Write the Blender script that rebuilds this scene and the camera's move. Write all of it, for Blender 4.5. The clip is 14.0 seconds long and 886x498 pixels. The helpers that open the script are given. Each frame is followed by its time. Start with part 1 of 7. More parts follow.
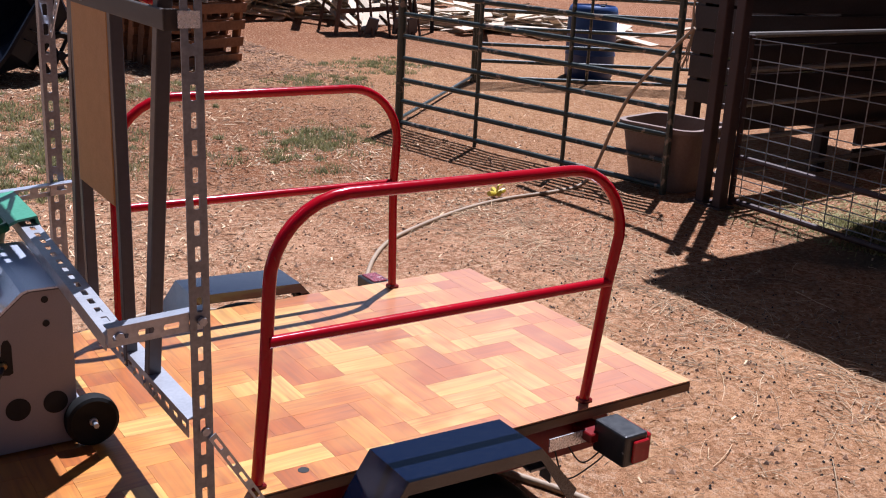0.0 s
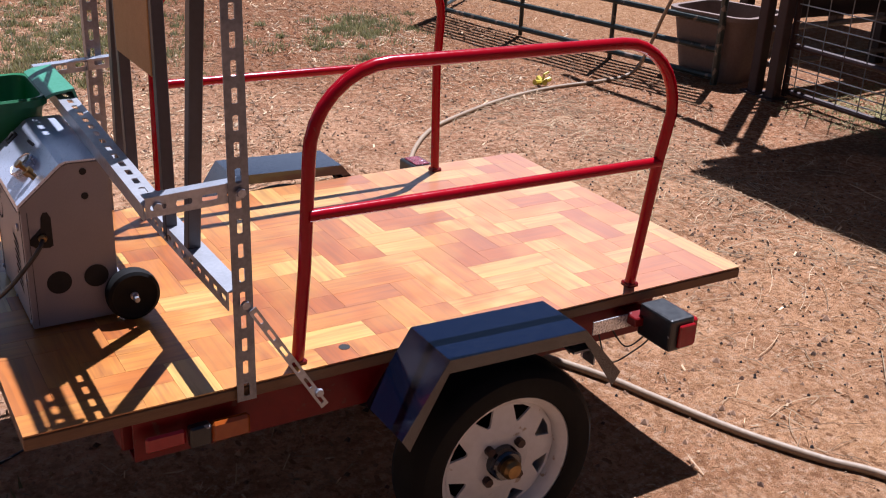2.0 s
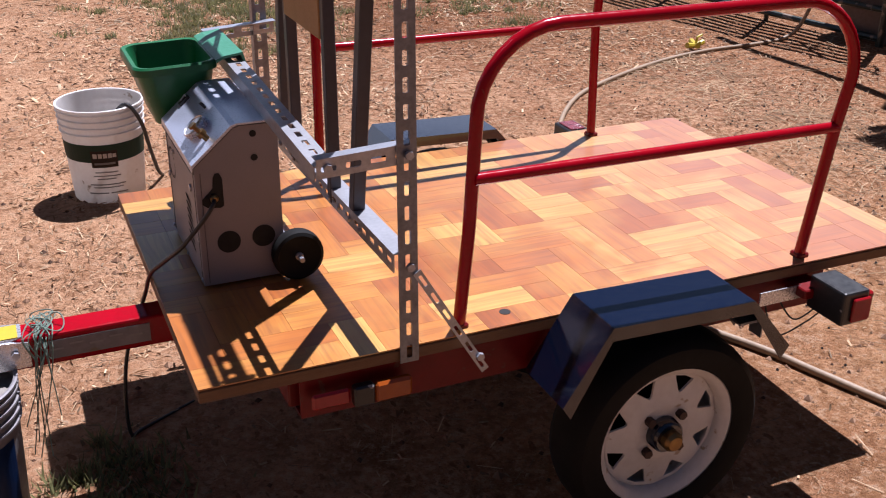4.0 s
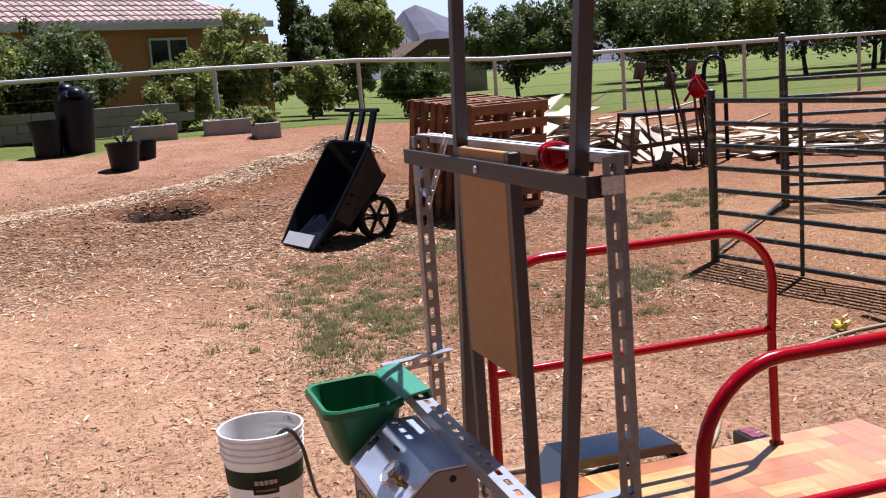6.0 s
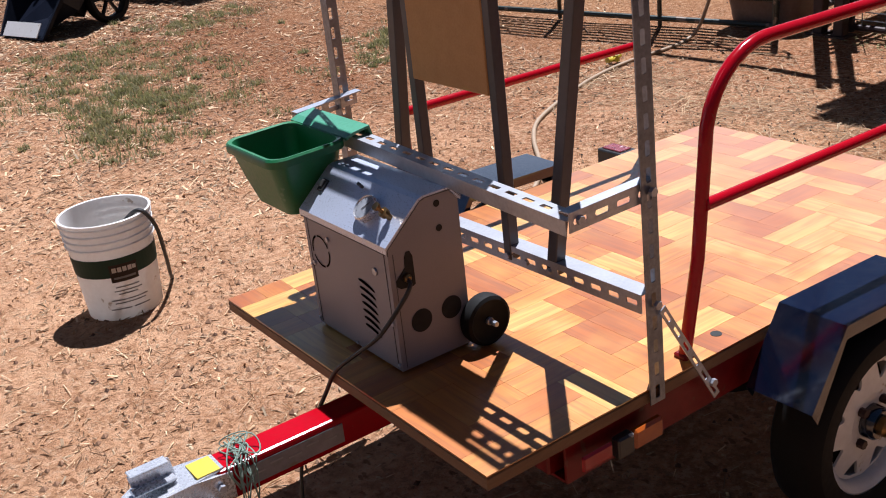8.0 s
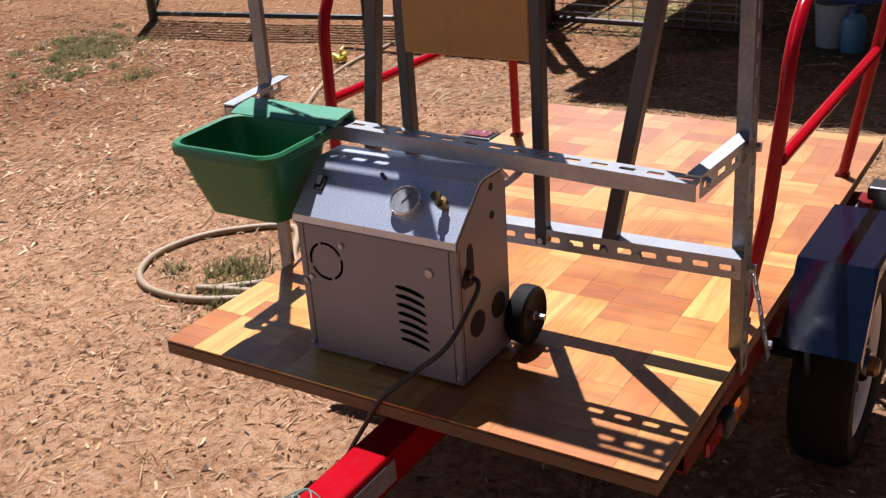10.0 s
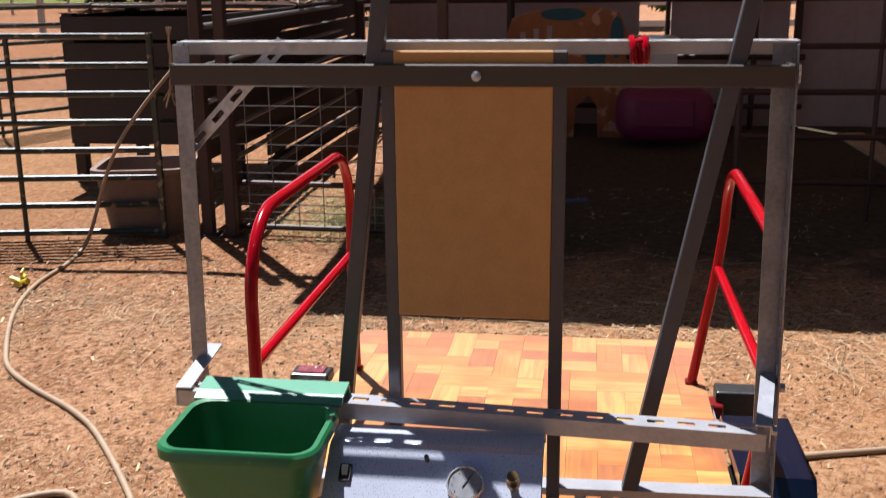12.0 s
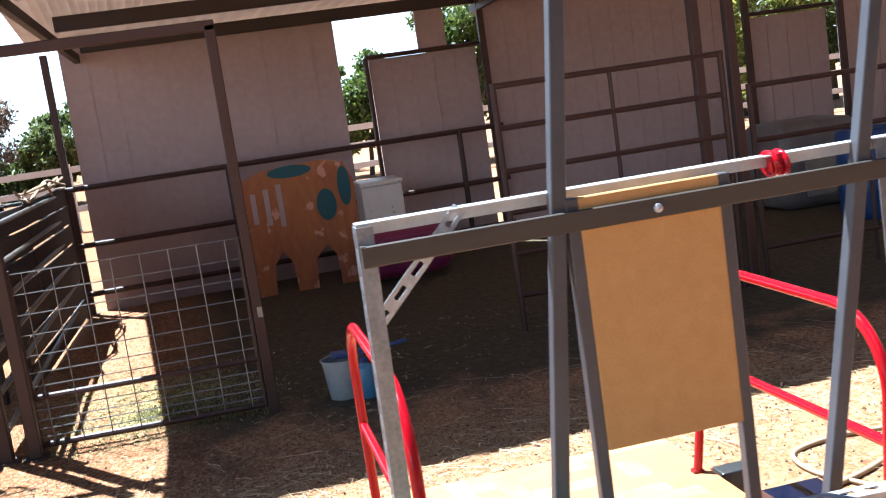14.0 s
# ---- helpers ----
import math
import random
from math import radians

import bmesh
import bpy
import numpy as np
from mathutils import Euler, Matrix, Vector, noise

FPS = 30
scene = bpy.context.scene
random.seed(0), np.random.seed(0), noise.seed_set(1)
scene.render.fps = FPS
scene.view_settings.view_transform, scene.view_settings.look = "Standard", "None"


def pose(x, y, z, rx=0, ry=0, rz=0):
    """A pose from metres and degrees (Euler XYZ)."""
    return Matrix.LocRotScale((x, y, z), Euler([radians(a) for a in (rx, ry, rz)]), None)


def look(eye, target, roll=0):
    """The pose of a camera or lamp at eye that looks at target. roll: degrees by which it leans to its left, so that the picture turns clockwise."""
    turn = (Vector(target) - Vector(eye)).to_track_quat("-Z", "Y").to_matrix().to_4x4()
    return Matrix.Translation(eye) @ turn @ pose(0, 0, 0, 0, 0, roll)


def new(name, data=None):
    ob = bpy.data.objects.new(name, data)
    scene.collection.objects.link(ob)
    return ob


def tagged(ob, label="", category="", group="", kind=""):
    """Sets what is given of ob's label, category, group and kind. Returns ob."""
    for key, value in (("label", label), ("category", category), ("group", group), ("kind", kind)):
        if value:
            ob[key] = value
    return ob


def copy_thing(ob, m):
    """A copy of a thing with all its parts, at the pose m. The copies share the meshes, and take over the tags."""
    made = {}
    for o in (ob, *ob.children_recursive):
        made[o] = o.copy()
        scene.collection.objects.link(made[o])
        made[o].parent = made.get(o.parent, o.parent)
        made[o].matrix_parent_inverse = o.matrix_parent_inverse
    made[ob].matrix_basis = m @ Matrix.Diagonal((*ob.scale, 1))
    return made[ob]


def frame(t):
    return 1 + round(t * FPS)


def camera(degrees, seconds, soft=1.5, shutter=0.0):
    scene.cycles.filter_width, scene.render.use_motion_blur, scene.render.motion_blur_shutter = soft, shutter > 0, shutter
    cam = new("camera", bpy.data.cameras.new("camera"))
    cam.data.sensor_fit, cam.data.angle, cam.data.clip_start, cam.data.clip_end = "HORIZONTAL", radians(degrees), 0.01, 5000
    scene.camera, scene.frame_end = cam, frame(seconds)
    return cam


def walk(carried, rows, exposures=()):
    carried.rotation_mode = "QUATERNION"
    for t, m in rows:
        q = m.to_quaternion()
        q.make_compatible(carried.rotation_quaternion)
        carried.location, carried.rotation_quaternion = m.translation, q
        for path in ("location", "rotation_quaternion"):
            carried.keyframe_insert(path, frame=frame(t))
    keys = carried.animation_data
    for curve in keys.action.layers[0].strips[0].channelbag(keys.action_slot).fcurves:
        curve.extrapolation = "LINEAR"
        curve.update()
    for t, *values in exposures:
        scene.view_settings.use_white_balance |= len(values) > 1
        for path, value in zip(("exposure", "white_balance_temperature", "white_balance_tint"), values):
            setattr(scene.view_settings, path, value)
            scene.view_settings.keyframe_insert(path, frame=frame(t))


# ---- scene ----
cam = camera(46.1, 14.0, soft=1.05, shutter=0.15)
EXPO, SUN_POWER, SKY_POWER = 1.05, 5.0, 0.015
PATH = [
    (0, (-0.229, -1.773, 1.611), (0.84, -0.189, 1.021), 2.9),
    (0.5, (-0.223, -1.759, 1.597), (0.823, -0.187, 0.938), 3.1),
    (1, (-0.211, -1.729, 1.584), (0.821, -0.171, 0.872), 3.5),
    (1.5, (-0.2, -1.719, 1.562), (0.807, -0.158, 0.823), 3.6),
    (2, (-0.206, -1.737, 1.548), (0.766, -0.172, 0.77), 2.8),
    (2.2, (-0.208, -1.742, 1.537), (0.759, -0.204, 0.702), 2.9),
    (4.3, (-0.261, -1.664, 1.534), (0.415, 0.03, 0.713), 1.1),
    (4.5, (-0.269, -1.628, 1.541), (0.371, 0.104, 0.772), 1.4),
    (5, (-0.281, -1.618, 1.59), (0.303, 0.193, 0.975), -0.0),
    (5.5, (-0.296, -1.568, 1.633), (0.355, 0.269, 1.184), -1.7),
    (6, (-0.39, -1.53, 1.639), (0.225, 0.344, 1.307), -4.2),
    (6.5, (-0.491, -1.486, 1.589), (0.046, 0.379, 1.106), -4.2),
    (7, (-0.702, -1.54, 1.521), (0.128, 0.174, 0.907), -0.4),
    (7.5, (-0.844, -1.459, 1.534), (0.141, 0.117, 0.795), 0.6),
    (7.6, (-0.844, -1.417, 1.557), (0.086, 0.186, 0.805), -3.2),
    (9.8, (-1.262, -0.555, 1.492), (0.179, 0.529, 0.642), -5.4),
    (10, (-1.278, -0.459, 1.474), (0.257, 0.534, 0.662), -3.9),
    (10.5, (-1.31, -0.237, 1.504), (0.4, 0.476, 0.751), -3.0),
    (11, (-1.235, -0.041, 1.513), (0.488, 0.591, 0.717), -1.3),
    (11.5, (-1.254, 0.134, 1.555), (0.545, 0.62, 0.828), -0.2),
    (12, (-1.374, 0.343, 1.602), (0.54, 0.615, 1.089), -0.6),
    (12.2, (-1.404, 0.405, 1.63), (0.549, 0.597, 1.239), 1.2),
    (12.5, (-1.401, 0.53, 1.672), (0.573, 0.607, 1.364), 0.6),
    (13, (-1.52, 0.766, 1.713), (0.456, 0.707, 1.412), -0.9),
    (13.5, (-1.576, 1.003, 1.708), (0.367, 0.702, 1.342), -4.1),
    (14, (-1.357, 1.277, 1.678), (0.585, 0.888, 1.397), -8.3),
]
walk(cam, [(t, look(eye, target, roll)) for t, eye, target, roll in PATH],
     [(0.0, EXPO - 0.07, 5500, 19), (2.2, EXPO - 0.06, 5550, 19), (4.7, EXPO - 0.18, 5750, 22), (5.4, EXPO - 0.14, 5650, 20), (6.3, EXPO + 0.08, 5550, 17), (7.0, EXPO - 0.03, 5480, 14), (7.5, EXPO - 0.02, 5600, 14), (10.0, EXPO - 0.05, 6000, 15), (11.7, EXPO - 0.02, 6250, 15), (12.4, EXPO + 0.48, 5750, 6), (13.2, EXPO + 1.27, 5400, -8), (13.6, EXPO + 1.32, 5400, -6), (14.0, EXPO + 1.55, 5300, 1)])

# ---- sky and sun ----
SUN = Vector((0.355, 0.262, 1.0)).normalized()
world = bpy.data.worlds.new("sky")
scene.world = world
world.use_nodes = True
wn = world.node_tree.nodes
sky = wn.new("ShaderNodeTexSky")
sky.sky_type, sky.sun_disc = "NISHITA", False
sky.sun_elevation, sky.sun_rotation = math.asin(SUN.z), math.atan2(SUN.x, SUN.y)
sky.air_density, sky.dust_density, sky.ozone_density = 1.1, 0.4, 2.0
world.node_tree.links.new(sky.outputs[0], wn["Background"].inputs[0])
wn["Background"].inputs[1].default_value = SKY_POWER
lamp = bpy.data.lights.new("sun", "SUN")
lamp.energy, lamp.angle, lamp.color = SUN_POWER, radians(0.5), (1.0, 0.965, 0.92)
sun_ob = new("sun", lamp)
sun_ob.matrix_world = look(SUN * 30, (0, 0, 0))


# ---- materials ----
DUST = 0.62         # everything in the yard carries a film of dust


def surf(name, c1, c2=None, rough=0.6, metal=0.0, scale=6.0, fine=60.0, bump=0.15, amount=1.0,
         rnd=0.0, stretch=(1, 1, 1), spec=0.5, island=False, wear=None, dust=DUST):
    """A surface whose colour drifts between c1 and c2 at two scales, with fine relief; rnd shifts brightness piece by piece."""
    m = bpy.data.materials.new(name)
    m.use_nodes = True
    nt = m.node_tree
    n, l = nt.nodes, nt.links
    p = n["Principled BSDF"]
    c2 = c2 or tuple(v * 0.75 for v in c1)
    if metal < 0.5:
        c1, c2 = [tuple(v * dust for v in c) for c in (c1, c2)]
    tc = n.new("ShaderNodeTexCoord")
    mp = n.new("ShaderNodeMapping")
    mp.inputs["Scale"].default_value = stretch
    l.new(tc.outputs["Object"], mp.inputs["Vector"])
    a = n.new("ShaderNodeTexNoise")
    a.inputs["Scale"].default_value, a.inputs["Detail"].default_value = scale, 5
    b = n.new("ShaderNodeTexNoise")
    b.inputs["Scale"].default_value, b.inputs["Detail"].default_value = fine, 4
    for t in (a, b):
        l.new(mp.outputs[0], t.inputs["Vector"])
    mix = n.new("ShaderNodeMath")
    mix.operation = "MULTIPLY_ADD"
    mix.inputs[1].default_value = 0.45
    half = n.new("ShaderNodeMath")
    half.operation = "MULTIPLY"
    half.inputs[1].default_value = 0.55
    l.new(a.outputs[0], half.inputs[0])
    l.new(b.outputs[0], mix.inputs[0])
    l.new(half.outputs[0], mix.inputs[2])
    ramp = n.new("ShaderNodeMapRange")
    ramp.inputs[1].default_value, ramp.inputs[2].default_value = 0.34, 0.66
    l.new(mix.outputs[0], ramp.inputs[0])
    col = n.new("ShaderNodeMix")
    col.data_type = "RGBA"
    col.inputs["A"].default_value, col.inputs["B"].default_value = (*c1, 1), (*c2, 1)
    l.new(ramp.outputs[0], col.inputs["Factor"])
    out = col.outputs["Result"]
    if rnd:
        hsv = n.new("ShaderNodeHueSaturation")
        src = n.new("ShaderNodeNewGeometry").outputs["Random Per Island"] if island else n.new("ShaderNodeObjectInfo").outputs["Random"]
        mr = n.new("ShaderNodeMapRange")
        mr.inputs[3].default_value, mr.inputs[4].default_value = 1 - rnd, 1 + rnd
        l.new(src, mr.inputs[0])
        l.new(mr.outputs[0], hsv.inputs["Value"])
        l.new(out, hsv.inputs["Color"])
        out = hsv.outputs[0]
    if wear:
        w = n.new("ShaderNodeTexNoise")
        w.inputs["Scale"].default_value, w.inputs["Detail"].default_value = wear[1], 8
        l.new(tc.outputs["Object"], w.inputs["Vector"])
        wr = n.new("ShaderNodeMapRange")
        wr.inputs[1].default_value, wr.inputs[2].default_value = wear[2], wear[2] + 0.04
        l.new(w.outputs[0], wr.inputs[0])
        wm = n.new("ShaderNodeMix")
        wm.data_type = "RGBA"
        wm.inputs["B"].default_value = (*wear[0], 1)
        l.new(out, wm.inputs["A"])
        l.new(wr.outputs[0], wm.inputs["Factor"])
        out = wm.outputs["Result"]
    l.new(out, p.inputs["Base Color"])
    rr = n.new("ShaderNodeMapRange")
    rr.inputs[3].default_value, rr.inputs[4].default_value = max(0.03, rough - 0.12), min(1, rough + 0.12)
    l.new(b.outputs[0], rr.inputs[0])
    l.new(rr.outputs[0], p.inputs["Roughness"])
    p.inputs["Metallic"].default_value = metal
    p.inputs["Specular IOR Level"].default_value = spec
    if bump:
        bp = n.new("ShaderNodeBump")
        bp.inputs["Strength"].default_value, bp.inputs["Distance"].default_value = bump, 0.01
        l.new(mix.outputs[0], bp.inputs["Height"])
        l.new(bp.outputs[0], p.inputs["Normal"])
    return m


def leaf_mat(name, c1, c2):
    m = surf(name, c1, c2, 0.6, scale=3, fine=20, bump=0, rnd=0.5, island=True)
    n, l = m.node_tree.nodes, m.node_tree.links
    p = n["Principled BSDF"]
    thin, mix = n.new("ShaderNodeBsdfTranslucent"), n.new("ShaderNodeMixShader")
    mix.inputs[0].default_value = 0.42
    l.new(p.inputs["Base Color"].links[0].from_socket, thin.inputs["Color"])
    l.new(p.outputs[0], mix.inputs[1])
    l.new(thin.outputs[0], mix.inputs[2])
    l.new(mix.outputs[0], n["Material Output"].inputs["Surface"])
    return m


M = {}
M["red"] = surf("red_paint", (0.52, 0.002, 0.012), (0.44, 0.0015, 0.009), 0.18, scale=9, fine=90, bump=0.03, spec=0.28, wear=((0.25, 0.02, 0.02), 60, 0.70))
M["redframe"] = surf("red_frame_paint", (0.26, 0.004, 0.006), (0.19, 0.003, 0.004), 0.4, spec=0.3, scale=9, bump=0.06, wear=((0.12, 0.03, 0.02), 30, 0.66))
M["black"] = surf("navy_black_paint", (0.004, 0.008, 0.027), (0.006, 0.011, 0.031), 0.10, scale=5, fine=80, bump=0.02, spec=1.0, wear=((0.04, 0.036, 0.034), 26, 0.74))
M["rubber"] = surf("rubber", (0.007, 0.007, 0.007), (0.013, 0.0125, 0.012), 0.75, scale=10, bump=0.1, spec=0.2)
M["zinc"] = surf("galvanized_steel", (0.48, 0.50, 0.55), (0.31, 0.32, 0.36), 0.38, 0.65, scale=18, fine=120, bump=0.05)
# same steel darkened for the uprights' shaded faces
M["zincshade"] = surf("shaded_galvanized_steel", (0.25, 0.262, 0.30), (0.15, 0.16, 0.185), 0.40, 0.7, scale=18, fine=120, bump=0.06)
# same steel lightened for the sunlit horizontal bars
M["zinclit"] = surf("lit_galvanized_steel", (0.68, 0.69, 0.73), (0.52, 0.53, 0.57), 0.36, 0.45, scale=18, fine=120, bump=0.05)
M["pipepale"] = surf("worn_pale_pipe", (0.25, 0.225, 0.205), (0.15, 0.125, 0.11), 0.38, 0.3, scale=8, bump=0.1)
# same steel, lighter still, for the sunlit top bar
M["zincsunlit"] = surf("sunlit_galvanized_steel", (0.82, 0.82, 0.84), (0.68, 0.69, 0.71), 0.35, 0.25, scale=18, fine=120, bump=0.04)
M["zincpaint"] = surf("zinc_plate", (0.70, 0.71, 0.74), (0.55, 0.56, 0.60), 0.28, 0.7, scale=25, fine=160, bump=0.03)
M["darksteel"] = surf("dark_grey_paint", (0.070, 0.068, 0.083), (0.10, 0.097, 0.112), 0.45, 0.2, scale=8, fine=80, bump=0.06)
M["darkwood"] = surf("dark_brown_bar", (0.045, 0.034, 0.028), (0.075, 0.055, 0.042), 0.6, scale=5, fine=60, bump=0.2, stretch=(1, 0.1, 1))
M["board"] = surf("particle_board", (0.68, 0.365, 0.122), (0.59, 0.305, 0.098), 0.7, scale=30, fine=220, bump=0.05)
M["cabinet"] = surf("grey_powder_coat", (0.40, 0.365, 0.395), (0.345, 0.318, 0.342), 0.5, 0.0, scale=7, fine=400, bump=0.05)
M["hood"] = surf("silver_grey_hood", (0.56, 0.60, 0.72), (0.50, 0.54, 0.65), 0.30, 0.5, scale=12, fine=350, bump=0.08)
M["hole"] = surf("black_opening", (0.008, 0.008, 0.008), (0.014, 0.012, 0.011), 0.8, bump=0)
M["green"] = surf("green_plastic", (0.012, 0.17, 0.055), (0.016, 0.21, 0.07), 0.38, scale=4, fine=120, bump=0.04, wear=((0.05, 0.16, 0.08), 20, 0.68))
M["greenpale"] = surf("pale_green_plastic", (0.085, 0.36, 0.22), (0.06, 0.30, 0.17), 0.42, scale=6, fine=120, bump=0.05, wear=((0.02, 0.17, 0.08), 9, 0.66))
M["white"] = surf("white_plastic", (0.82, 0.80, 0.78), (0.74, 0.71, 0.68), 0.4, scale=6, fine=60, bump=0.05, wear=((0.44, 0.37, 0.30), 18, 0.67), dust=1.0)
# thin pail walls let some light through
wm_n, wm_l = M["white"].node_tree.nodes, M["white"].node_tree.links
thin_wall, wall_mix = wm_n.new("ShaderNodeBsdfTranslucent"), wm_n.new("ShaderNodeMixShader")
wall_mix.inputs[0].default_value = 0.30
wm_l.new(wm_n["Principled BSDF"].inputs["Base Color"].links[0].from_socket, thin_wall.inputs["Color"])
wm_l.new(wm_n["Principled BSDF"].outputs[0], wall_mix.inputs[1])
wm_l.new(thin_wall.outputs[0], wall_mix.inputs[2])
wm_l.new(wall_mix.outputs[0], wm_n["Material Output"].inputs["Surface"])
M["whitepaint"] = surf("white_wheel_paint", (0.78, 0.78, 0.77), (0.68, 0.67, 0.65), 0.35, scale=6, fine=60, bump=0.04, wear=((0.35, 0.28, 0.2), 22, 0.66), dust=0.85)
M["labelgreen"] = surf("dark_green_label", (0.010, 0.075, 0.045), (0.012, 0.09, 0.055), 0.5, bump=0)
M["labelbrown"] = surf("dark_brown_label", (0.05, 0.022, 0.016), (0.06, 0.03, 0.02), 0.5, bump=0)
M["dial"] = surf("gauge_face_under_glass", (0.40, 0.41, 0.44), (0.30, 0.31, 0.34), 0.12, scale=30, bump=0)
M["print"] = surf("grey_print", (0.42, 0.41, 0.40), (0.5, 0.49, 0.48), 0.6, bump=0)
M["concrete"] = surf("concrete", (0.42, 0.38, 0.34), (0.30, 0.27, 0.24), 0.9, scale=9, fine=70, bump=0.5)
M["crate"] = surf("grey_crate_plastic", (0.22, 0.20, 0.20), (0.15, 0.135, 0.135), 0.55, scale=5, bump=0.06)
M["greyplastic"] = surf("grey_dirty_plastic", (0.42, 0.40, 0.42), (0.28, 0.26, 0.27), 0.5, scale=8, bump=0.1, wear=((0.2, 0.16, 0.12), 12, 0.62))
M["hose"] = surf("beige_hose", (0.50, 0.36, 0.23), (0.38, 0.26, 0.16), 0.6, scale=12, fine=90, bump=0.1)
M["cord"] = surf("black_cord", (0.015, 0.015, 0.017), (0.03, 0.03, 0.03), 0.5, bump=0.03)
M["yellow"] = surf("yellow_plastic", (0.80, 0.62, 0.04), (0.70, 0.52, 0.03), 0.45, bump=0.03)
M["amber"] = surf("amber_lens", (0.55, 0.12, 0.01), (0.45, 0.09, 0.01), 0.2, bump=0.03)
M["redlens"] = surf("red_lens", (0.50, 0.015, 0.02), (0.40, 0.01, 0.015), 0.15, bump=0.03)
M["toplens"] = surf("faded_lens", (0.42, 0.10, 0.12), (0.16, 0.03, 0.04), 0.25, scale=40, fine=160, bump=0.1, wear=((0.65, 0.5, 0.5), 70, 0.62))
M["blacklamp"] = surf("worn_black_plastic", (0.02, 0.02, 0.022), (0.05, 0.05, 0.05), 0.35, bump=0.1, wear=((0.30, 0.28, 0.26), 55, 0.68))
M["pipegreen"] = surf("green_pipe_paint", (0.030, 0.045, 0.036), (0.05, 0.062, 0.05), 0.32, scale=6, bump=0.1, wear=((0.20, 0.15, 0.11), 16, 0.60))
M["piperust"] = surf("rusty_brown_pipe", (0.045, 0.014, 0.010), (0.066, 0.023, 0.016), 0.6, scale=6, bump=0.15)
M["wire"] = surf("galvanized_wire", (0.27, 0.27, 0.27), (0.18, 0.175, 0.17), 0.45, 0.6, bump=0)
M["siding"] = surf("metal_siding", (0.58, 0.445, 0.455), (0.47, 0.355, 0.365), 0.65, scale=1.5, fine=14, bump=0.06, rnd=0.04)
M["roofmetal"] = surf("roof_metal", (0.50, 0.37, 0.29), (0.38, 0.26, 0.20), 0.6, scale=3, bump=0.1)
M["beam"] = surf("roof_beam_paint", (0.036, 0.016, 0.012), (0.026, 0.012, 0.009), 0.6, scale=4, bump=0.1)
M["palletwood"] = surf("weathered_pallet_wood", (0.40, 0.165, 0.06), (0.24, 0.095, 0.038), 0.8, scale=4, fine=40, bump=0.4, rnd=0.35)
M["lumber"] = surf("pale_scrap_lumber", (0.84, 0.68, 0.48), (0.60, 0.43, 0.28), 0.8, scale=4, fine=40, bump=0.3, rnd=0.35)
M["tubrubber"] = surf("brown_stock_tub", (0.29, 0.19, 0.145), (0.22, 0.14, 0.105), 0.7, scale=4, bump=0.15)
M["blue"] = surf("blue_plastic", (0.012, 0.055, 0.22), (0.016, 0.07, 0.26), 0.45, scale=5, bump=0.05)
M["skyblue"] = surf("sky_blue_plastic", (0.10, 0.30, 0.50), (0.08, 0.25, 0.44), 0.4, scale=5, bump=0.04)
M["paleblue"] = surf("dirty_white_pail", (0.50, 0.53, 0.54), (0.36, 0.40, 0.42), 0.5, scale=6, bump=0.08)
M["orange"] = surf("orange_painted_ply", (0.55, 0.20, 0.05), (0.42, 0.13, 0.05), 0.6, scale=5, fine=20, bump=0.05, stretch=(1, 1, 0.3), wear=((0.5, 0.25, 0.18), 6, 0.6))
M["teal"] = surf("teal_paint", (0.01, 0.10, 0.14), (0.012, 0.13, 0.17), 0.6, bump=0.05)
M["pink"] = surf("magenta_plastic", (0.30, 0.03, 0.12), (0.24, 0.02, 0.10), 0.5, bump=0.03)
M["poly"] = surf("black_poly", (0.006, 0.008, 0.017), (0.012, 0.015, 0.026), 0.34, scale=5, fine=60, bump=0.08, spec=0.15, wear=((0.06, 0.055, 0.05), 14, 0.72))
M["stucco"] = surf("orange_stucco", (0.56, 0.25, 0.105), (0.49, 0.21, 0.088), 0.9, scale=2, fine=40, bump=0.3)
M["rooftile"] = surf("clay_roof_tile", (0.62, 0.46, 0.40), (0.48, 0.33, 0.28), 0.85, scale=4, fine=30, bump=0.2, rnd=0.2, island=True)
M["whitepipe"] = surf("white_fence_pipe", (0.76, 0.75, 0.73), (0.66, 0.64, 0.62), 0.5, bump=0.03)
M["blockerwall"] = surf("brown_blocker_wall", (0.17, 0.12, 0.09), (0.13, 0.09, 0.07), 0.95, scale=1.5, fine=30, bump=0.2)
M["paleblock"] = surf("pale_block", (0.50, 0.49, 0.48), (0.38, 0.37, 0.36), 0.9, scale=5, fine=40, bump=0.2)
M["block"] = surf("grey_block_wall", (0.40, 0.36, 0.33), (0.32, 0.28, 0.26), 0.9, scale=3, bump=0.2)
M["bark"] = surf("bark", (0.10, 0.07, 0.05), (0.06, 0.04, 0.03), 0.9, scale=8, fine=50, bump=0.5)
M["leaf"] = leaf_mat("citrus_leaves", (0.23, 0.28, 0.055), (0.36, 0.38, 0.09))
M["leafdark"] = leaf_mat("dark_leaves", (0.12, 0.16, 0.045), (0.18, 0.215, 0.06))
M["leaflime"] = leaf_mat("yellow_green_leaves", (0.10, 0.15, 0.025), (0.14, 0.19, 0.035))
M["leafgrey"] = leaf_mat("grey_brown_leaves", (0.24, 0.19, 0.15), (0.32, 0.25, 0.205))
M["straw"] = surf("straw_litter", (0.88, 0.66, 0.41), (0.56, 0.33, 0.16), 0.8, scale=6, bump=0, rnd=0.55, island=True)
M["mulch"] = surf("brown_wood_chips", (0.54, 0.29, 0.125), (0.22, 0.09, 0.036), 0.85, scale=2.5, bump=0, rnd=0.55, island=True)
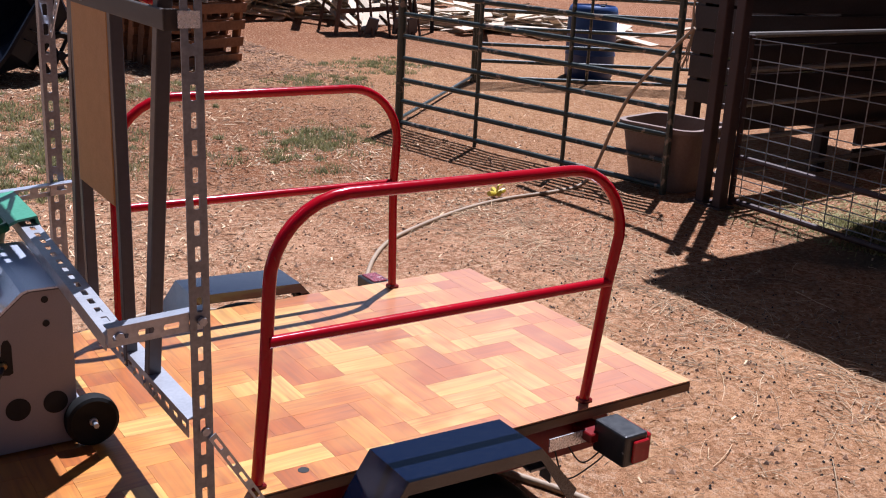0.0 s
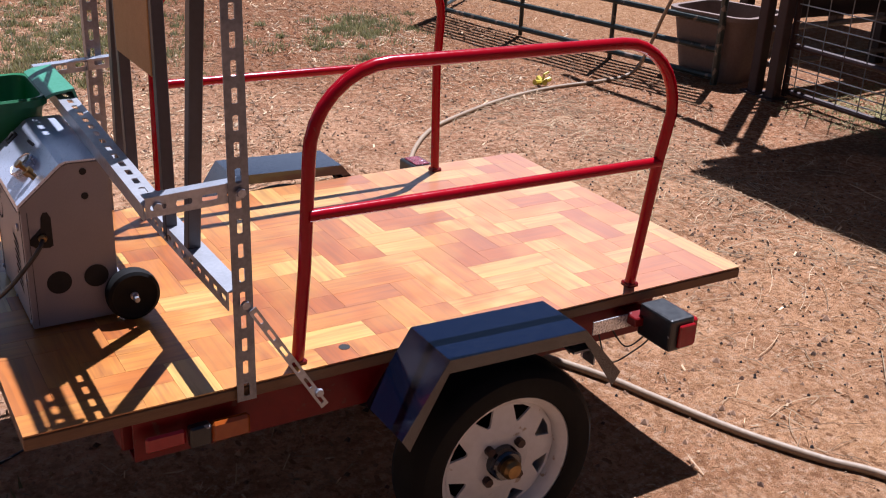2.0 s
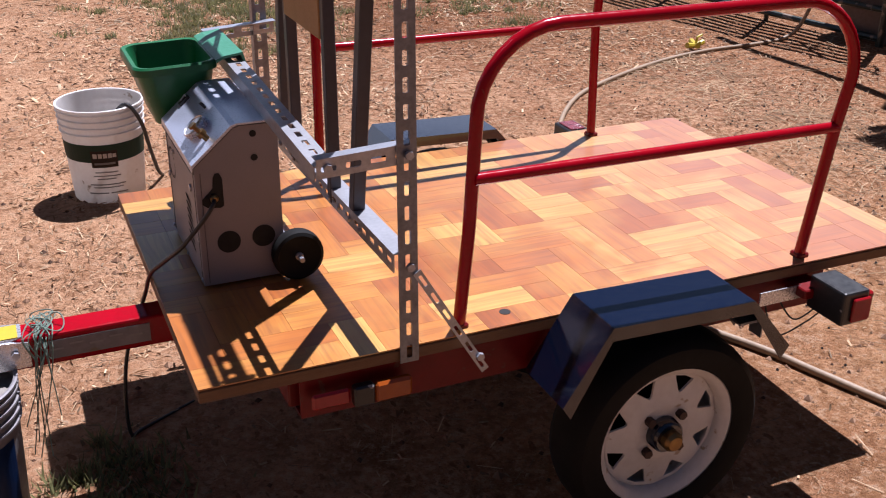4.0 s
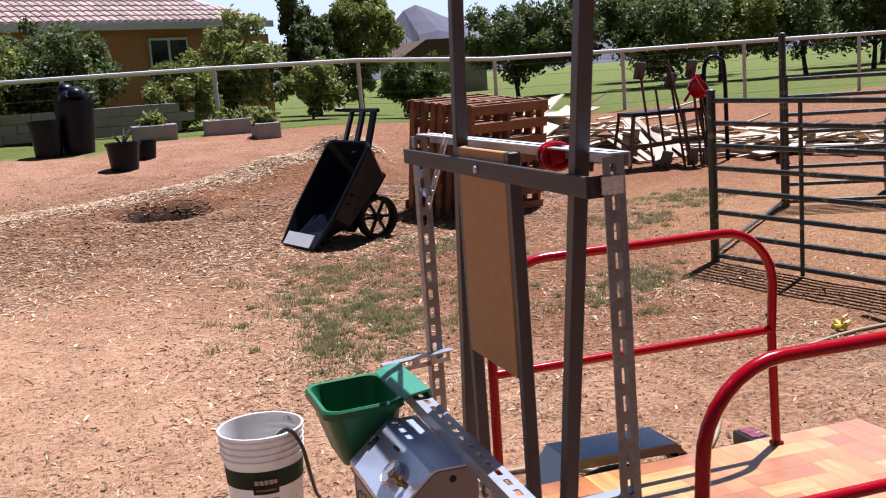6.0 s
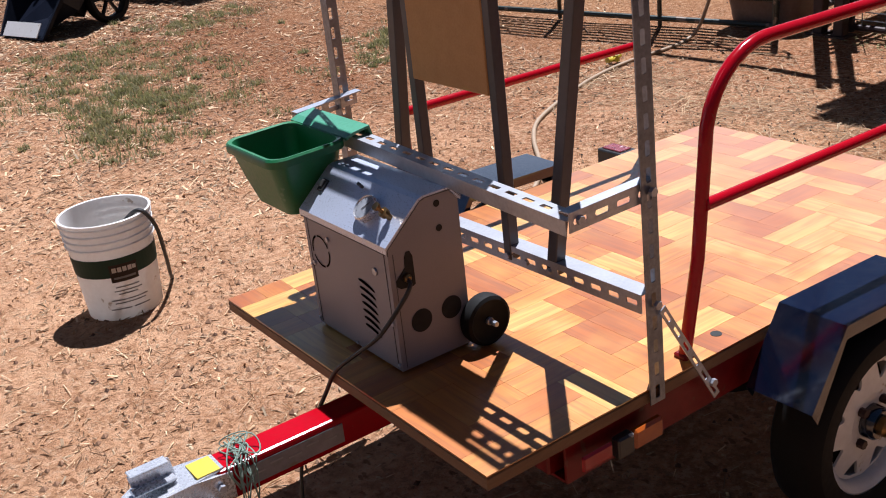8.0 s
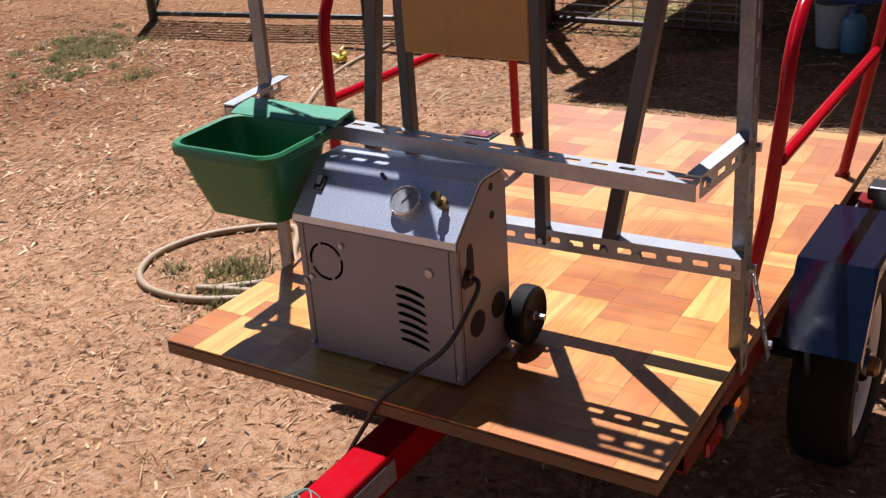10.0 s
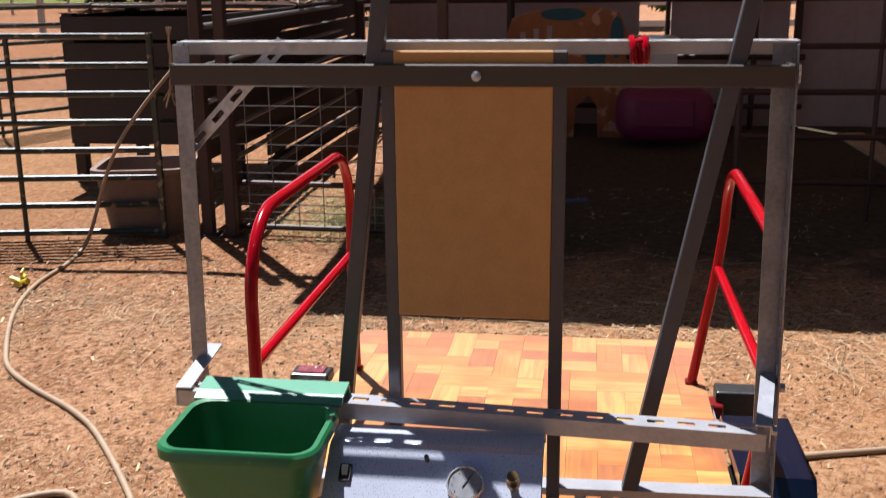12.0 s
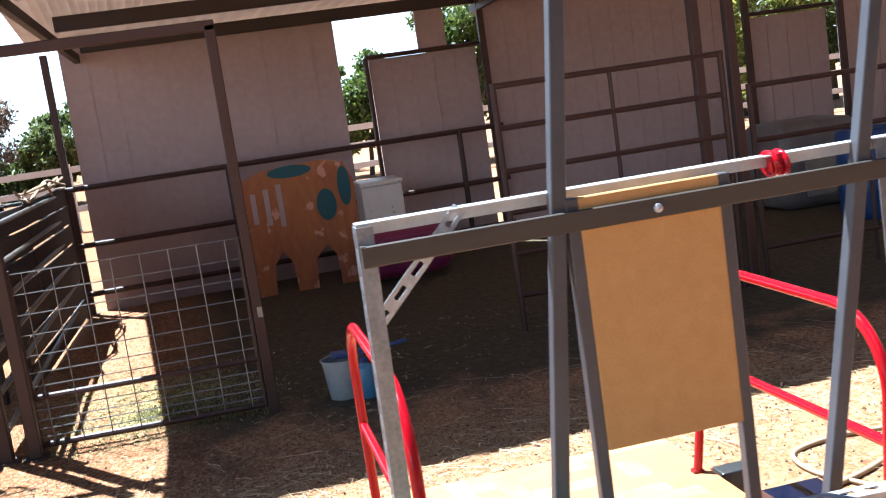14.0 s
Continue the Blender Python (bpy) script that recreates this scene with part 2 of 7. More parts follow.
M["pellet"] = surf("dark_pellets", (0.022, 0.014, 0.010), (0.035, 0.022, 0.015), 0.7, bump=0, rnd=0.3, island=True)
M["grass"] = leaf_mat("grass_blades", (0.21, 0.215, 0.075), (0.36, 0.31, 0.13))
M["clod"] = surf("dark_clods", (0.22, 0.105, 0.055), (0.10, 0.050, 0.028), 0.9, scale=20, bump=0.2, rnd=0.4, island=True)
M["crumb"] = surf("dirt_crumbs", (0.58, 0.345, 0.205), (0.40, 0.21, 0.115), 0.95, scale=20, bump=0.2, rnd=0.25, island=True)
M["mountain"] = surf("far_mountain", (0.155, 0.15, 0.19), (0.115, 0.11, 0.145), 1.0, scale=0.02, fine=0.1, bump=0)
M["glass"] = surf("window_glass", (0.02, 0.03, 0.05), (0.03, 0.04, 0.06), 0.08, scale=1, fine=2, bump=0, spec=0.8)
M["tools"] = surf("tool_handle_wood", (0.16, 0.07, 0.03), (0.09, 0.045, 0.025), 0.7, bump=0.1, rnd=0.3)
M["brass"] = surf("brass", (0.30, 0.19, 0.07), (0.17, 0.10, 0.04), 0.35, 0.9, bump=0.05)
M["twine"] = surf("green_white_twine", (0.35, 0.45, 0.36), (0.20, 0.30, 0.24), 0.8, bump=0.05)
M["hay"] = surf("hay", (0.46, 0.40, 0.15), (0.30, 0.25, 0.10), 0.9, scale=6, fine=60, bump=0.5)


def parquet(name):
    """Glossy printed wood, one tone a piece, grain along the piece."""
    m = bpy.data.materials.new(name)
    m.use_nodes = True
    n, l = m.node_tree.nodes, m.node_tree.links
    p = n["Principled BSDF"]
    tc = n.new("ShaderNodeTexCoord")
    info = n.new("ShaderNodeObjectInfo")
    add = n.new("ShaderNodeVectorMath")
    add.operation = "ADD"
    sc = n.new("ShaderNodeVectorMath")
    sc.operation = "SCALE"
    sc.inputs["Scale"].default_value = 37.0
    one = n.new("ShaderNodeCombineXYZ")
    for k in range(3):
        l.new(info.outputs["Random"], one.inputs[k])
    l.new(one.outputs[0], sc.inputs[0])
    l.new(tc.outputs["Object"], add.inputs[0])
    l.new(sc.outputs[0], add.inputs[1])
    mp = n.new("ShaderNodeMapping")
    mp.inputs["Scale"].default_value = (2.5, 40, 1)
    l.new(add.outputs[0], mp.inputs["Vector"])
    g = n.new("ShaderNodeTexNoise")
    g.inputs["Scale"].default_value, g.inputs["Detail"].default_value, g.inputs["Distortion"].default_value = 1.6, 7, 0.8
    l.new(mp.outputs[0], g.inputs["Vector"])
    big = n.new("ShaderNodeTexNoise")
    big.inputs["Scale"].default_value = 9
    l.new(add.outputs[0], big.inputs["Vector"])
    ramp = n.new("ShaderNodeValToRGB")
    el = ramp.color_ramp.elements
    el[0].position, el[0].color = 0.0, (*PARQ[0], 1)
    el[1].position, el[1].color = 1.0, (*PARQ[3], 1)
    for pos, c in ((0.34, PARQ[1]), (0.60, PARQ[2]), (0.76, PARQ[3])):
        e = el.new(pos)
        e.color = (*c, 1)
    sh = n.new("ShaderNodeMath")
    sh.operation = "MULTIPLY_ADD"
    sh.inputs[1].default_value = 0.62
    l.new(big.outputs[0], sh.inputs[0])
    off = n.new("ShaderNodeMath")
    off.operation = "SUBTRACT"
    off.inputs[1].default_value = 0.31
    l.new(info.outputs["Random"], off.inputs[0])
    l.new(off.outputs[0], sh.inputs[2])
    l.new(sh.outputs[0], ramp.inputs[0])
    mr = n.new("ShaderNodeMapRange")
    mr.inputs[1].default_value, mr.inputs[2].default_value = 0.40, 0.72
    mr.inputs[3].default_value, mr.inputs[4].default_value = 0.0, 0.62
    l.new(g.outputs[0], mr.inputs[0])
    mx = n.new("ShaderNodeMix")
    mx.data_type = "RGBA"
    mx.inputs["B"].default_value = (0.26, 0.085, 0.03, 1)
    l.new(mr.outputs[0], mx.inputs["Factor"])
    l.new(ramp.outputs[0], mx.inputs["A"])
    geo = n.new("ShaderNodeNewGeometry")
    stain = n.new("ShaderNodeTexNoise")
    stain.inputs["Scale"].default_value, stain.inputs["Detail"].default_value = 5.0, 6
    l.new(geo.outputs["Position"], stain.inputs["Vector"])
    sr = n.new("ShaderNodeMapRange")
    for k, v in enumerate((0.50, 0.70, 0.0, 0.45), 1):
        sr.inputs[k].default_value = v
    l.new(stain.outputs[0], sr.inputs[0])
    tan = n.new("ShaderNodeMix")
    tan.data_type = "RGBA"
    tan.inputs["B"].default_value = (0.78, 0.38, 0.07, 1)
    l.new(mx.outputs["Result"], tan.inputs["A"])
    l.new(sr.outputs[0], tan.inputs["Factor"])
    # pink blended into the rear of the vinyl in place of its reflected sheen
    px = n.new("ShaderNodeSeparateXYZ")
    l.new(geo.outputs["Position"], px.inputs[0])
    fr = n.new("ShaderNodeMapRange")
    for k, v in enumerate((0.6, 1.6, 0.0, 0.34), 1):
        fr.inputs[k].default_value = v
    l.new(px.outputs[0], fr.inputs[0])
    pink_sheen = n.new("ShaderNodeMix")
    pink_sheen.data_type = "RGBA"
    pink_sheen.inputs["B"].default_value = (0.82, 0.43, 0.31, 1)
    l.new(tan.outputs["Result"], pink_sheen.inputs["A"])
    l.new(fr.outputs[0], pink_sheen.inputs["Factor"])
    film = n.new("ShaderNodeHueSaturation")
    film.inputs["Value"].default_value = DUST
    l.new(pink_sheen.outputs["Result"], film.inputs["Color"])
    l.new(film.outputs[0], p.inputs["Base Color"])
    r = n.new("ShaderNodeMapRange")
    r.inputs[3].default_value, r.inputs[4].default_value = 0.30, 0.46
    p.inputs["Coat Weight"].default_value, p.inputs["Coat Roughness"].default_value = 0.7, 0.2
    l.new(big.outputs[0], r.inputs[0])
    l.new(r.outputs[0], p.inputs["Roughness"])
    b = n.new("ShaderNodeBump")
    b.inputs["Strength"].default_value, b.inputs["Distance"].default_value = 0.08, 0.002
    l.new(g.outputs[0], b.inputs["Height"])
    l.new(b.outputs[0], p.inputs["Normal"])
    return m


PARQ = ((0.50, 0.135, 0.022), (0.64, 0.205, 0.032), (0.77, 0.31, 0.050), (0.90, 0.51, 0.125))
M["parquet"] = parquet("parquet_vinyl")
M["plyedge"] = surf("plywood_edge", (0.30, 0.16, 0.07), (0.22, 0.11, 0.05), 0.7, scale=8, fine=60, bump=0.2, stretch=(1, 1, 12))


def dirt(name):
    """Dry reddish soil with paler worn tracks, wood-chip mulch on the rise and green lawn beyond."""
    m = bpy.data.materials.new(name)
    m.use_nodes = True
    n, l = m.node_tree.nodes, m.node_tree.links
    p = n["Principled BSDF"]
    tc = n.new("ShaderNodeTexCoord")

    def noise_tex(scale, detail=6, rough=0.6):
        t = n.new("ShaderNodeTexNoise")
        t.inputs["Scale"].default_value, t.inputs["Detail"].default_value, t.inputs["Roughness"].default_value = scale, detail, rough
        l.new(tc.outputs["Object"], t.inputs["Vector"])
        return t

    def ramp(src, lo, hi, a, b):
        r = n.new("ShaderNodeMapRange")
        for k, v in enumerate((lo, hi, a, b), 1):
            r.inputs[k].default_value = v
        l.new(src, r.inputs[0])
        return r.outputs[0]

    def blend(fac, a, b):
        x = n.new("ShaderNodeMix")
        x.data_type = "RGBA"
        l.new(fac, x.inputs["Factor"])
        for key, v in (("A", a), ("B", b)):
            if isinstance(v, tuple):
                x.inputs[key].default_value = (*v, 1)
            else:
                l.new(v, x.inputs[key])
        return x.outputs["Result"]

    big, mid, fine, grit = noise_tex(0.35), noise_tex(2.2), noise_tex(16), noise_tex(90, 8, 0.75)

    def chips(scale, stretch, share):
        """Flat flakes lying about: a mask that is 1 on a share of the cells."""
        mp = n.new("ShaderNodeMapping")
        mp.inputs["Scale"].default_value = stretch
        wob = n.new("ShaderNodeVectorMath")
        wob.operation = "MULTIPLY_ADD"
        wob.inputs[1].default_value = (0.05, 0.05, 0.05)
        l.new(fine.outputs[1], wob.inputs[0])
        l.new(tc.outputs["Object"], wob.inputs[2])
        l.new(wob.outputs[0], mp.inputs["Vector"])
        v = n.new("ShaderNodeTexVoronoi")
        v.inputs["Scale"].default_value = scale
        l.new(mp.outputs[0], v.inputs["Vector"])
        s = n.new("ShaderNodeSeparateXYZ")
        l.new(v.outputs["Color"], s.inputs[0])
        k = n.new("ShaderNodeMath")
        k.operation = "MULTIPLY"
        l.new(ramp(s.outputs[0], 1 - share, 1 - share + 0.05, 0, 1), k.inputs[0])
        l.new(ramp(v.outputs["Distance"], 0.52, 0.38, 0, 1), k.inputs[1])
        return k.outputs[0]

    def times(a, b):
        k = n.new("ShaderNodeMath")
        k.operation = "MULTIPLY"
        l.new(a, k.inputs[0])
        l.new(b, k.inputs[1])
        return k.outputs[0]

    c = blend(ramp(mid.outputs[0], 0.40, 0.60, 0, 1), (0.66, 0.315, 0.165), (0.44, 0.175, 0.080))
    c = blend(ramp(big.outputs[0], 0.42, 0.60, 0, 0.8), c, (0.64, 0.345, 0.205))
    c = blend(ramp(fine.outputs[0], 0.46, 0.62, 0, 0.75), c, (0.25, 0.098, 0.042))
    mott = noise_tex(38, 3, 0.55)
    c = blend(ramp(mott.outputs[0], 0.53, 0.60, 0, 0.62), c, (0.23, 0.092, 0.042))
    c = blend(ramp(mott.outputs[0], 0.45, 0.38, 0, 0.55), c, (0.76, 0.49, 0.31))
    c = blend(ramp(grit.outputs[0], 0.54, 0.66, 0, 0.75), c, (0.72, 0.52, 0.35))
    c = blend(ramp(grit.outputs[0], 0.45, 0.36, 0, 0.75), c, (0.15, 0.068, 0.032))
    sep = n.new("ShaderNodeSeparateXYZ")
    l.new(tc.outputs["Object"], sep.inputs[0])

    def near(out, at, reach):
        d = n.new("ShaderNodeMath")
        d.operation = "SUBTRACT"
        d.inputs[1].default_value = at
        l.new(out, d.inputs[0])
        a = n.new("ShaderNodeMath")
        a.operation = "ABSOLUTE"
        l.new(d.outputs[0], a.inputs[0])
        return ramp(a.outputs[0], reach * 0.35, reach, 1, 0)

    wide = ramp(sep.outputs[1], 1.6, 4.2, 0.35, 1)
    litter = times(ramp(mid.outputs[0], 0.40, 0.58, 0.25, 0.9), wide)
    flakes = chips(62, (0.45, 1, 1), 0.20)
    c = blend(times(chips(58, (1, 0.45, 1), 0.17), ramp(mid.outputs[0], 0.36, 0.60, 0.9, 0.5)), c, (0.24, 0.105, 0.046))
    c = blend(times(flakes, ramp(mid.outputs[0], 0.36, 0.60, 0.7, 0.4)), c, (0.64, 0.42, 0.24))
    c = blend(times(chips(34, (1, 0.5, 1), 0.30), litter), c, (0.21, 0.095, 0.042))
    c = blend(times(chips(46, (0.5, 1, 1), 0.22), litter), c, (0.72, 0.52, 0.33))
    c = blend(times(chips(24, (1, 0.6, 1), 0.14), litter), c, (0.66, 0.46, 0.28))
    edge_x = n.new("ShaderNodeMath")
    edge_x.operation = "MULTIPLY_ADD"
    edge_x.inputs[1].default_value = 2.4
    l.new(mid.outputs[0], edge_x.inputs[0])
    l.new(sep.outputs[0], edge_x.inputs[2])
    mul = n.new("ShaderNodeMath")
    mul.operation = "MULTIPLY"
    l.new(near(sep.outputs[1], 10.2, 6.4), mul.inputs[0])
    l.new(near(sep.outputs[0], 2.4, 6.0), mul.inputs[1])
    mm = n.new("ShaderNodeMath")
    mm.operation = "MULTIPLY"
    l.new(mul.outputs[0], mm.inputs[0])
    l.new(ramp(mid.outputs[0], 0.34, 0.58, 0.35, 1.0), mm.inputs[1])
    c = blend(mm.outputs[0], c, blend(chips(20, (1, 0.6, 1), 0.35), (0.18, 0.076, 0.032), (0.42, 0.225, 0.10)))
    # browner, more rotted litter further into the yard
    rot = times(times(ramp(sep.outputs[1], 2.4, 4.4, 0, 1), ramp(sep.outputs[0], -1.3, 0.5, 0, 1)), ramp(fine.outputs[0], 0.35, 0.60, 0.4, 0.92))
    c = blend(rot, c, (0.285, 0.112, 0.050))
    far_yard = times(near(sep.outputs[1], 16.0, 4.2), near(sep.outputs[0], -1.0, 6.5))
    c = blend(times(far_yard, ramp(mid.outputs[0], 0.36, 0.62, 0.8, 0.25)), c, (0.62, 0.345, 0.225))
    # bare trodden earth: the worn way past the trailer and the goat pen
    bare = times(near(sep.outputs[0], -1.2, 3.4), near(sep.outputs[1], 3.6, 4.8))
    smooth_earth = blend(ramp(fine.outputs[0], 0.38, 0.66, 0, 1), (0.95, 0.575, 0.35), (0.77, 0.425, 0.24))
    c = blend(times(bare, ramp(mid.outputs[0], 0.34, 0.60, 1.0, 0.65)), c, smooth_earth)
    trod = times(near(sep.outputs[0], 1.3, 2.8), near(sep.outputs[1], 2.0, 2.6))
    c = blend(times(trod, ramp(mid.outputs[0], 0.38, 0.60, 0.65, 0.15)), c, smooth_earth)
    pen = times(near(sep.outputs[0], 7.2, 4.6), near(sep.outputs[1], 6.4, 4.0))
    c = blend(times(pen, ramp(mid.outputs[0], 0.34, 0.62, 0.95, 0.6)), c, blend(ramp(fine.outputs[0], 0.40, 0.62, 0, 1), (0.60, 0.34, 0.175), (0.48, 0.25, 0.12)))
    lane = times(near(sep.outputs[0], 2.9, 2.2), near(sep.outputs[1], -0.6, 3.0))
    c = blend(times(lane, ramp(mid.outputs[0], 0.36, 0.60, 0.9, 0.45)), c, blend(ramp(fine.outputs[0], 0.42, 0.64, 0, 1), (0.84, 0.475, 0.255), (0.68, 0.365, 0.185)))
    # crumbs, chips and dark specks over all of it
    c = blend(ramp(mott.outputs[0], 0.53, 0.62, 0, 0.36), c, (0.30, 0.130, 0.062))
    c = blend(ramp(mott.outputs[0], 0.44, 0.37, 0, 0.40), c, (0.84, 0.56, 0.37))
    c = blend(ramp(grit.outputs[0], 0.55, 0.66, 0, 0.55), c, (0.80, 0.58, 0.40))
    c = blend(ramp(grit.outputs[0], 0.44, 0.35, 0, 0.60), c, (0.17, 0.075, 0.036))
    c = blend(times(chips(58, (1, 0.45, 1), 0.15), ramp(mid.outputs[0], 0.40, 0.62, 0.8, 0.3)), c, (0.25, 0.11, 0.05))
    # trampled bedding under the shelter, with the roof's shade put into its dark colour
    roof_shade = times(ramp(edge_x.outputs[0], 5.2, 5.9, 0, 1), ramp(sep.outputs[1], 2.0, 1.4, 0, 1))
    c = blend(times(roof_shade, ramp(sep.outputs[0], 12.0, 10.5, 0, 1)), c, blend(ramp(fine.outputs[0], 0.40, 0.62, 0, 1), (0.125, 0.098, 0.062), (0.185, 0.145, 0.092)))
    # the hole in the berm: its inner shade painted as near-black earth
    c = blend(times(near(sep.outputs[0], 0.3, 0.70), near(sep.outputs[1], 10.55, 0.60)), c, (0.022, 0.010, 0.005))
    edge = n.new("ShaderNodeMath")
    edge.operation = "MULTIPLY_ADD"
    edge.inputs[1].default_value = 5.0
    l.new(big.outputs[0], edge.inputs[0])
    l.new(sep.outputs[1], edge.inputs[2])
    near_lawn = n.new("ShaderNodeMath")
    near_lawn.operation = "ADD"
    l.new(edge.outputs[0], near_lawn.inputs[0])
    l.new(ramp(sep.outputs[0], 1.2, -0.6, 0, 2.2), near_lawn.inputs[1])
    lawn = ramp(near_lawn.outputs[0], 21.2, 22.2, 0, 1)
    g = blend(ramp(fine.outputs[0], 0.4, 0.6, 0, 1), (0.135, 0.175, 0.036), (0.20, 0.215, 0.058))
    c = blend(lawn, c, g)
    film = n.new("ShaderNodeHueSaturation")
    film.inputs["Saturation"].default_value = 1.06
    film.inputs["Value"].default_value = 0.67
    l.new(c, film.inputs["Color"])
    l.new(film.outputs[0], p.inputs["Base Color"])
    p.inputs["Roughness"].default_value = 0.95
    p.inputs["Specular IOR Level"].default_value = 0.15
    ad = n.new("ShaderNodeMath")
    ad.operation = "ADD"
    l.new(fine.outputs[0], ad.inputs[0])
    lift = n.new("ShaderNodeMath")
    lift.operation = "MULTIPLY_ADD"
    lift.inputs[1].default_value = 0.35
    l.new(flakes, lift.inputs[0])
    l.new(grit.outputs[0], lift.inputs[2])
    l.new(lift.outputs[0], ad.inputs[1])
    b = n.new("ShaderNodeBump")
    b.inputs["Strength"].default_value, b.inputs["Distance"].default_value = 0.9, 0.03
    l.new(ad.outputs[0], b.inputs["Height"])
    l.new(b.outputs[0], p.inputs["Normal"])
    return m


M["dirt"] = dirt("dry_dirt")
rng = random.Random(4)
UP = Vector((0, 0, 1))


# ---- building helpers ----
def thing(name, at, label, category, group="", kind=""):
    """The empty at a thing's base; parts given in world places hang under it."""
    ob = new(name)
    ob.location = at
    ob.empty_display_size = 0.1
    ob["origin"] = tuple(at)
    return tagged(ob, label, category, group, kind)


def part(name, bm, material, parent=None, label="", smooth=False):
    """Links a bmesh, built in world places, as one mesh under a thing or part."""
    if parent is not None:
        bmesh.ops.translate(bm, verts=bm.verts, vec=-Vector(parent["origin"]))
    me = bpy.data.meshes.new(name)
    bmesh.ops.recalc_face_normals(bm, faces=bm.faces)
    bm.to_mesh(me)
    bm.free()
    if smooth:
        me.polygons.foreach_set("use_smooth", [True] * len(me.polygons))
        me.set_sharp_from_angle(angle=radians(38))
    for mt in (material if isinstance(material, (list, tuple)) else (material,)):
        me.materials.append(mt)
    ob = new(name, me)
    ob["origin"] = tuple(parent["origin"]) if parent is not None else (0.0, 0.0, 0.0)
    if parent is not None:
        ob.parent = parent
    if label:
        ob["label"] = label
    return ob


def box(bm, c, s, m=None, bevel=0.0, segments=1):
    r = bmesh.ops.create_cube(bm, size=1, matrix=Matrix.Translation(c) @ (m or Matrix()) @ Matrix.Diagonal((*s, 1)))
    if bevel:
        es = list({e for v in r["verts"] for e in v.link_edges})
        bmesh.ops.bevel(bm, geom=es, offset=bevel, segments=segments, profile=0.5, affect="EDGES")
    return bm


def cube(c, s, m=None, bevel=0.0, segments=1):
    return box(bmesh.new(), c, s, m, bevel, segments)


def bar(bm, a, b, w, h, bevel=0.0, up=UP):
    """A rectangular bar from a to b: w across, h along up."""
    a, b = Vector(a), Vector(b)
    z = (b - a).normalized()
    x = Vector(up).cross(z)
    x = x.normalized() if x.length > 1e-6 else Vector((1, 0, 0))
    y = z.cross(x)
    m = Matrix((x, y, z)).transposed().to_4x4()
    return box(bm, (a + b) / 2, (w, h, (b - a).length), m, bevel)


def tube(bm, pts, r, n=10, closed=False):
    """A round pipe along a line of points; r may be one radius or one a point."""
    pts = [Vector(p) for p in pts]
    rs = r if isinstance(r, (list, tuple)) else [r] * len(pts)
    rings, last = [], None
    for i, p in enumerate(pts):
        q0 = pts[i - 1] if (i or closed) else p
        q1 = pts[(i + 1) % len(pts)] if (i < len(pts) - 1 or closed) else p
        t = (q1 - q0).normalized()
        if last is None:
            u = t.orthogonal().normalized()
        else:
            u = last - t * last.dot(t)
            u = u.normalized() if u.length > 1e-6 else t.orthogonal().normalized()
        last = u
        v = t.cross(u)
        rings.append([bm.verts.new(p + (u * math.cos(k * math.tau / n) + v * math.sin(k * math.tau / n)) * rs[i]) for k in range(n)])
    for i in range(len(rings) - (0 if closed else 1)):
        a, b = rings[i], rings[(i + 1) % len(rings)]
        for k in range(n):
            bm.faces.new((a[k], a[(k + 1) % n], b[(k + 1) % n], b[k]))
    if not closed:
        bm.faces.new(rings[0][::-1])
        bm.faces.new(rings[-1])
    return bm


def smoothline(pts, steps=6):
    """A Catmull-Rom line through the points."""
    p = [Vector(q) for q in pts]
    p = [p[0] * 2 - p[1], *p, p[-1] * 2 - p[-2]]
    out = []
    for i in range(1, len(p) - 2):
        for k in range(steps):
            t = k / steps
            a, b, c, d = p[i - 1:i + 3]
            out.append(0.5 * (2 * b + (c - a) * t + (2 * a - 5 * b + 4 * c - d) * t * t + (3 * b - a - 3 * c + d) * t ** 3))
    return [*out, p[-2]]


def lathe(bm, profile, n=32, m=None):
    """A turned form from (radius, height) pairs, about z, then placed by m."""
    m = m or Matrix()
    rings = []
    for r, z in profile:
        if r < 1e-6:
            rings.append([bm.verts.new(m @ Vector((0, 0, z)))])
        else:
            rings.append([bm.verts.new(m @ Vector((r * math.cos(k * math.tau / n), r * math.sin(k * math.tau / n), z))) for k in range(n)])
    for a, b in zip(rings, rings[1:]):
        for k in range(n):
            j = (k + 1) % n
            f = [a[k % len(a)], a[j % len(a)], b[j % len(b)], b[k % len(b)]]
            f = list(dict.fromkeys(f))
            if len(f) > 2:
                bm.faces.new(f)
    return bm


def prism(bm, poly, depth, m):
    """A flat outline (x, y) made depth thick along z, then placed by m."""
    lo = [bm.verts.new(m @ Vector((x, y, 0))) for x, y in poly]
    hi = [bm.verts.new(m @ Vector((x, y, depth))) for x, y in poly]
    bm.faces.new(lo[::-1])
    bm.faces.new(hi)
    for i in range(len(poly)):
        j = (i + 1) % len(poly)
        bm.faces.new((lo[i], lo[j], hi[j], hi[i]))
    return bm


def axes(o, x, y):
    """A placing matrix from an origin and the x and y ways."""
    x, y = Vector(x).normalized(), Vector(y).normalized()
    z = x.cross(y)
    return Matrix.Translation(o) @ Matrix((x, y, z)).transposed().to_4x4()


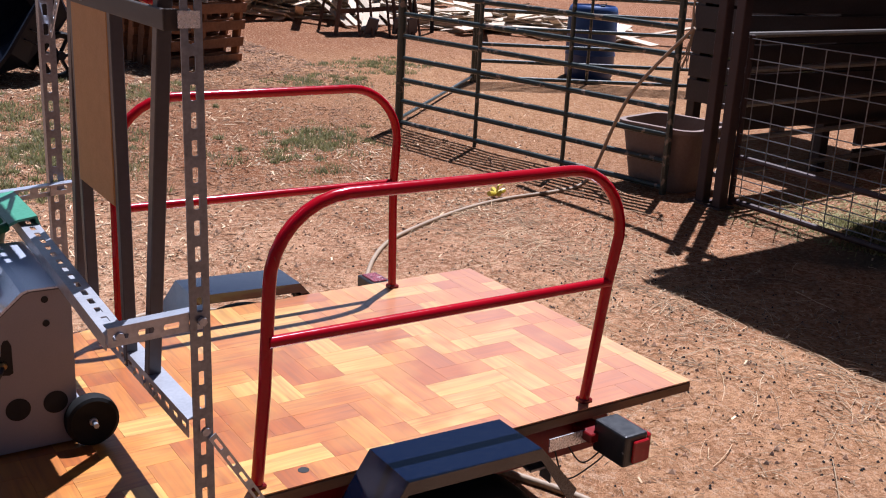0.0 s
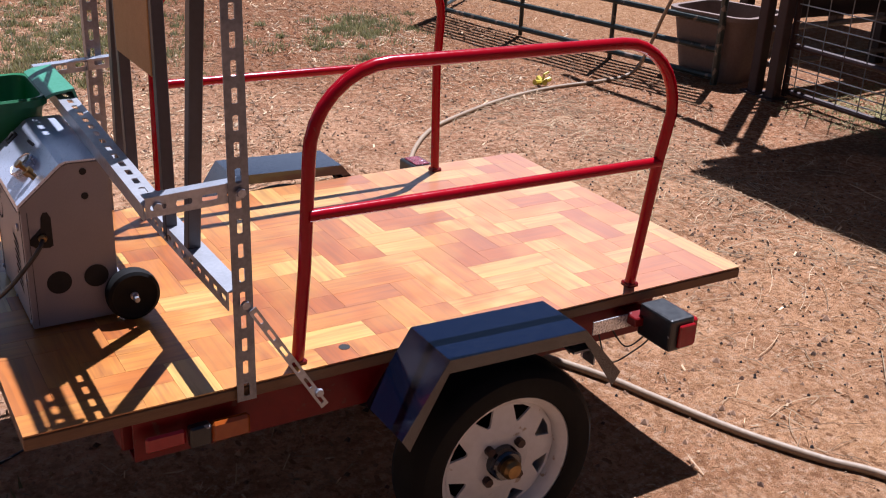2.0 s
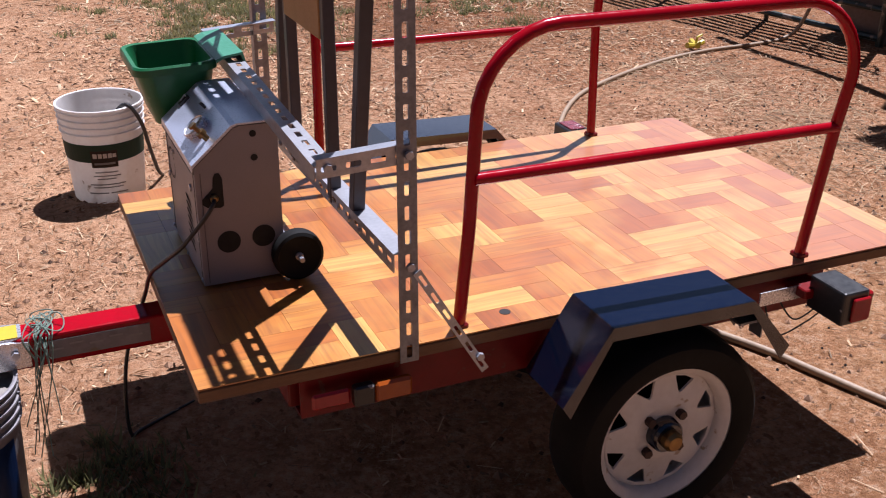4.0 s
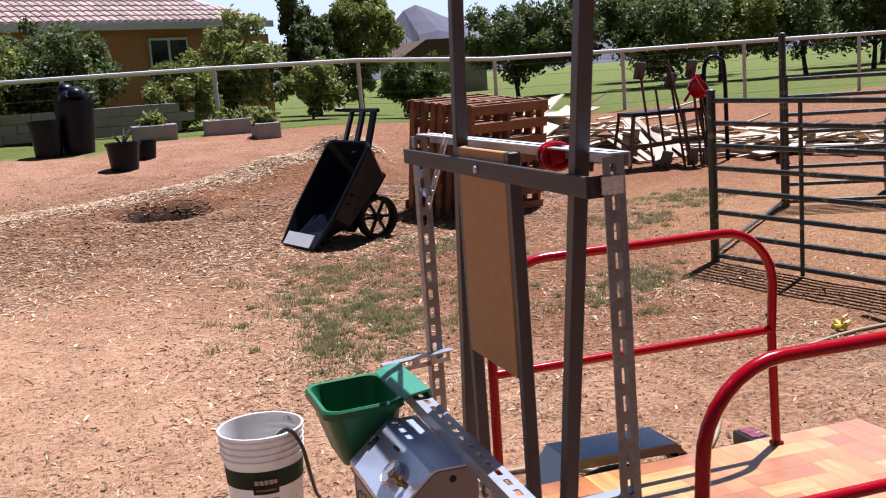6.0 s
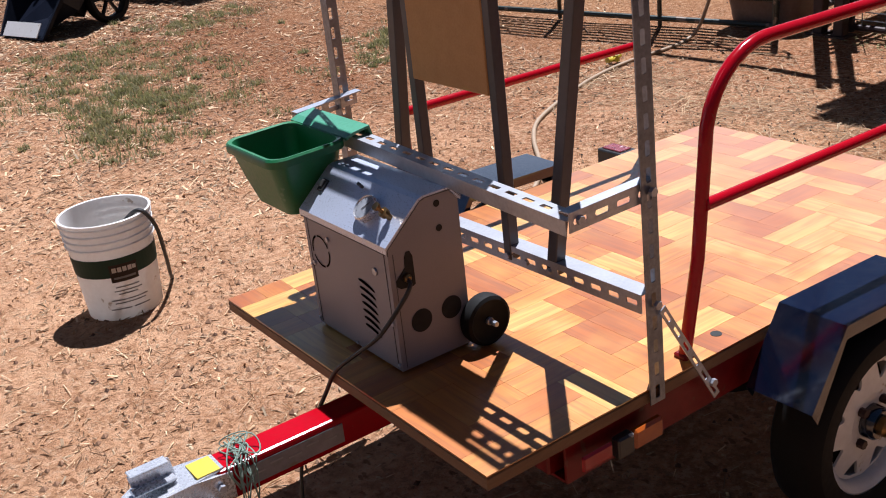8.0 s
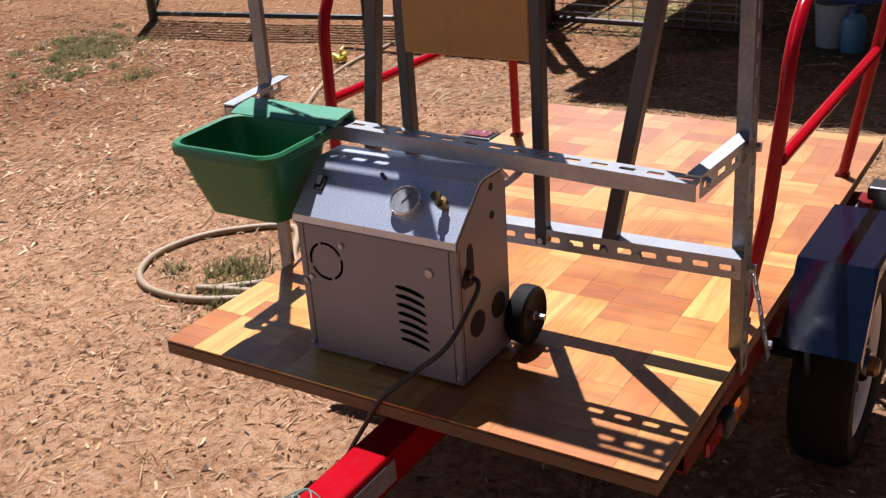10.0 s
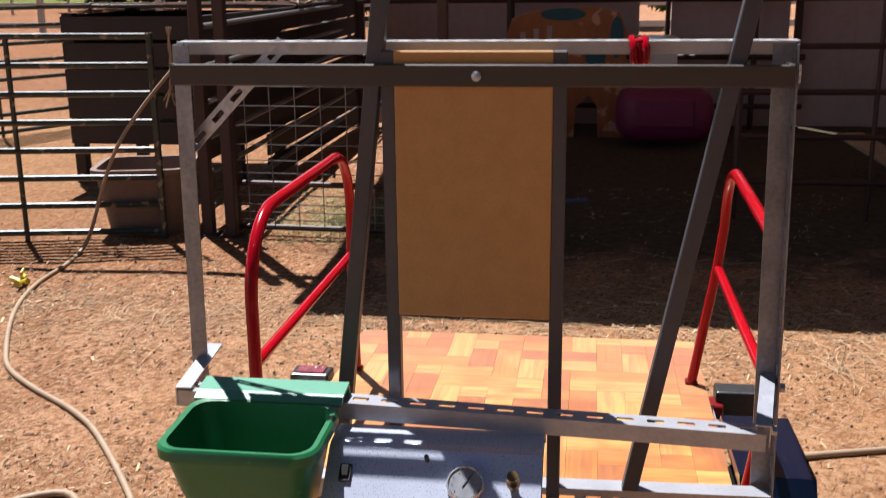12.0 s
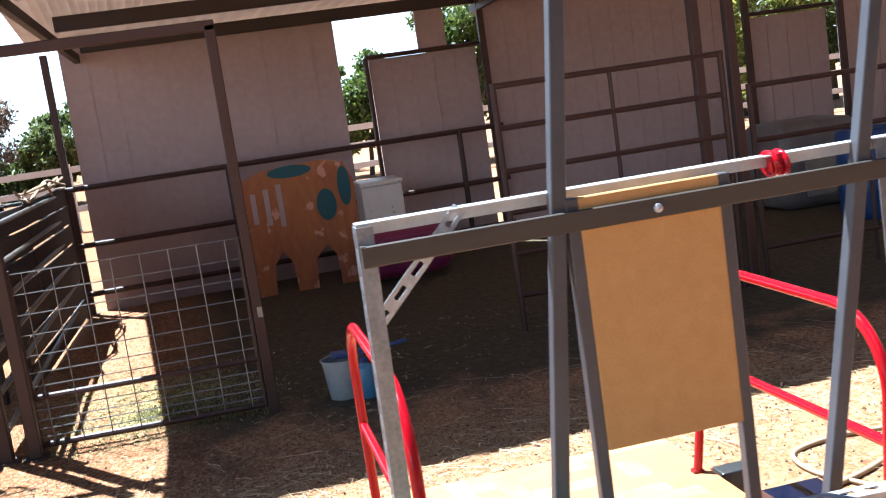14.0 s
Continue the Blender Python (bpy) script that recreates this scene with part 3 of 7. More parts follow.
def flange(bm, m, length, w, t=0.0028, pitch=0.05, slot=(0.030, 0.012), holes=True):
    """A plate length x w in m's xy plane with a row of slots right through it."""
    cells = max(1, round(length / pitch)) if holes else 1
    p = length / cells
    for c in range(cells):
        u0 = c * p
        outer = [(u0, 0), (u0 + p / 2, 0), (u0 + p, 0), (u0 + p, w / 2), (u0 + p, w), (u0 + p / 2, w), (u0, w), (u0, w / 2)]
        if not holes:
            prism(bm, [outer[0], outer[2], outer[4], outer[6]], t, m)
            continue
        a, b = slot[0] / 2, slot[1] / 2
        cx, cy = u0 + p / 2, w / 2
        inner = [(cx - a + b * .3, cy - b), (cx, cy - b), (cx + a - b * .3, cy - b), (cx + a, cy), (cx + a - b * .3, cy + b), (cx, cy + b), (cx - a + b * .3, cy + b), (cx - a, cy)]
        v = [[bm.verts.new(m @ Vector((x, y, z))) for x, y in ring] for ring in (outer, inner) for z in (0, t)]
        for i in range(8):
            j = (i + 1) % 8
            bm.faces.new((v[0][i], v[0][j], v[2][j], v[2][i]))
            bm.faces.new((v[1][i], v[1][j], v[3][j], v[3][i]))
            bm.faces.new((v[2][i], v[2][j], v[3][j], v[3][i]))
            if i in (0, 1, 4, 5) or (c == 0 and i in (6, 7)) or (c == cells - 1 and i in (2, 3)):
                bm.faces.new((v[0][i], v[0][j], v[1][j], v[1][i]))
    bmesh.ops.remove_doubles(bm, verts=bm.verts, dist=0.0004)
    return bm


def angle_iron(a, b, da, db, wa=0.042, wb=0.028, holes=(True, False)):
    """Slotted angle from a to b along its corner: flange wa wide along da, flange wb wide along db."""
    a, b = Vector(a), Vector(b)
    bm = bmesh.new()
    z = b - a
    flange(bm, axes(a, z, da), z.length, wa, holes=holes[0])
    flange(bm, axes(a, z, db), z.length, wb, holes=holes[1])
    return bm


def step(lo, hi, v):
    t = min(1, max(0, (v - lo) / (hi - lo)))
    return t * t * (3 - 2 * t)


def ground_z(x, y):
    """The yard: a little lower by the trailer, rising to a mulch berm and the fence line."""
    z = -0.045 * (1 - step(0.9, 2.2, y)) * (1 - step(2.2, 3.4, x))
    near = math.exp(-((y - 10.6) / 1.7) ** 2) * step(-7, -2, x) * (1 - step(2.4, 5.0, x))
    z += 0.20 * near
    z += 0.11 * step(3.8, 8.2, y)
    z += 0.66 * step(9.5, 18.5, y) * (1 - 0.35 * step(4, 9, x))
    # mulch heaped in a low ridge that climbs away behind the hole
    if -3.0 < x < 5.5 and 8.5 < y < 17.5:
        crest = 11.25 + 0.42 * (x + 1.0)
        tall = (0.05 + 0.030 * (x + 1.0) ** 2 if x > -1.0 else 0.05 * step(-2.6, -1.0, x)) * (1 - step(2.7, 4.2, x))
        z += tall * math.exp(-((y - crest) / (0.95 if y < crest else 1.3)) ** 2) * (1 + 0.35 * noise.noise(Vector((x * 1.4, y * 1.4, 9))))
    z -= 0.34 * math.exp(-(((x - 0.3) / 0.42) ** 2 + ((y - 10.5) / 0.30) ** 2))
    if abs(x) < 30 and abs(y) < 40:
        z += 0.018 * noise.noise(Vector((x * 0.9, y * 0.9, 3))) + 0.008 * noise.noise(Vector((x * 3.1, y * 3.1, 7)))
    return z


def spaced(lo, hi, fine, reach, grow=1.35):
    v = list(np.arange(lo, hi + 1e-6, fine))
    s, p = fine, v[-1]
    while p < reach:
        s *= grow
        p += s
        v.append(p)
    s, p = fine, v[0]
    while p > -reach:
        s *= grow
        p -= s
        v.insert(0, p)
    return v


def make_ground():
    xs, ys = spaced(-6, 12, 0.16, 1500), spaced(-5, 22, 0.16, 1500)
    verts = [(x, y, ground_z(x, y)) for y in ys for x in xs]
    w = len(xs)
    faces = [(j * w + i, j * w + i + 1, (j + 1) * w + i + 1, (j + 1) * w + i) for j in range(len(ys) - 1) for i in range(w - 1)]
    me = bpy.data.meshes.new("ground")
    me.from_pydata(verts, [], faces)
    me.polygons.foreach_set("use_smooth", [True] * len(me.polygons))
    me.materials.append(M["dirt"])
    tagged(new("ground", me), "dry reddish dirt yard with trampled straw and lawn beyond", "ground", kind="structure")


make_ground()
Z = 0.47          # deck top
W, L = 1.06, 1.80


# ---- the trailer ----
def make_trailer():
    tr = thing("utility_trailer", (0.9, 0.53, 0), "small red utility trailer with a parquet-covered plywood deck", "trailer")
    part("deck_board", cube((L / 2, W / 2, Z - 0.016 - 0.003), (L, W, 0.026), bevel=0.002), M["plyedge"], tr, "thick plywood deck, raw edge")
    for y, s in ((0.035, 1), (W - 0.035, -1)):
        bm = bmesh.new()
        box(bm, (0.86, y - 0.012 * s, Z - 0.082), (1.32, 0.006, 0.095))
        box(bm, (0.86, y + 0.012 * s, Z - 0.037), (1.32, 0.048, 0.006))
        box(bm, (0.86, y + 0.012 * s, Z - 0.127), (1.32, 0.048, 0.006))
        part("frame_rail", bm, M["redframe"], tr, "red painted steel channel")
    for x in (0.21, 0.62, 1.02, 1.50):
        part("cross_member", cube((x, W / 2, Z - 0.085), (0.05, W - 0.11, 0.075), bevel=0.004), M["redframe"], tr)
    # tongue and coupler
    TY = 0.530
    part("tongue", cube((0.34, TY, 0.345), (1.36, 0.076, 0.076), bevel=0.006, segments=2), M["red"], tr, "glossy red square tongue")
    part("warning_label", cube((-0.13, TY - 0.0395, 0.345), (0.22, 0.0025, 0.045)), M["greyplastic"], tr, "grey unreadable sticker")
    for k in range(5):
        part("warning_label", cube((-0.225 + k * 0.043, TY - 0.041, 0.345 + 0.008 * (k % 2)), (0.030, 0.001, 0.004)), M["print"], tr)
    part("caution_label", cube((-0.325, TY - 0.004, 0.3882), (0.050, 0.062, 0.002)), M["yellow"], tr, "yellow sticker")
    bm = bmesh.new()
    outline = [(-0.345, -0.045), (-0.43, -0.047), (-0.470, -0.042), (-0.497, -0.029), (-0.510, -0.012), (-0.512, 0.0), (-0.510, 0.012), (-0.497, 0.029), (-0.470, 0.042), (-0.43, 0.047), (-0.345, 0.045), (-0.26, 0.043), (-0.26, -0.043)]
    prism(bm, outline, 0.072, Matrix.Translation((-0.02, TY, 0.315)))
    bmesh.ops.bevel(bm, geom=[e for e in bm.edges if all(v.co.z > 0.38 for v in e.verts)], offset=0.012, segments=3, affect="EDGES")
    for v in bm.verts:
        if v.co.z > 0.36 and v.co.x < -0.43:
            v.co.z -= 0.022 * ((-0.43 - v.co.x) / 0.10) ** 2
    cp = part("coupler", bm, M["zincpaint"], tr, "bright zinc ball coupler", smooth=True)
    lt = bmesh.new()
    prism(lt, [(-0.355, 0.0), (-0.36, 0.040), (-0.372, 0.048), (-0.435, 0.044), (-0.448, 0.036), (-0.445, 0.012), (-0.42, 0.0)], 0.005, Matrix.Translation((-0.02, TY + 0.023, 0.386)) @ Matrix(((1, 0, 0, 0), (0, 0, -1, 0), (0, 1, 0, 0), (0, 0, 0, 1))))
    box(lt, (-0.425, TY + 0.008, 0.391), (0.09, 0.034, 0.006), bevel=0.002)
    box(lt, (-0.428, TY + 0.010, 0.4325), (0.080, 0.030, 0.004), bevel=0.0015)
    part("latch", lt, M["zincpaint"], cp)
    for x in (-0.40, -0.31):
        part("bolt", tube(bmesh.new(), [(x, TY - 0.04, 0.352), (x, TY - 0.055, 0.352)], 0.009, 6), M["zinc"], cp)
    # wheels, fenders, lamps on both sides
    for side in (0, 1):
        s = -1 if side == 0 else 1
        y0 = 0.0 if side == 0 else W
        hubm = axes((0.985, y0 + s * 0.085, 0.186), (1, 0, 0), (0, 0, 1)) if s < 0 else axes((0.985, y0 + s * 0.085, 0.186), (-1, 0, 0), (0, 0, 1))
        # local z runs outwards
        wh = part("wheel", lathe(bmesh.new(), [(0.12, -0.07), (0.165, -0.068), (0.172, -0.062), (0.165, -0.05), (0.150, -0.045), (0.150, 0.03), (0.152, 0.040), (0.160, 0.047), (0.170, 0.054), (0.176, 0.052), (0.174, 0.046), (0.160, 0.040)], 40, hubm), M["whitepaint"], tr, "white painted steel rim", smooth=True)
        prof = [(0.168, -0.06), (0.19, -0.07), (0.225, -0.066), (0.240, -0.052), (0.246, -0.03), (0.247, 0.0), (0.246, 0.03), (0.240, 0.052), (0.225, 0.066), (0.19, 0.068), (0.172, 0.056)]
        part("tyre", lathe(bmesh.new(), prof, 48, hubm), M["rubber"], wh, "black dusty tyre", smooth=True)
        # rim face with eight triangular windows
        bm = bmesh.new()
        n = 8
        for k in range(n):
            a0, a1 = math.tau * k / n, math.tau * (k + 1) / n
            am = (a0 + a1) / 2
            P = lambda r, a, z=0.022: bm.verts.new(hubm @ Vector((r * math.cos(a), r * math.sin(a), z)))
            o = [P(0.151, a0), P(0.151, am), P(0.151, a1), P(0.07, a1, 0.034), P(0.07, am, 0.034), P(0.07, a0, 0.034)]
            w = [P(0.138, am - 0.20, 0.024), P(0.140, am, 0.024), P(0.138, am + 0.20, 0.024), P(0.102, am + 0.045, 0.029), P(0.100, am, 0.029), P(0.102, am - 0.045, 0.029)]
            for i in range(6):
                j = (i + 1) % 6
                bm.faces.new((o[i], o[j], w[j], w[i]))
            back = [bm.verts.new(v.co - hubm.to_3x3() @ Vector((0, 0, 0.006))) for v in w]
            for i in range(6):
                j = (i + 1) % 6
                bm.faces.new((w[i], w[j], back[j], back[i]))
            h = [P(0.03, a0, 0.030), P(0.03, am, 0.030), P(0.03, a1, 0.030)]
            bm.faces.new((o[5], o[4], h[1], h[0]))
            bm.faces.new((o[4], o[3], h[2], h[1]))
        bmesh.ops.remove_doubles(bm, verts=bm.verts, dist=0.0002)
        part("rim_disc", bm, M["whitepaint"], wh, "white spoked disc with triangular windows")
        part("drum", lathe(bmesh.new(), [(0, -0.03), (0.14, -0.03), (0.14, -0.028)], 24, hubm), M["rubber"], wh)
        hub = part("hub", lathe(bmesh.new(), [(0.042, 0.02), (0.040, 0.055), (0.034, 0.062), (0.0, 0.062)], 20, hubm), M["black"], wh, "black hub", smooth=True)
        part("dust_cap", lathe(bmesh.new(), [(0.024, 0.06), (0.024, 0.078), (0.017, 0.086), (0.0, 0.088)], 16, hubm), M["brass"], wh, "greasy grey cap", smooth=True)
        for k in range(4):
            a = math.tau * (k + 0.5) / 4
            c = Vector((0.058 * math.cos(a), 0.058 * math.sin(a), 0.03))
            part("lug_nut", tube(bmesh.new(), [hubm @ c, hubm @ (c + Vector((0, 0, 0.02)))], 0.011, 6), M["piperust"], wh)
        # fender: folded sheet over the wheel
        ya, yb = (y0 + s * 0.010, y0 + s * 0.169)
        line = [(0.690, 0.355), (0.797, 0.518), (1.148, 0.508), (1.262, 0.375)]
        bm = bmesh.new()
        t = 0.004
        inner = [(0.697, 0.353), (0.800, 0.512), (1.145, 0.502), (1.256, 0.373)]
        vs = {}
        for key, ln in (("o", line), ("i", inner)):
            for k, (x, z) in enumerate(ln):
                for q, y in enumerate((ya, yb)):
                    vs[key, k, q] = bm.verts.new((x, y, z))
        for k in range(3):
            bm.faces.new((vs["o", k, 0], vs["o", k + 1, 0], vs["o", k + 1, 1], vs["o", k, 1]))
            bm.faces.new((vs["i", k, 0], vs["i", k, 1], vs["i", k + 1, 1], vs["i", k + 1, 0]))
            for q in (0, 1):
                bm.faces.new((vs["o", k, q], vs["o", k + 1, q], vs["i", k + 1, q], vs["i", k, q]))
        for k in (0, 3):
            bm.faces.new((vs["o", k, 0], vs["o", k, 1], vs["i", k, 1], vs["i", k, 0]))
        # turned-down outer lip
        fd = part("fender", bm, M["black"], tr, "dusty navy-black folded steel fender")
        for k in range(3):
            bm = bmesh.new()
            a, b = line[k], line[k + 1]
            q = [(a[0], a[1]), (b[0], b[1]), (b[0] - (0.02 if k == 2 else -0.0), b[1] - 0.03), (a[0] + (0.02 if k == 0 else 0.0), a[1] - 0.03)]
            prism(bm, q, 0.003 * s, Matrix.Translation((0, yb, 0)) @ Matrix(((1, 0, 0, 0), (0, 0, 1, 0), (0, 1, 0, 0), (0, 0, 0, 1))))
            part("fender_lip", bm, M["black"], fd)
            bm = bmesh.new()
            prism(bm, q, -0.003 * s, Matrix.Translation((0, ya, 0)) @ Matrix(((1, 0, 0, 0), (0, 0, 1, 0), (0, 1, 0, 0), (0, 0, 0, 1))))
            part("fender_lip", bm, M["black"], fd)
        part("fender_bracket", cube((1.20, y0 + s * 0.055, 0.41), (0.05, 0.10, 0.006)), M["zinc"], tr)
        part("fender_bracket", cube((1.225, y0 + s * 0.10, 0.40), (0.004, 0.04, 0.05)), M["zinc"], tr)
        # tail lamp on its bracket
        part("lamp_bracket", cube((1.44, y0 + s * 0.015, 0.41), (0.07, 0.07, 0.025), bevel=0.003), M["redframe"], tr)
        tl = part("tail_light", cube((1.468, y0 + s * 0.088, 0.412), (0.075, 0.115, 0.085), bevel=0.006, segments=2), M["blacklamp"], tr, "worn black tail lamp with a red lens")
        if side:
            part("lens", cube((1.466, y0 + s * 0.088, 0.4565), (0.052, 0.084, 0.006), bevel=0.002), M["toplens"], tl, "sun-faded pinkish red top lens")
        part("lens", cube((1.513, y0 + s * 0.088, 0.408), (0.018, 0.11, 0.072), bevel=0.004), M["redlens"], tl, "red lens")
        part("lens", cube((1.48, y0 + s * 0.149, 0.408), (0.05, 0.010, 0.06), bevel=0.003), M["redlens"], tl, "red lens")
        part("plate_bar", cube((1.36, y0 + s * 0.018, 0.405), (0.12, 0.003, 0.035)), M["zincpaint"], tr, "bright reflective strip")
        part("side_marker", cube((0.322, y0 + s * 0.010, 0.388), (0.044, 0.024, 0.046), bevel=0.004), M["blacklamp"], tr, "black lamp base")
        part("marker_lens", cube((0.385, y0 + s * 0.012, 0.388), (0.080, 0.02, 0.046), bevel=0.006), M["amber"], tr, "amber lens")
        part("reflector", cube((0.255, y0 + s * 0.008, 0.39), (0.08, 0.010, 0.036), bevel=0.005), M["redlens"], tr, "dark red reflector")
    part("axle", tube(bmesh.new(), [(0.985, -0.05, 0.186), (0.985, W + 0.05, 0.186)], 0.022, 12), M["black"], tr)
    for y in (0.12, W - 0.12):
        pts = smoothline([(0.66, y, 0.34), (0.80, y, 0.26), (0.985, y, 0.225), (1.17, y, 0.26), (1.30, y, 0.34)])
        part("leaf_spring", tube(bmesh.new(), pts, 0.018, 6), M["rubber"], tr)
    # wiring hanging by the rear lamp
    for k, pts in enumerate((((1.36, -0.005, 0.40), (1.40, -0.03, 0.34), (1.44, -0.05, 0.37), (1.45, -0.06, 0.40)), ((1.33, 0.0, 0.39), (1.36, -0.02, 0.30), (1.43, -0.04, 0.33), (1.46, -0.07, 0.385)))):
        part("wire", tube(bmesh.new(), smoothline(pts), 0.0022, 5), M["cord"], tr)
    # side rails of bent pipe
    for y, lean in ((0.038, -0.055), (1.006, 0.004)):
        x0, x1, top, r = (0.556, 1.452, 1.130, 0.17) if y > 0.5 else (0.552, 1.452, 1.102, 0.17)
        z0 = Z - 0.03
        yz = lambda z: y + lean * (z - Z) / 0.35 if z < Z + 0.35 else y + lean
        pts = [(x0, yz(z0), z0), (x0 + 0.002, yz(0.7), 0.70), (x0 + 0.004, yz(0.9), top - r)]
        for k in range(1, 9):
            a = math.pi / 2 * k / 8
            pts.append((x0 + 0.004 + r - r * math.cos(a), yz(1), top - r + r * math.sin(a)))
        for k in range(0, 9):
            a = math.pi / 2 * k / 8
            pts.append((x1 - r + r * math.sin(a), yz(1) - (0.012 if y < 0.5 else 0.0), top - r + r * math.cos(a)))
        pts += [(x1 - 0.008, yz(0.8), 0.81), (x1, yz(z0), z0)]
        ra = part("side_rail", tube(bmesh.new(), pts, 0.0135, 14), M["red"], tr, "glossy red bent pipe rail", smooth=True)
        part("mid_bar", tube(bmesh.new(), [(x0 + 0.002, yz(0.82), 0.828 if y > 0.5 else 0.816), (x1 - 0.008, yz(0.82), 0.824 if y > 0.5 else 0.811)], 0.0125, 14), M["red"], ra, smooth=True)
        for x in (x0, x1):
            part("socket", cube((x, y, Z - 0.012), (0.034, 0.034, 0.045), bevel=0.004), M["redframe"], ra)
    # bolt hole in the deck
    part("drain_hole", lathe(bmesh.new(), [(0.0, 0.0), (0.0125, 0.0), (0.0125, -0.002)], 18, Matrix.Translation((0.668, 0.054, Z + 0.0008))), M["hole"], tr, "dark round bolt hole")
    return tr


trailer = make_trailer()


# ---- the milking stanchion bolted on the trailer ----
def make_stanchion():
    st = thing("milking_stanchion", (0.43, 0.53, Z), "head gate of slotted galvanized angle with dark steel pivot bars", "stanchion")
    G, D = M["zinc"], M["darksteel"]
    part("upright", angle_iron((0.443, -0.006, 0.438), (0.441, 0.011, 1.484), (-1, 0, 0), (0, 1, 0), 0.040, 0.033), M["zincshade"], st, "slotted galvanized angle in a painted-in shaded tone")
    part("upright", angle_iron((0.400, 1.080, 0.438), (0.398, 1.068, 1.484), (1, 0, 0), (0, -1, 0), 0.044, 0.027), M["zincshade"], st, "slotted galvanized angle in a painted-in shaded tone")
    part("top_bar", angle_iron((0.452, 0.006, 1.487), (0.452, 1.068, 1.486), (-1, 0, 0), (0, 0, -1), 0.040, 0.022, (True, False)), M["zincsunlit"], st, "slotted galvanized angle top bar in a painted-in sunlit tone")
    bm = bmesh.new()
    box(bm, (0.378, 0.543, 1.435), (0.008, 1.052, 0.037), bevel=0.002)
    for y in (0.021, 1.065):
        bar(bm, (0.375, y, 1.435), (0.424, y, 1.435), 0.008, 0.037)
    part("guide_bar", bm, M["darkwood"], st, "dark brown flat guide bar")
    part("guide_bolt", lathe(bmesh.new(), [(0.009, 0.0), (0.008, 0.004), (0.004, 0.006), (0, 0.0065)], 10, axes((0.373, 0.532, 1.434), (0, 1, 0), (0, 0, 1)) @ pose(0, 0, 0, 180)), G, st, "bright bolt head")
    part("bracket", cube((0.416, 0.006, 1.437), (0.040, 0.004, 0.03)), M["zincpaint"], st)
    part("board", cube((0.393, 0.5395, 1.240), (0.014, 0.271, 0.470), bevel=0.002), M["board"], st, "tan particle board panel")
    for y in (0.686, 0.393):
        part("fixed_post", bar(bmesh.new(), (0.404, y, 0.640), (0.400, y, 1.475), 0.024, 0.026, 0.002, up=(1, 0, 0)), D, st, "dark grey square tube")
    for a, b in (((0.408, 0.806, 0.642), (0.402, 0.652, 1.95)), ((0.408, 0.258, 0.644), (0.402, 0.012, 1.95))):
        bm = bar(bmesh.new(), a, b, 0.028, 0.028, 0.002, up=(1, 0, 0))
        pv = part("pivot_bar", bm, D, st, "dark grey leaning pivot bar")
        d = (Vector(b) - Vector(a)).normalized()
        tip = Vector(a) + d * ((1.885 - a[2]) / d.z)
        part("stop_tab", cube(tip + Vector((0, -0.018, 0)), (0.03, 0.045, 0.02), bevel=0.002), D, pv)
    part("lower_bar", angle_iron((0.396, 0.0, 0.680), (0.396, 1.075, 0.664), (0, 0, -1), (1, 0, 0), 0.040, 0.038, (True, False)), M["zinclit"], st, "slotted galvanized angle in a painted-in sunlit tone")
    for y in (0.19, 0.33, 0.393, 0.258, 0.686, 0.806):
        part("bolt", tube(bmesh.new(), [(0.394, y, 0.655 - 0.012 * y), (0.387, y, 0.655 - 0.012 * y)], 0.007, 6), G, st)
    # braces
    bm = flange(bmesh.new(), axes((0.430, -0.010, 0.634), (0.150, 0, -0.25), (0.25, 0, 0.155)), 0.30, 0.018, slot=(0.03, 0.007))
    part("brace", bm, G, st, "slotted flat brace")
    bm = flange(bmesh.new(), axes((0.430, 1.052, 1.290), (0, -0.18, 0.185), (0, 0.185, 0.18)), 0.262, 0.026, slot=(0.03, 0.010))
    part("brace", bm, G, st, "slotted flat brace")
    bm = flange(bmesh.new(), axes((0.430, 1.084, 0.648), (0.155, 0, -0.25), (0.25, 0, 0.155)), 0.30, 0.018, slot=(0.03, 0.007))
    part("brace", bm, G, st, "slotted flat brace")
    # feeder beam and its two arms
    part("feeder_beam", angle_iron((0.258, 0.042, 0.863), (0.266, 1.056, 0.892), (1, 0, 0), (0, 0, -1), 0.040, 0.030, (True, False)), M["zinclit"], st, "slotted galvanized angle in a painted-in sunlit tone")
    part("arm", angle_iron((0.258, 0.034, 0.876), (0.440, 0.000, 0.898), (0, 0, -1), (0, 1, 0.0), 0.036, 0.026, (True, False)), G, st, "slotted galvanized angle")
    part("arm", angle_iron((0.262, 1.054, 0.898), (0.460, 1.066, 0.908), (0, 0, -1), (0, -1, 0), 0.036, 0.026, (True, False)), G, st, "slotted galvanized angle")
    for p in ((0.424, -0.006, 0.880), (0.278, 0.030, 0.862), (0.424, -0.010, 0.652), (0.578, -0.012, 0.418)):
        part("bolt", tube(bmesh.new(), [p, Vector(p) + Vector((0, -0.008, 0))], 0.009, 6), G, st)
    # red clamp on the top bar
    bm = bmesh.new()
    box(bm, (0.434, 0.262, 1.471), (0.050, 0.020, 0.044), bevel=0.007, segments=2)
    for y, lean in ((0.253, 0.002), (0.272, 0.004)):
        tube(bm, [(0.434 + 0.028 * math.cos(a), y + lean * math.sin(a), 1.470 + 0.022 * math.sin(a)) for a in [math.tau * k / 20 for k in range(20)]], 0.0068, 8, closed=True)
    box(bm, (0.422, 0.262, 1.468), (0.014, 0.034, 0.034), bevel=0.005, segments=2)
    part("clamp", bm, M["red"], st, "bright red strap clamp", smooth=True)


make_stanchion()


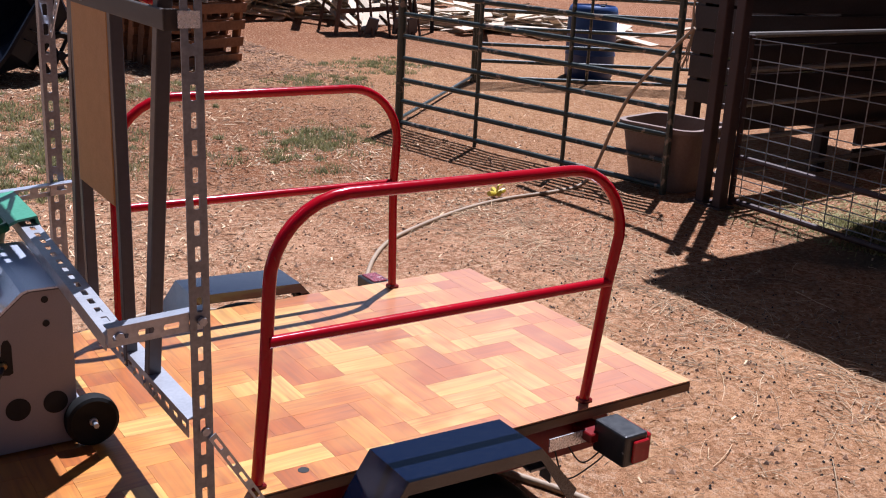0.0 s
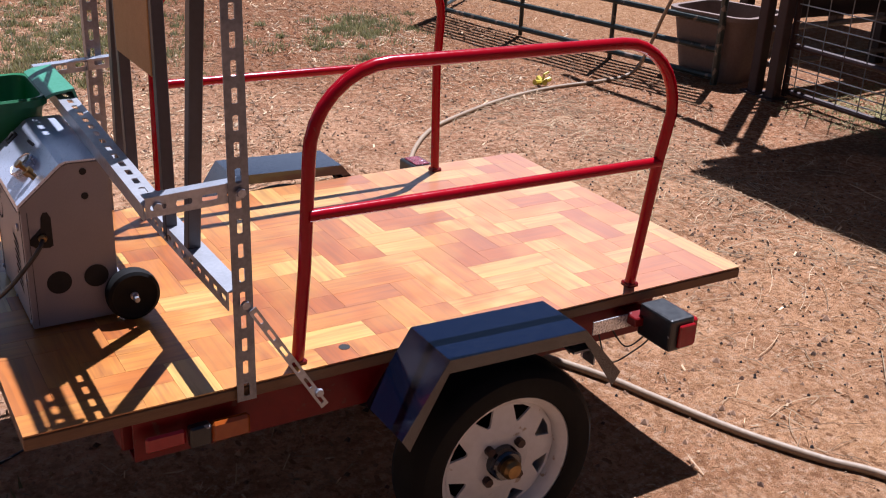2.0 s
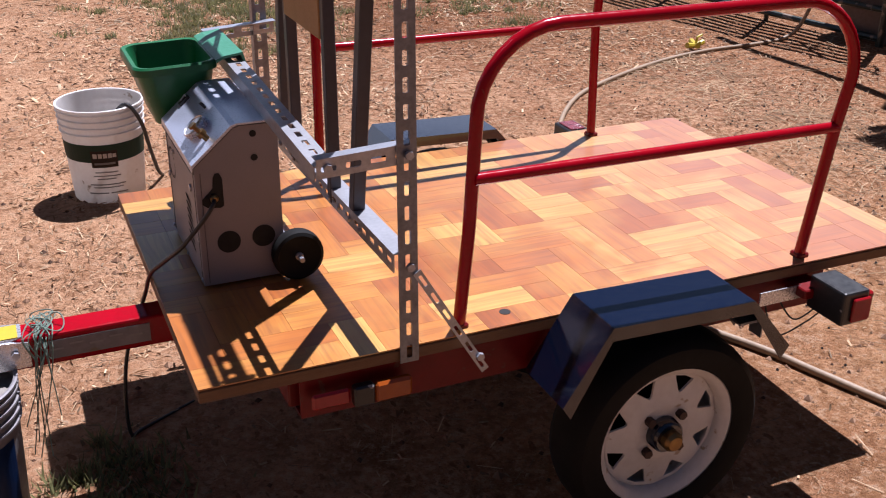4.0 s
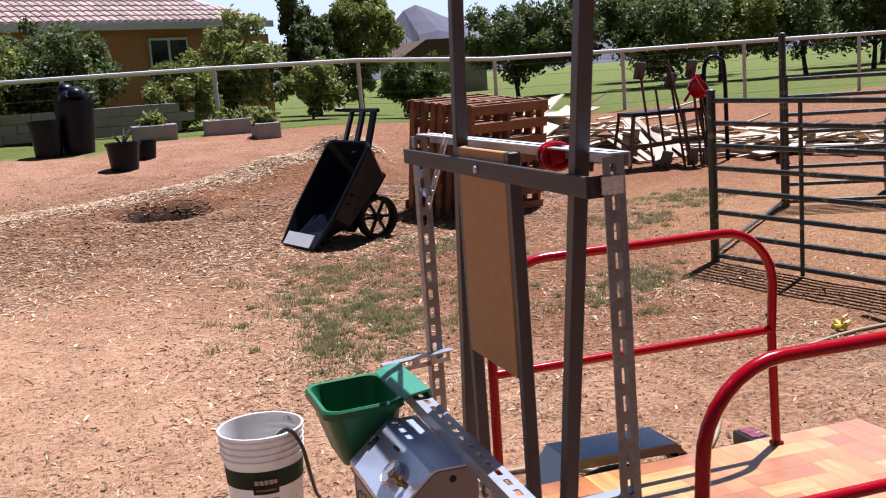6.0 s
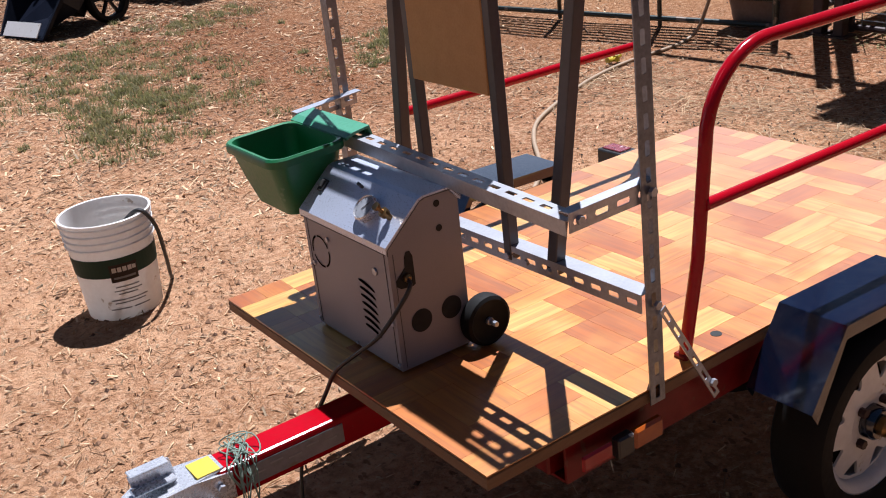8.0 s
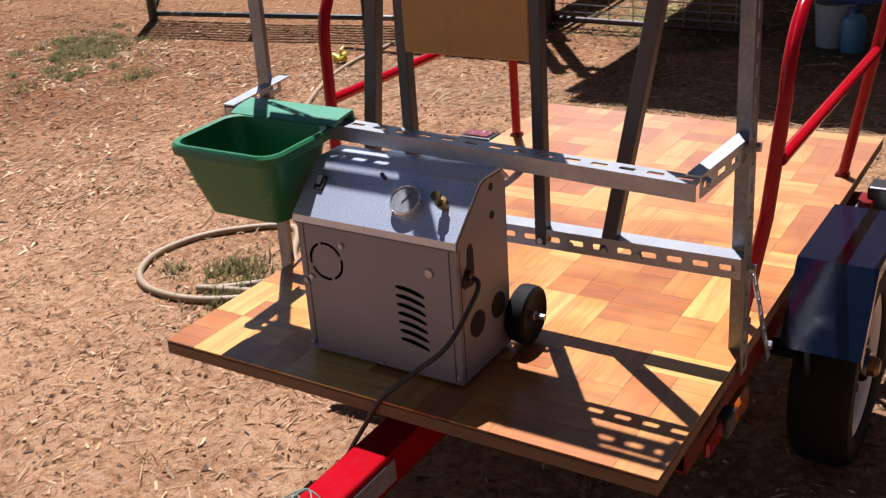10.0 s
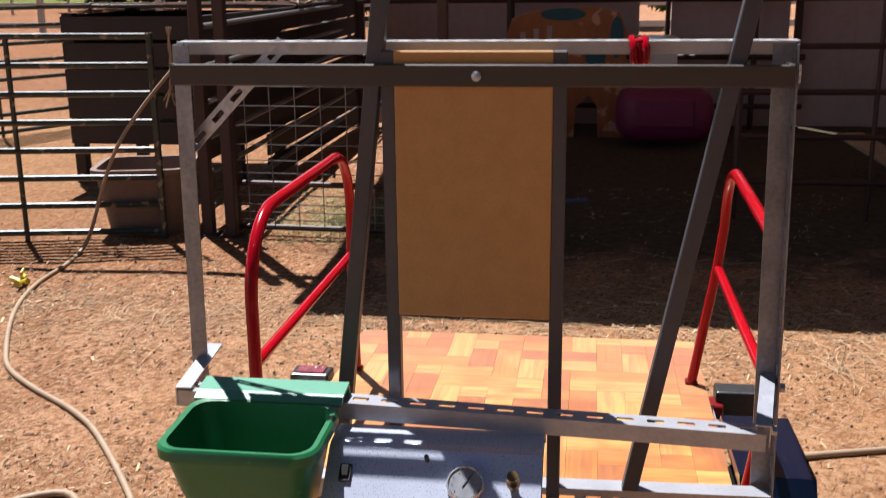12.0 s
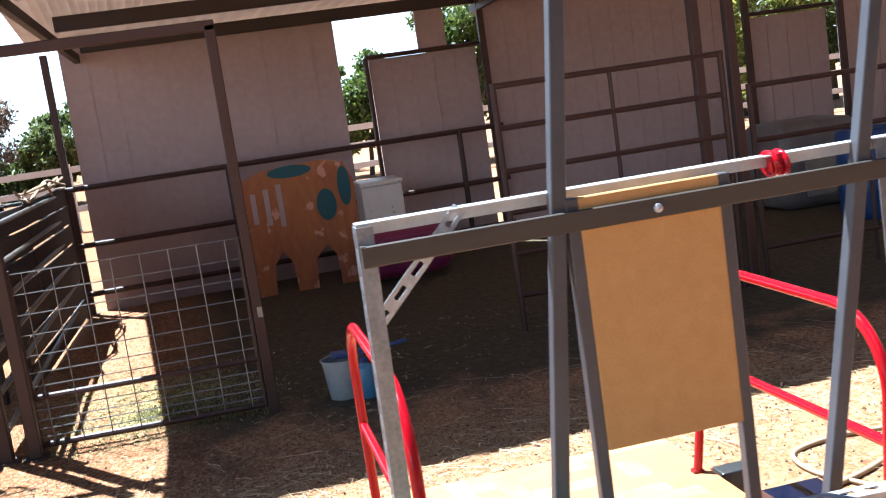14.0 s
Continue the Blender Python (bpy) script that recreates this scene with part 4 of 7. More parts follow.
def make_feed_tub():
    tub = thing("feed_tub", (0.15, 0.88, 0.74), "green plastic hook-over feed tub hung on the feeder beam", "feed tub")
    bm = bmesh.new()
    # rounded rectangular loops: (z, x0, x1, y0, y1, r)
    def loop(z, x0, x1, y0, y1, r, n=5):
        out = []
        for cx, cy, a0 in ((x1 - r, y1 - r, 0), (x0 + r, y1 - r, 90), (x0 + r, y0 + r, 180), (x1 - r, y0 + r, 270)):
            for k in range(n + 1):
                a = radians(a0 + 90 * k / n)
                px, py = cx + r * math.cos(a), cy + r * math.sin(a)
                out.append(bm.verts.new((px, py, z + 0.03 * (px - 0.15))))
        return out
    loops = [loop(0.738, 0.09, 0.215, 0.785, 0.975, 0.03), loop(0.80, 0.07, 0.225, 0.772, 0.99, 0.032), loop(0.868, 0.052, 0.235, 0.758, 1.004, 0.035),
             loop(0.868, 0.042, 0.243, 0.748, 1.014, 0.04), loop(0.884, 0.042, 0.243, 0.748, 1.014, 0.04), loop(0.889, 0.046, 0.239, 0.752, 1.010, 0.038), loop(0.887, 0.055, 0.231, 0.761, 1.001, 0.034),
             loop(0.80, 0.075, 0.221, 0.776, 0.986, 0.03), loop(0.744, 0.094, 0.211, 0.789, 0.971, 0.028)]
    for a, b in zip(loops, loops[1:]):
        for k in range(len(a)):
            j = (k + 1) % len(a)
            bm.faces.new((a[k], a[j], b[j], b[k]))
    bm.faces.new(loops[0][::-1])
    bm.faces.new(loops[-1])
    part("basin", bm, M["green"], tub, smooth=True)
    bm = bmesh.new()
    q = [(0.234, 0.892), (0.255, 0.900), (0.300, 0.906), (0.308, 0.876), (0.304, 0.874), (0.295, 0.900), (0.255, 0.894), (0.236, 0.885)]
    prism(bm, q, 0.262, Matrix.Translation((0, 1.012, 0)) @ Matrix(((1, 0, 0, 0), (0, 0, -1, 0), (0, 1, 0, 0), (0, 0, 0, 1))))
    part("hook_flange", bm, M["greenpale"], tub, "paler green hook flange")


make_feed_tub()


def make_vacuum_pump():
    vp = thing("vacuum_pump_unit", (0.2, 0.58, Z), "grey steel cabinet vacuum pump with gauge and small wheels", "pump")
    y0, y1 = 0.408, 0.755
    prof = [(0.100, Z + 0.006), (0.100, Z + 0.285), (0.186, Z + 0.362), (0.196, Z + 0.367), (0.262, Z + 0.367), (0.285, Z + 0.342), (0.285, Z + 0.006)]
    place = Matrix.Translation((0, y1, 0)) @ Matrix(((1, 0, 0, 0), (0, 0, -1, 0), (0, 1, 0, 0), (0, 0, 0, 1)))
    body = part("cabinet", prism(bmesh.new(), prof, y1 - y0, place), M["cabinet"], vp, "warm grey powder-coated sheet steel")
    # folded hood over the slope and top
    hp = [(0.094, Z + 0.278), (0.095, Z + 0.292), (0.184, Z + 0.370), (0.197, Z + 0.374), (0.263, Z + 0.374), (0.292, Z + 0.348), (0.289, Z + 0.340), (0.262, Z + 0.370), (0.197, Z + 0.370), (0.187, Z + 0.364), (0.099, Z + 0.288)]
    hm = Matrix.Translation((0, y1 + 0.004, 0)) @ Matrix(((1, 0, 0, 0), (0, 0, -1, 0), (0, 1, 0, 0), (0, 0, 0, 1)))
    hood = part("hood", prism(bmesh.new(), hp, y1 - y0 + 0.008, hm), M["hood"], vp, "silver-grey folded hood")
    # folded seams: where hood and sides meet, and down the front corners
    for y in (y0 - 0.0045, y1 + 0.0045):
        for a, b in zip(hp[:6], hp[1:6]):
            part("seam", bar(bmesh.new(), (a[0] + 0.004, y, a[1] - 0.005), (b[0] + 0.003, y, b[1] - 0.006), 0.0014, 0.0014), M["darksteel"], hood)
    part("seam", bar(bmesh.new(), (0.0935, y0, Z + 0.277), (0.0935, y1, Z + 0.277), 0.0014, 0.0014), M["darksteel"], hood)
    for y in (y0 + 0.014, y1 - 0.014):
        part("seam", bar(bmesh.new(), (0.0994, y, Z + 0.012), (0.0994, y, Z + 0.272), 0.0012, 0.0012), M["darksteel"], body)
    part("seam", bar(bmesh.new(), (0.112, y0 - 0.0004, Z + 0.012), (0.112, y0 - 0.0004, Z + 0.272), 0.0012, 0.0012), M["darksteel"], body)
    slope = axes((0.139, 0.58, Z + 0.3305), (0, -1, 0), (0.089, 0, 0.078))
    gz = slope @ pose(0.055, 0.0, 0.0)
    ga = part("gauge", lathe(bmesh.new(), [(0.0305, -0.002), (0.0305, 0.014), (0.028, 0.017), (0.026, 0.013), (0, 0.013)], 28, gz), M["zincpaint"], vp, "round vacuum gauge with bright bezel", smooth=True)
    part("dial", lathe(bmesh.new(), [(0.0, 0.0145), (0.0255, 0.0145)], 24, gz), M["dial"], ga)
    bm = bmesh.new()
    for k in range(9):
        a = radians(-40 + 32.5 * k)
        c = gz @ Vector((0.021 * math.cos(a), 0.021 * math.sin(a), 0.0155))
        box(bm, c, (0.0012, 0.0012, 0.0012))
    bar(bm, gz @ Vector((-0.004, -0.006, 0.0158)), gz @ Vector((0.009, 0.014, 0.0158)), 0.0014, 0.001)
    part("needle", bm, M["cord"], ga)
    vz = slope @ pose(0.132, 0.004, 0)
    va = part("valve", lathe(bmesh.new(), [(0.007, 0), (0.007, 0.012), (0.011, 0.013), (0.011, 0.024), (0.005, 0.025), (0.005, 0.040), (0.009, 0.041), (0.009, 0.047), (0, 0.047)], 12, vz), M["brass"], vp, "brass hose valve")
    part("stud", lathe(bmesh.new(), [(0.004, 0), (0.004, 0.016), (0.0, 0.016)], 10, slope @ pose(-0.012, 0.042, 0)), M["cord"], vp)
    sw = part("switch", cube(slope @ Vector((-0.145, 0.012, 0.002)), (0.020, 0.030, 0.007), slope.to_3x3().to_4x4(), bevel=0.001), M["cord"], vp, "black rocker switch")
    part("rocker", cube(slope @ Vector((-0.145, 0.014, 0.007)), (0.012, 0.018, 0.006), (slope.to_3x3().to_4x4() @ pose(0, 0, 0, 8)), bevel=0.001), M["hole"], sw)
    # front: knock-out ring, vents, screws
    F = lambda u, v, d=0.0: Vector((0.0992 - d, 0.755 - u, Z + v))
    for k in range(4):
        bm = bmesh.new()
        a0 = radians(90 * k + 6 + 20)
        ring = []
        for j in range(9):
            a = a0 + radians(78) * j / 8
            ring.append((a, 0.034, 0.0388))
        lo = [bm.verts.new(F(0.061 + r0 * math.cos(a), 0.203 + r0 * math.sin(a))) for a, r0, r1 in ring]
        hi = [bm.verts.new(F(0.061 + r1 * math.cos(a), 0.203 + r1 * math.sin(a))) for a, r0, r1 in ring]
        for j in range(8):
            bm.faces.new((lo[j], lo[j + 1], hi[j + 1], hi[j]))
        bmesh.ops.solidify(bm, geom=bm.faces[:], thickness=0.0006)
        part("knockout_slot", bm, M["hole"], body)
    for k in range(7):
        bm = bmesh.new()
        v0 = 0.178 - 0.0178 * k
        up, dn = [], []
        for j in range(9):
            u = 0.214 + 0.062 * j / 8 + 0.0006 * k
            sag = 0.004 - 0.012 * (j / 8) ** 2
            th = 0.0042 * math.sqrt(max(0.15, 1 - (abs(j - 4) / 4.2) ** 4))
            up.append(bm.verts.new(F(u, v0 + sag + th)))
            dn.append(bm.verts.new(F(u, v0 + sag - th)))
        for j in range(8):
            bm.faces.new((up[j], up[j + 1], dn[j + 1], dn[j]))
        bmesh.ops.solidify(bm, geom=bm.faces[:], thickness=0.0006)
        part("vent_slot", bm, M["hole"], body)
    for u, v, r in ((0.290, 0.222, 0.009), (0.022, 0.165, 0.006), (0.100, 0.242, 0.006), (0.006, 0.02, 0.005), (0.34, 0.02, 0.005), (0.335, 0.115, 0.005), (0.008, 0.155, 0.005), (0.17, 0.012, 0.004)):
        part("screw", lathe(bmesh.new(), [(r, 0.0), (r * 0.9, 0.003), (0, 0.004)], 10, axes(F(u, v), (0, 0, 1), (0, 1, 0))), M["zinc"], body)
    # side: two holes, dots, keyhole opening
    S = lambda x, v: Vector((x, y0 - 0.0007, Z + v))
    sm = lambda c: axes(c, (1, 0, 0), (0, 0, 1))
    for x, v, r in ((0.162, 0.105, 0.026), (0.240, 0.107, 0.026), (0.231, 0.347, 0.0075), (0.231, 0.293, 0.0075)):
        part("round_opening", lathe(bmesh.new(), [(r, -0.0004), (r, 0.0005), (0, 0.0005)], 24, sm(S(x, v))), M["hole"], body)
    bm = bmesh.new()
    prism(bm, [(0.112, 0.200), (0.122, 0.192), (0.150, 0.188), (0.158, 0.192), (0.158, 0.255), (0.152, 0.268), (0.143, 0.268), (0.138, 0.258), (0.136, 0.235), (0.112, 0.212)], 0.0008, Matrix.Translation((0, y0 - 0.0002, Z)) @ Matrix(((1, 0, 0, 0), (0, 0, -1, 0), (0, 1, 0, 0), (0, 0, 0, 1))))
    part("key_opening", bm, M["hole"], body, "black cut-out for the power cord")
    part("cord_grip", lathe(bmesh.new(), [(0.009, 0), (0.009, 0.008), (0.005, 0.012), (0, 0.012)], 12, sm(S(0.137, 0.213))), M["brass"], body)
    # two small wheels at the back
    for y, s in ((0.378, -1), (0.790, 1)):
        wm = axes((0.309, y - s * 0.014, Z + 0.0595), (1, 0, 0), (0, 0, 1)) if s < 0 else axes((0.309, y - s * 0.014, Z + 0.0595), (-1, 0, 0), (0, 0, 1))
        wh = part("wheel", lathe(bmesh.new(), [(0.0, -0.012), (0.052, -0.012), (0.057, -0.008), (0.0585, 0.0), (0.0585, 0.014), (0.057, 0.022), (0.050, 0.026), (0.044, 0.021), (0.0, 0.019)], 32, wm), M["rubber"], vp, "small black rubber wheel", smooth=True)
        part("axle_nut", lathe(bmesh.new(), [(0.009, 0.019), (0.009, 0.026), (0.005, 0.028), (0.005, 0.036), (0, 0.036)], 10, wm), M["zinc"], wh)
    part("axle", tube(bmesh.new(), [(0.309, 0.345, Z + 0.0595), (0.309, 0.815, Z + 0.0595)], 0.006, 8), M["zinc"], vp)
    part("axle_bracket", cube((0.295, 0.43, Z + 0.06), (0.03, 0.004, 0.04)), M["cabinet"], vp)
    part("axle_bracket", cube((0.295, 0.73, Z + 0.06), (0.03, 0.004, 0.04)), M["cabinet"], vp)
    for x, y in ((0.12, 0.43), (0.12, 0.735), (0.27, 0.43), (0.27, 0.735)):
        part("foot", cube((x, y, Z + 0.004), (0.02, 0.02, 0.008)), M["rubber"], vp)
    cord = [(0.137, 0.402, Z + 0.213), (0.128, 0.382, Z + 0.205), (0.108, 0.386, Z + 0.175), (0.060, 0.412, Z + 0.108), (0.030, 0.465, Z + 0.058), (0.000, 0.520, Z + 0.006), (-0.012, 0.556, 0.415), (-0.026, 0.588, 0.355), (-0.050, 0.618, 0.275), (-0.064, 0.634, 0.225), (-0.078, 0.634, 0.150), (-0.086, 0.634, 0.05), (-0.080, 0.645, -0.025), (-0.05, 0.68, -0.038), (0.10, 0.76, -0.038)]
    part("power_cord", tube(bmesh.new(), smoothline(cord), 0.0048, 8), M["cord"], vp, "black rubber power cord", smooth=True)


make_vacuum_pump()


# ---- buckets ----
def bucket_shell(bm, c, h, r0, r1, ribs=True):
    prof = [(0.0, 0.004), (r0 - 0.004, 0.0), (r0, 0.006), (r0 + (r1 - r0) * 0.70, h * 0.70)]
    if ribs:
        for k in range(4):
            z = h * (0.735 + 0.068 * k)
            rr = r0 + (r1 - r0) * (z / h)
            prof += [(rr, z - 0.004), (rr + 0.007, z - 0.001), (rr + 0.007, z + 0.004), (rr + 0.001, z + 0.007)]
    prof += [(r1, h - 0.012), (r1 + 0.006, h - 0.010), (r1 + 0.007, h - 0.002), (r1 + 0.003, h), (r1 - 0.002, h - 0.002), (r0 - 0.003, 0.02), (0.0, 0.018)]
    return lathe(bm, prof, 48, Matrix.Translation(c))


def wrap(c, r_at, z0, z1, a0, a1, n=24, lift=0.0012):
    """A curved patch on a bucket's side between two angles and heights."""
    bm = bmesh.new()
    lo, hi = [], []
    for k in range(n + 1):
        a = radians(a0 + (a1 - a0) * k / n)
        for lst, z in ((lo, z0), (hi, z1)):
            r = r_at(z) + lift
            lst.append(bm.verts.new((c[0] + r * math.cos(a), c[1] + r * math.sin(a), c[2] + z)))
    for k in range(n):
        bm.faces.new((lo[k], lo[k + 1], hi[k + 1], hi[k]))
    bmesh.ops.solidify(bm, geom=bm.faces[:], thickness=0.0004)
    return bm


def make_paint_bucket():
    c = (0.090, 2.315, ground_z(0.090, 2.315) - 0.003)
    b = thing("paint_bucket", c, "white plastic paint bucket with green label on the dirt", "bucket")
    h, r0, r1 = 0.378, 0.133, 0.157
    part("pail", bucket_shell(bmesh.new(), c, h, r0, r1), M["white"], b, smooth=True)
    ra = lambda z: r0 + (r1 - r0) * z / h
    part("label_band", wrap(c, ra, 0.175, 0.245, 0, 360, 60), M["labelgreen"], b, "dark green printed band")
    part("label_plate", wrap(c, ra, 0.155, 0.222, 243, 281, 12, 0.0022), M["labelbrown"], b, "dark brown label plate")
    for a0, a1 in ((246, 252), (253.5, 259), (260.5, 266), (267.5, 273)):
        part("label_mark", wrap(c, ra, 0.193, 0.211, a0, a1, 3, 0.0032), M["white"], b)
    part("label_mark", wrap(c, ra, 0.194, 0.209, 273.8, 279, 3, 0.0032), M["white"], b)
    part("label_mark", wrap(c, ra, 0.167, 0.175, 247, 277, 6, 0.0032), M["print"], b)
    for k, (z, a0, a1) in enumerate(((0.135, 246, 280), (0.120, 243, 283), (0.108, 248, 276), (0.085, 236, 290), (0.073, 240, 286), (0.050, 232, 262), (0.050, 266, 292))):
        part("label_print", wrap(c, ra, z - 0.0022, z + 0.0022, a0, a1, 10), M["print"], b)
    h1 = [Vector(c) + Vector(v) for v in ((-0.02, 0.02, 0.12), (0.02, -0.02, 0.27), (0.05, -0.07, 0.345), (0.088, -0.132, 0.384), (0.130, -0.130, 0.31), (0.160, -0.070, 0.18), (0.192, 0.020, 0.06), (0.216, 0.085, 0.012))]
    hs = thing("rubber_hose", h1[-1], "black rubber hose hanging over the bucket rim", "hose")
    part("hose_tube", tube(bmesh.new(), smoothline(h1), 0.0075, 8), M["cord"], hs, smooth=True)


make_paint_bucket()


def make_weight_bucket():
    c = (-0.465, 0.475, ground_z(-0.465, 0.475) - 0.003)
    b = thing("concrete_bucket", c, "dirty grey bucket of set concrete under the coupler", "bucket")
    h, r0, r1 = 0.362, 0.128, 0.146
    part("pail", bucket_shell(bmesh.new(), c, h, r0, r1), M["greyplastic"], b, smooth=True)
    ra = lambda z: r0 + (r1 - r0) * z / h
    bm = lathe(bmesh.new(), [(0, h - 0.022), (0.05, h - 0.020), (0.10, h - 0.024), (0.146 - 0.004, h - 0.028)], 40, Matrix.Translation(c))
    for v in bm.verts:
        v.co.z += 0.004 * noise.noise(v.co * 40)
    part("concrete_fill", bm, M["concrete"], b, "rough grey concrete")
    part("label", wrap(c, ra, 0.04, 0.24, 296, 330, 8), M["blue"], b, "blue label")
    tw = thing("twine_tangle", (-0.27, 0.49, 0.30), "tangled green and white twine on the coupler", "twine")
    r = random.Random(9)
    for k in range(9):
        pts = [(-0.265 + r.uniform(-0.03, 0.03), 0.484 + r.uniform(-0.01, 0.0), 0.33), (-0.26 + r.uniform(-0.04, 0.04), 0.477, 0.39), (-0.25 + r.uniform(-0.03, 0.03), 0.522, 0.395 + r.uniform(0, 0.03)),
               (-0.24 + r.uniform(-0.04, 0.05), 0.562 + r.uniform(-0.02, 0.01), 0.40), (-0.25 + r.uniform(-0.02, 0.02), 0.477, 0.36), (-0.265 + r.uniform(-0.05, 0.03), 0.452 + r.uniform(-0.01, 0.02), 0.20 + r.uniform(-0.12, 0.10))]
        part("strand", tube(bmesh.new(), smoothline(pts), 0.0014, 5), M["twine"], tw)
    pts = [(-0.235 + 0.035 * math.cos(a), 0.522 + 0.03 * math.sin(a), 0.397 + 0.012 * math.sin(2 * a)) for a in [math.tau * k / 24 for k in range(24)]]
    part("loop", tube(bmesh.new(), pts, 0.0016, 5, closed=True), M["twine"], tw)


make_weight_bucket()


# ---- garden hose and its yellow shut-off ----
def on_ground(pts, lift):
    return [(x, y, ground_z(x, y) + lift) for x, y in pts]


def make_hoses():
    a = on_ground([(1.10, 1.60), (1.25, 1.80), (1.46, 1.98), (1.29, 2.19), (1.08, 2.255), (0.92, 2.21), (0.83, 2.10), (0.815, 1.96), (0.86, 1.83), (0.97, 1.70), (1.09, 1.59), (1.10, 1.70), (1.06, 1.74), (0.94, 1.86), (0.90, 1.93)], 0.012)
    h = thing("garden_hose", a[0], "beige garden hose looping over the dirt", "hose")
    part("coil", tube(bmesh.new(), smoothline(a), 0.0125, 10), M["hose"], h, smooth=True)
    b = on_ground([(1.10, 1.60), (1.40, 1.72), (1.85, 2.05), (2.05, 2.25), (2.25, 2.52), (2.45, 2.74), (2.65, 2.87), (3.02, 3.06), (3.35, 3.19), (3.68, 3.27), (4.02, 3.30), (4.27, 3.34)], 0.012)
    b += [(4.37, 3.31, 0.10), (4.42, 3.20, 0.44), (4.45, 3.10, 0.66), (4.52, 2.95, 0.88), (4.60, 2.77, 1.10)]
    part("run", tube(bmesh.new(), smoothline(b), 0.0115, 10), M["hose"], h, smooth=True)
    n = on_ground([(0.90, 1.93), (1.15, 1.30), (1.45, 0.85), (1.68, 0.42), (1.765, 0.21), (1.86, -0.04), (1.965, -0.25), (2.06, -0.40), (2.16, -0.72), (2.25, -1.02), (2.42, -1.35), (2.55, -1.66), (2.62, -2.0)], 0.012)
    part("run", tube(bmesh.new(), smoothline(n), 0.0125, 10), M["hose"], h, smooth=True)
    k = on_ground([(2.62, -1.19), (2.58, -0.93), (2.48, -0.86), (2.32, -0.87), (2.18, -0.95), (1.95, -1.05), (1.80, -1.15), (1.72, -1.5)], 0.012)
    part("loop", tube(bmesh.new(), smoothline(on_ground([(2.50, -1.95), (2.58, -1.55)], 0.014) + k), 0.011, 10), M["hose"], h, smooth=True)
    y = thing("hose_shutoff", (3.60, 3.34, 0.0), "yellow plastic hose splitter lying on the hose", "hose fitting")
    bm = bmesh.new()
    z = ground_z(3.6, 3.33) + 0.03
    for dx, dy in ((0.07, 0.02), (-0.07, -0.015), (0.02, 0.07), (-0.02, -0.05)):
        tube(bm, [(3.60, 3.33, z), (3.60 + dx, 3.33 + dy, z + 0.012)], [0.013, 0.017], 8)
    part("fitting", bm, M["yellow"], y, smooth=True)
    lv = tube(bmesh.new(), [(3.60, 3.33, z), (3.61, 3.33, z + 0.05), (3.65, 3.34, z + 0.06)], 0.008, 6)
    part("lever", lv, M["yellow"], y)


make_hoses()


# ---- pipe corral panels and pen ----
def corral_panel(name, a, b, heights, r=0.020, uprights=2, mat="pipegreen", label="weathered green pipe corral panel", foot=0.0, group="corral panels"):
    a, b = Vector(a), Vector(b)
    za, zb = ground_z(a.x, a.y), ground_z(b.x, b.y)
    p = thing(name, (a.x, a.y, za), label, "fence panel", group)
    for h in heights:
        part("rail", tube(bmesh.new(), [(a.x, a.y, za + h), (b.x, b.y, zb + h)], r, 8), M[mat], p, smooth=True)
    top = max(heights)
    for k in range(uprights):
        t = k / (uprights - 1)
        q = a.lerp(b, t)
        z = za + (zb - za) * t
        part("upright", tube(bmesh.new(), [(q.x, q.y, z + foot), (q.x, q.y, z + top + (0.0 if 0 < k < uprights - 1 else 0.02))], r * (1.15 if k in (0, uprights - 1) else 0.8), 8), M[mat], p, smooth=True)
    return p


RAILS = tuple(0.05 + 0.172 * k for k in range(8))
corral_panel("pipe_fence", (4.14, 5.44, 0), (4.70, 2.98, 0), RAILS, uprights=4)
corral_panel("pipe_fence", (6.10, 7.15, 0), (9.3, 5.6, 0), RAILS, uprights=4)
corral_panel("pipe_fence", (9.3, 5.6, 0), (9.9, 2.95, 0), RAILS, uprights=3)
g = corral_panel("pipe_sill", (4.19, 5.50, 0), (6.02, 7.12, 0), (0.06, ), uprights=2, r=0.015, label="low pipe gate sill between two posts")
for q in ((4.14, 5.44, 1.36), (6.12, 7.22, 1.78)):
    p = thing("gate_post", (q[0], q[1], ground_z(q[0], q[1])), "dark weathered pipe post set in the dirt", "post", "gate posts")
    part("pipe", tube(bmesh.new(), [(q[0], q[1], ground_z(q[0], q[1]) - 0.1), (q[0], q[1], q[2])], 0.035, 12), M["pipegreen"], p, smooth=True)
    part("cap", lathe(bmesh.new(), [(0.037, -0.01), (0.037, 0.004), (0.02, 0.012), (0, 0.014)], 12, Matrix.Translation((q[0], q[1], q[2]))), M["pipegreen"], p)


def shelter_post(x, y, z1, r=0.04, mat="piperust", z0=None):
    p = thing("shelter_post", (x, y, 0), "rust-brown steel shelter post", "post", "shelter posts")
    part("pipe", cube((x, y, (z1 - 0.1) / 2), (2 * r, 2 * r, z1 + 0.1), bevel=0.006), M[mat], p)
    part("base_plate", cube((x, y, ground_z(x, y) + 0.008), (2 * r + 0.06, 2 * r + 0.06, 0.012)), M[mat], p)
    return p


ROOF_Z = lambda x: 2.98 - 0.03 * (x - 4.3)
for x, y in ((4.80, 2.72), (4.78, 2.56), (9.85, 2.80), (9.85, -1.74), (5.62, -2.15), (5.62, -2.42), (5.62, -5.4), (9.85, -4.88), (9.85, -6.1)):
    shelter_post(x, y, ROOF_Z(x) - 0.13, 0.035)

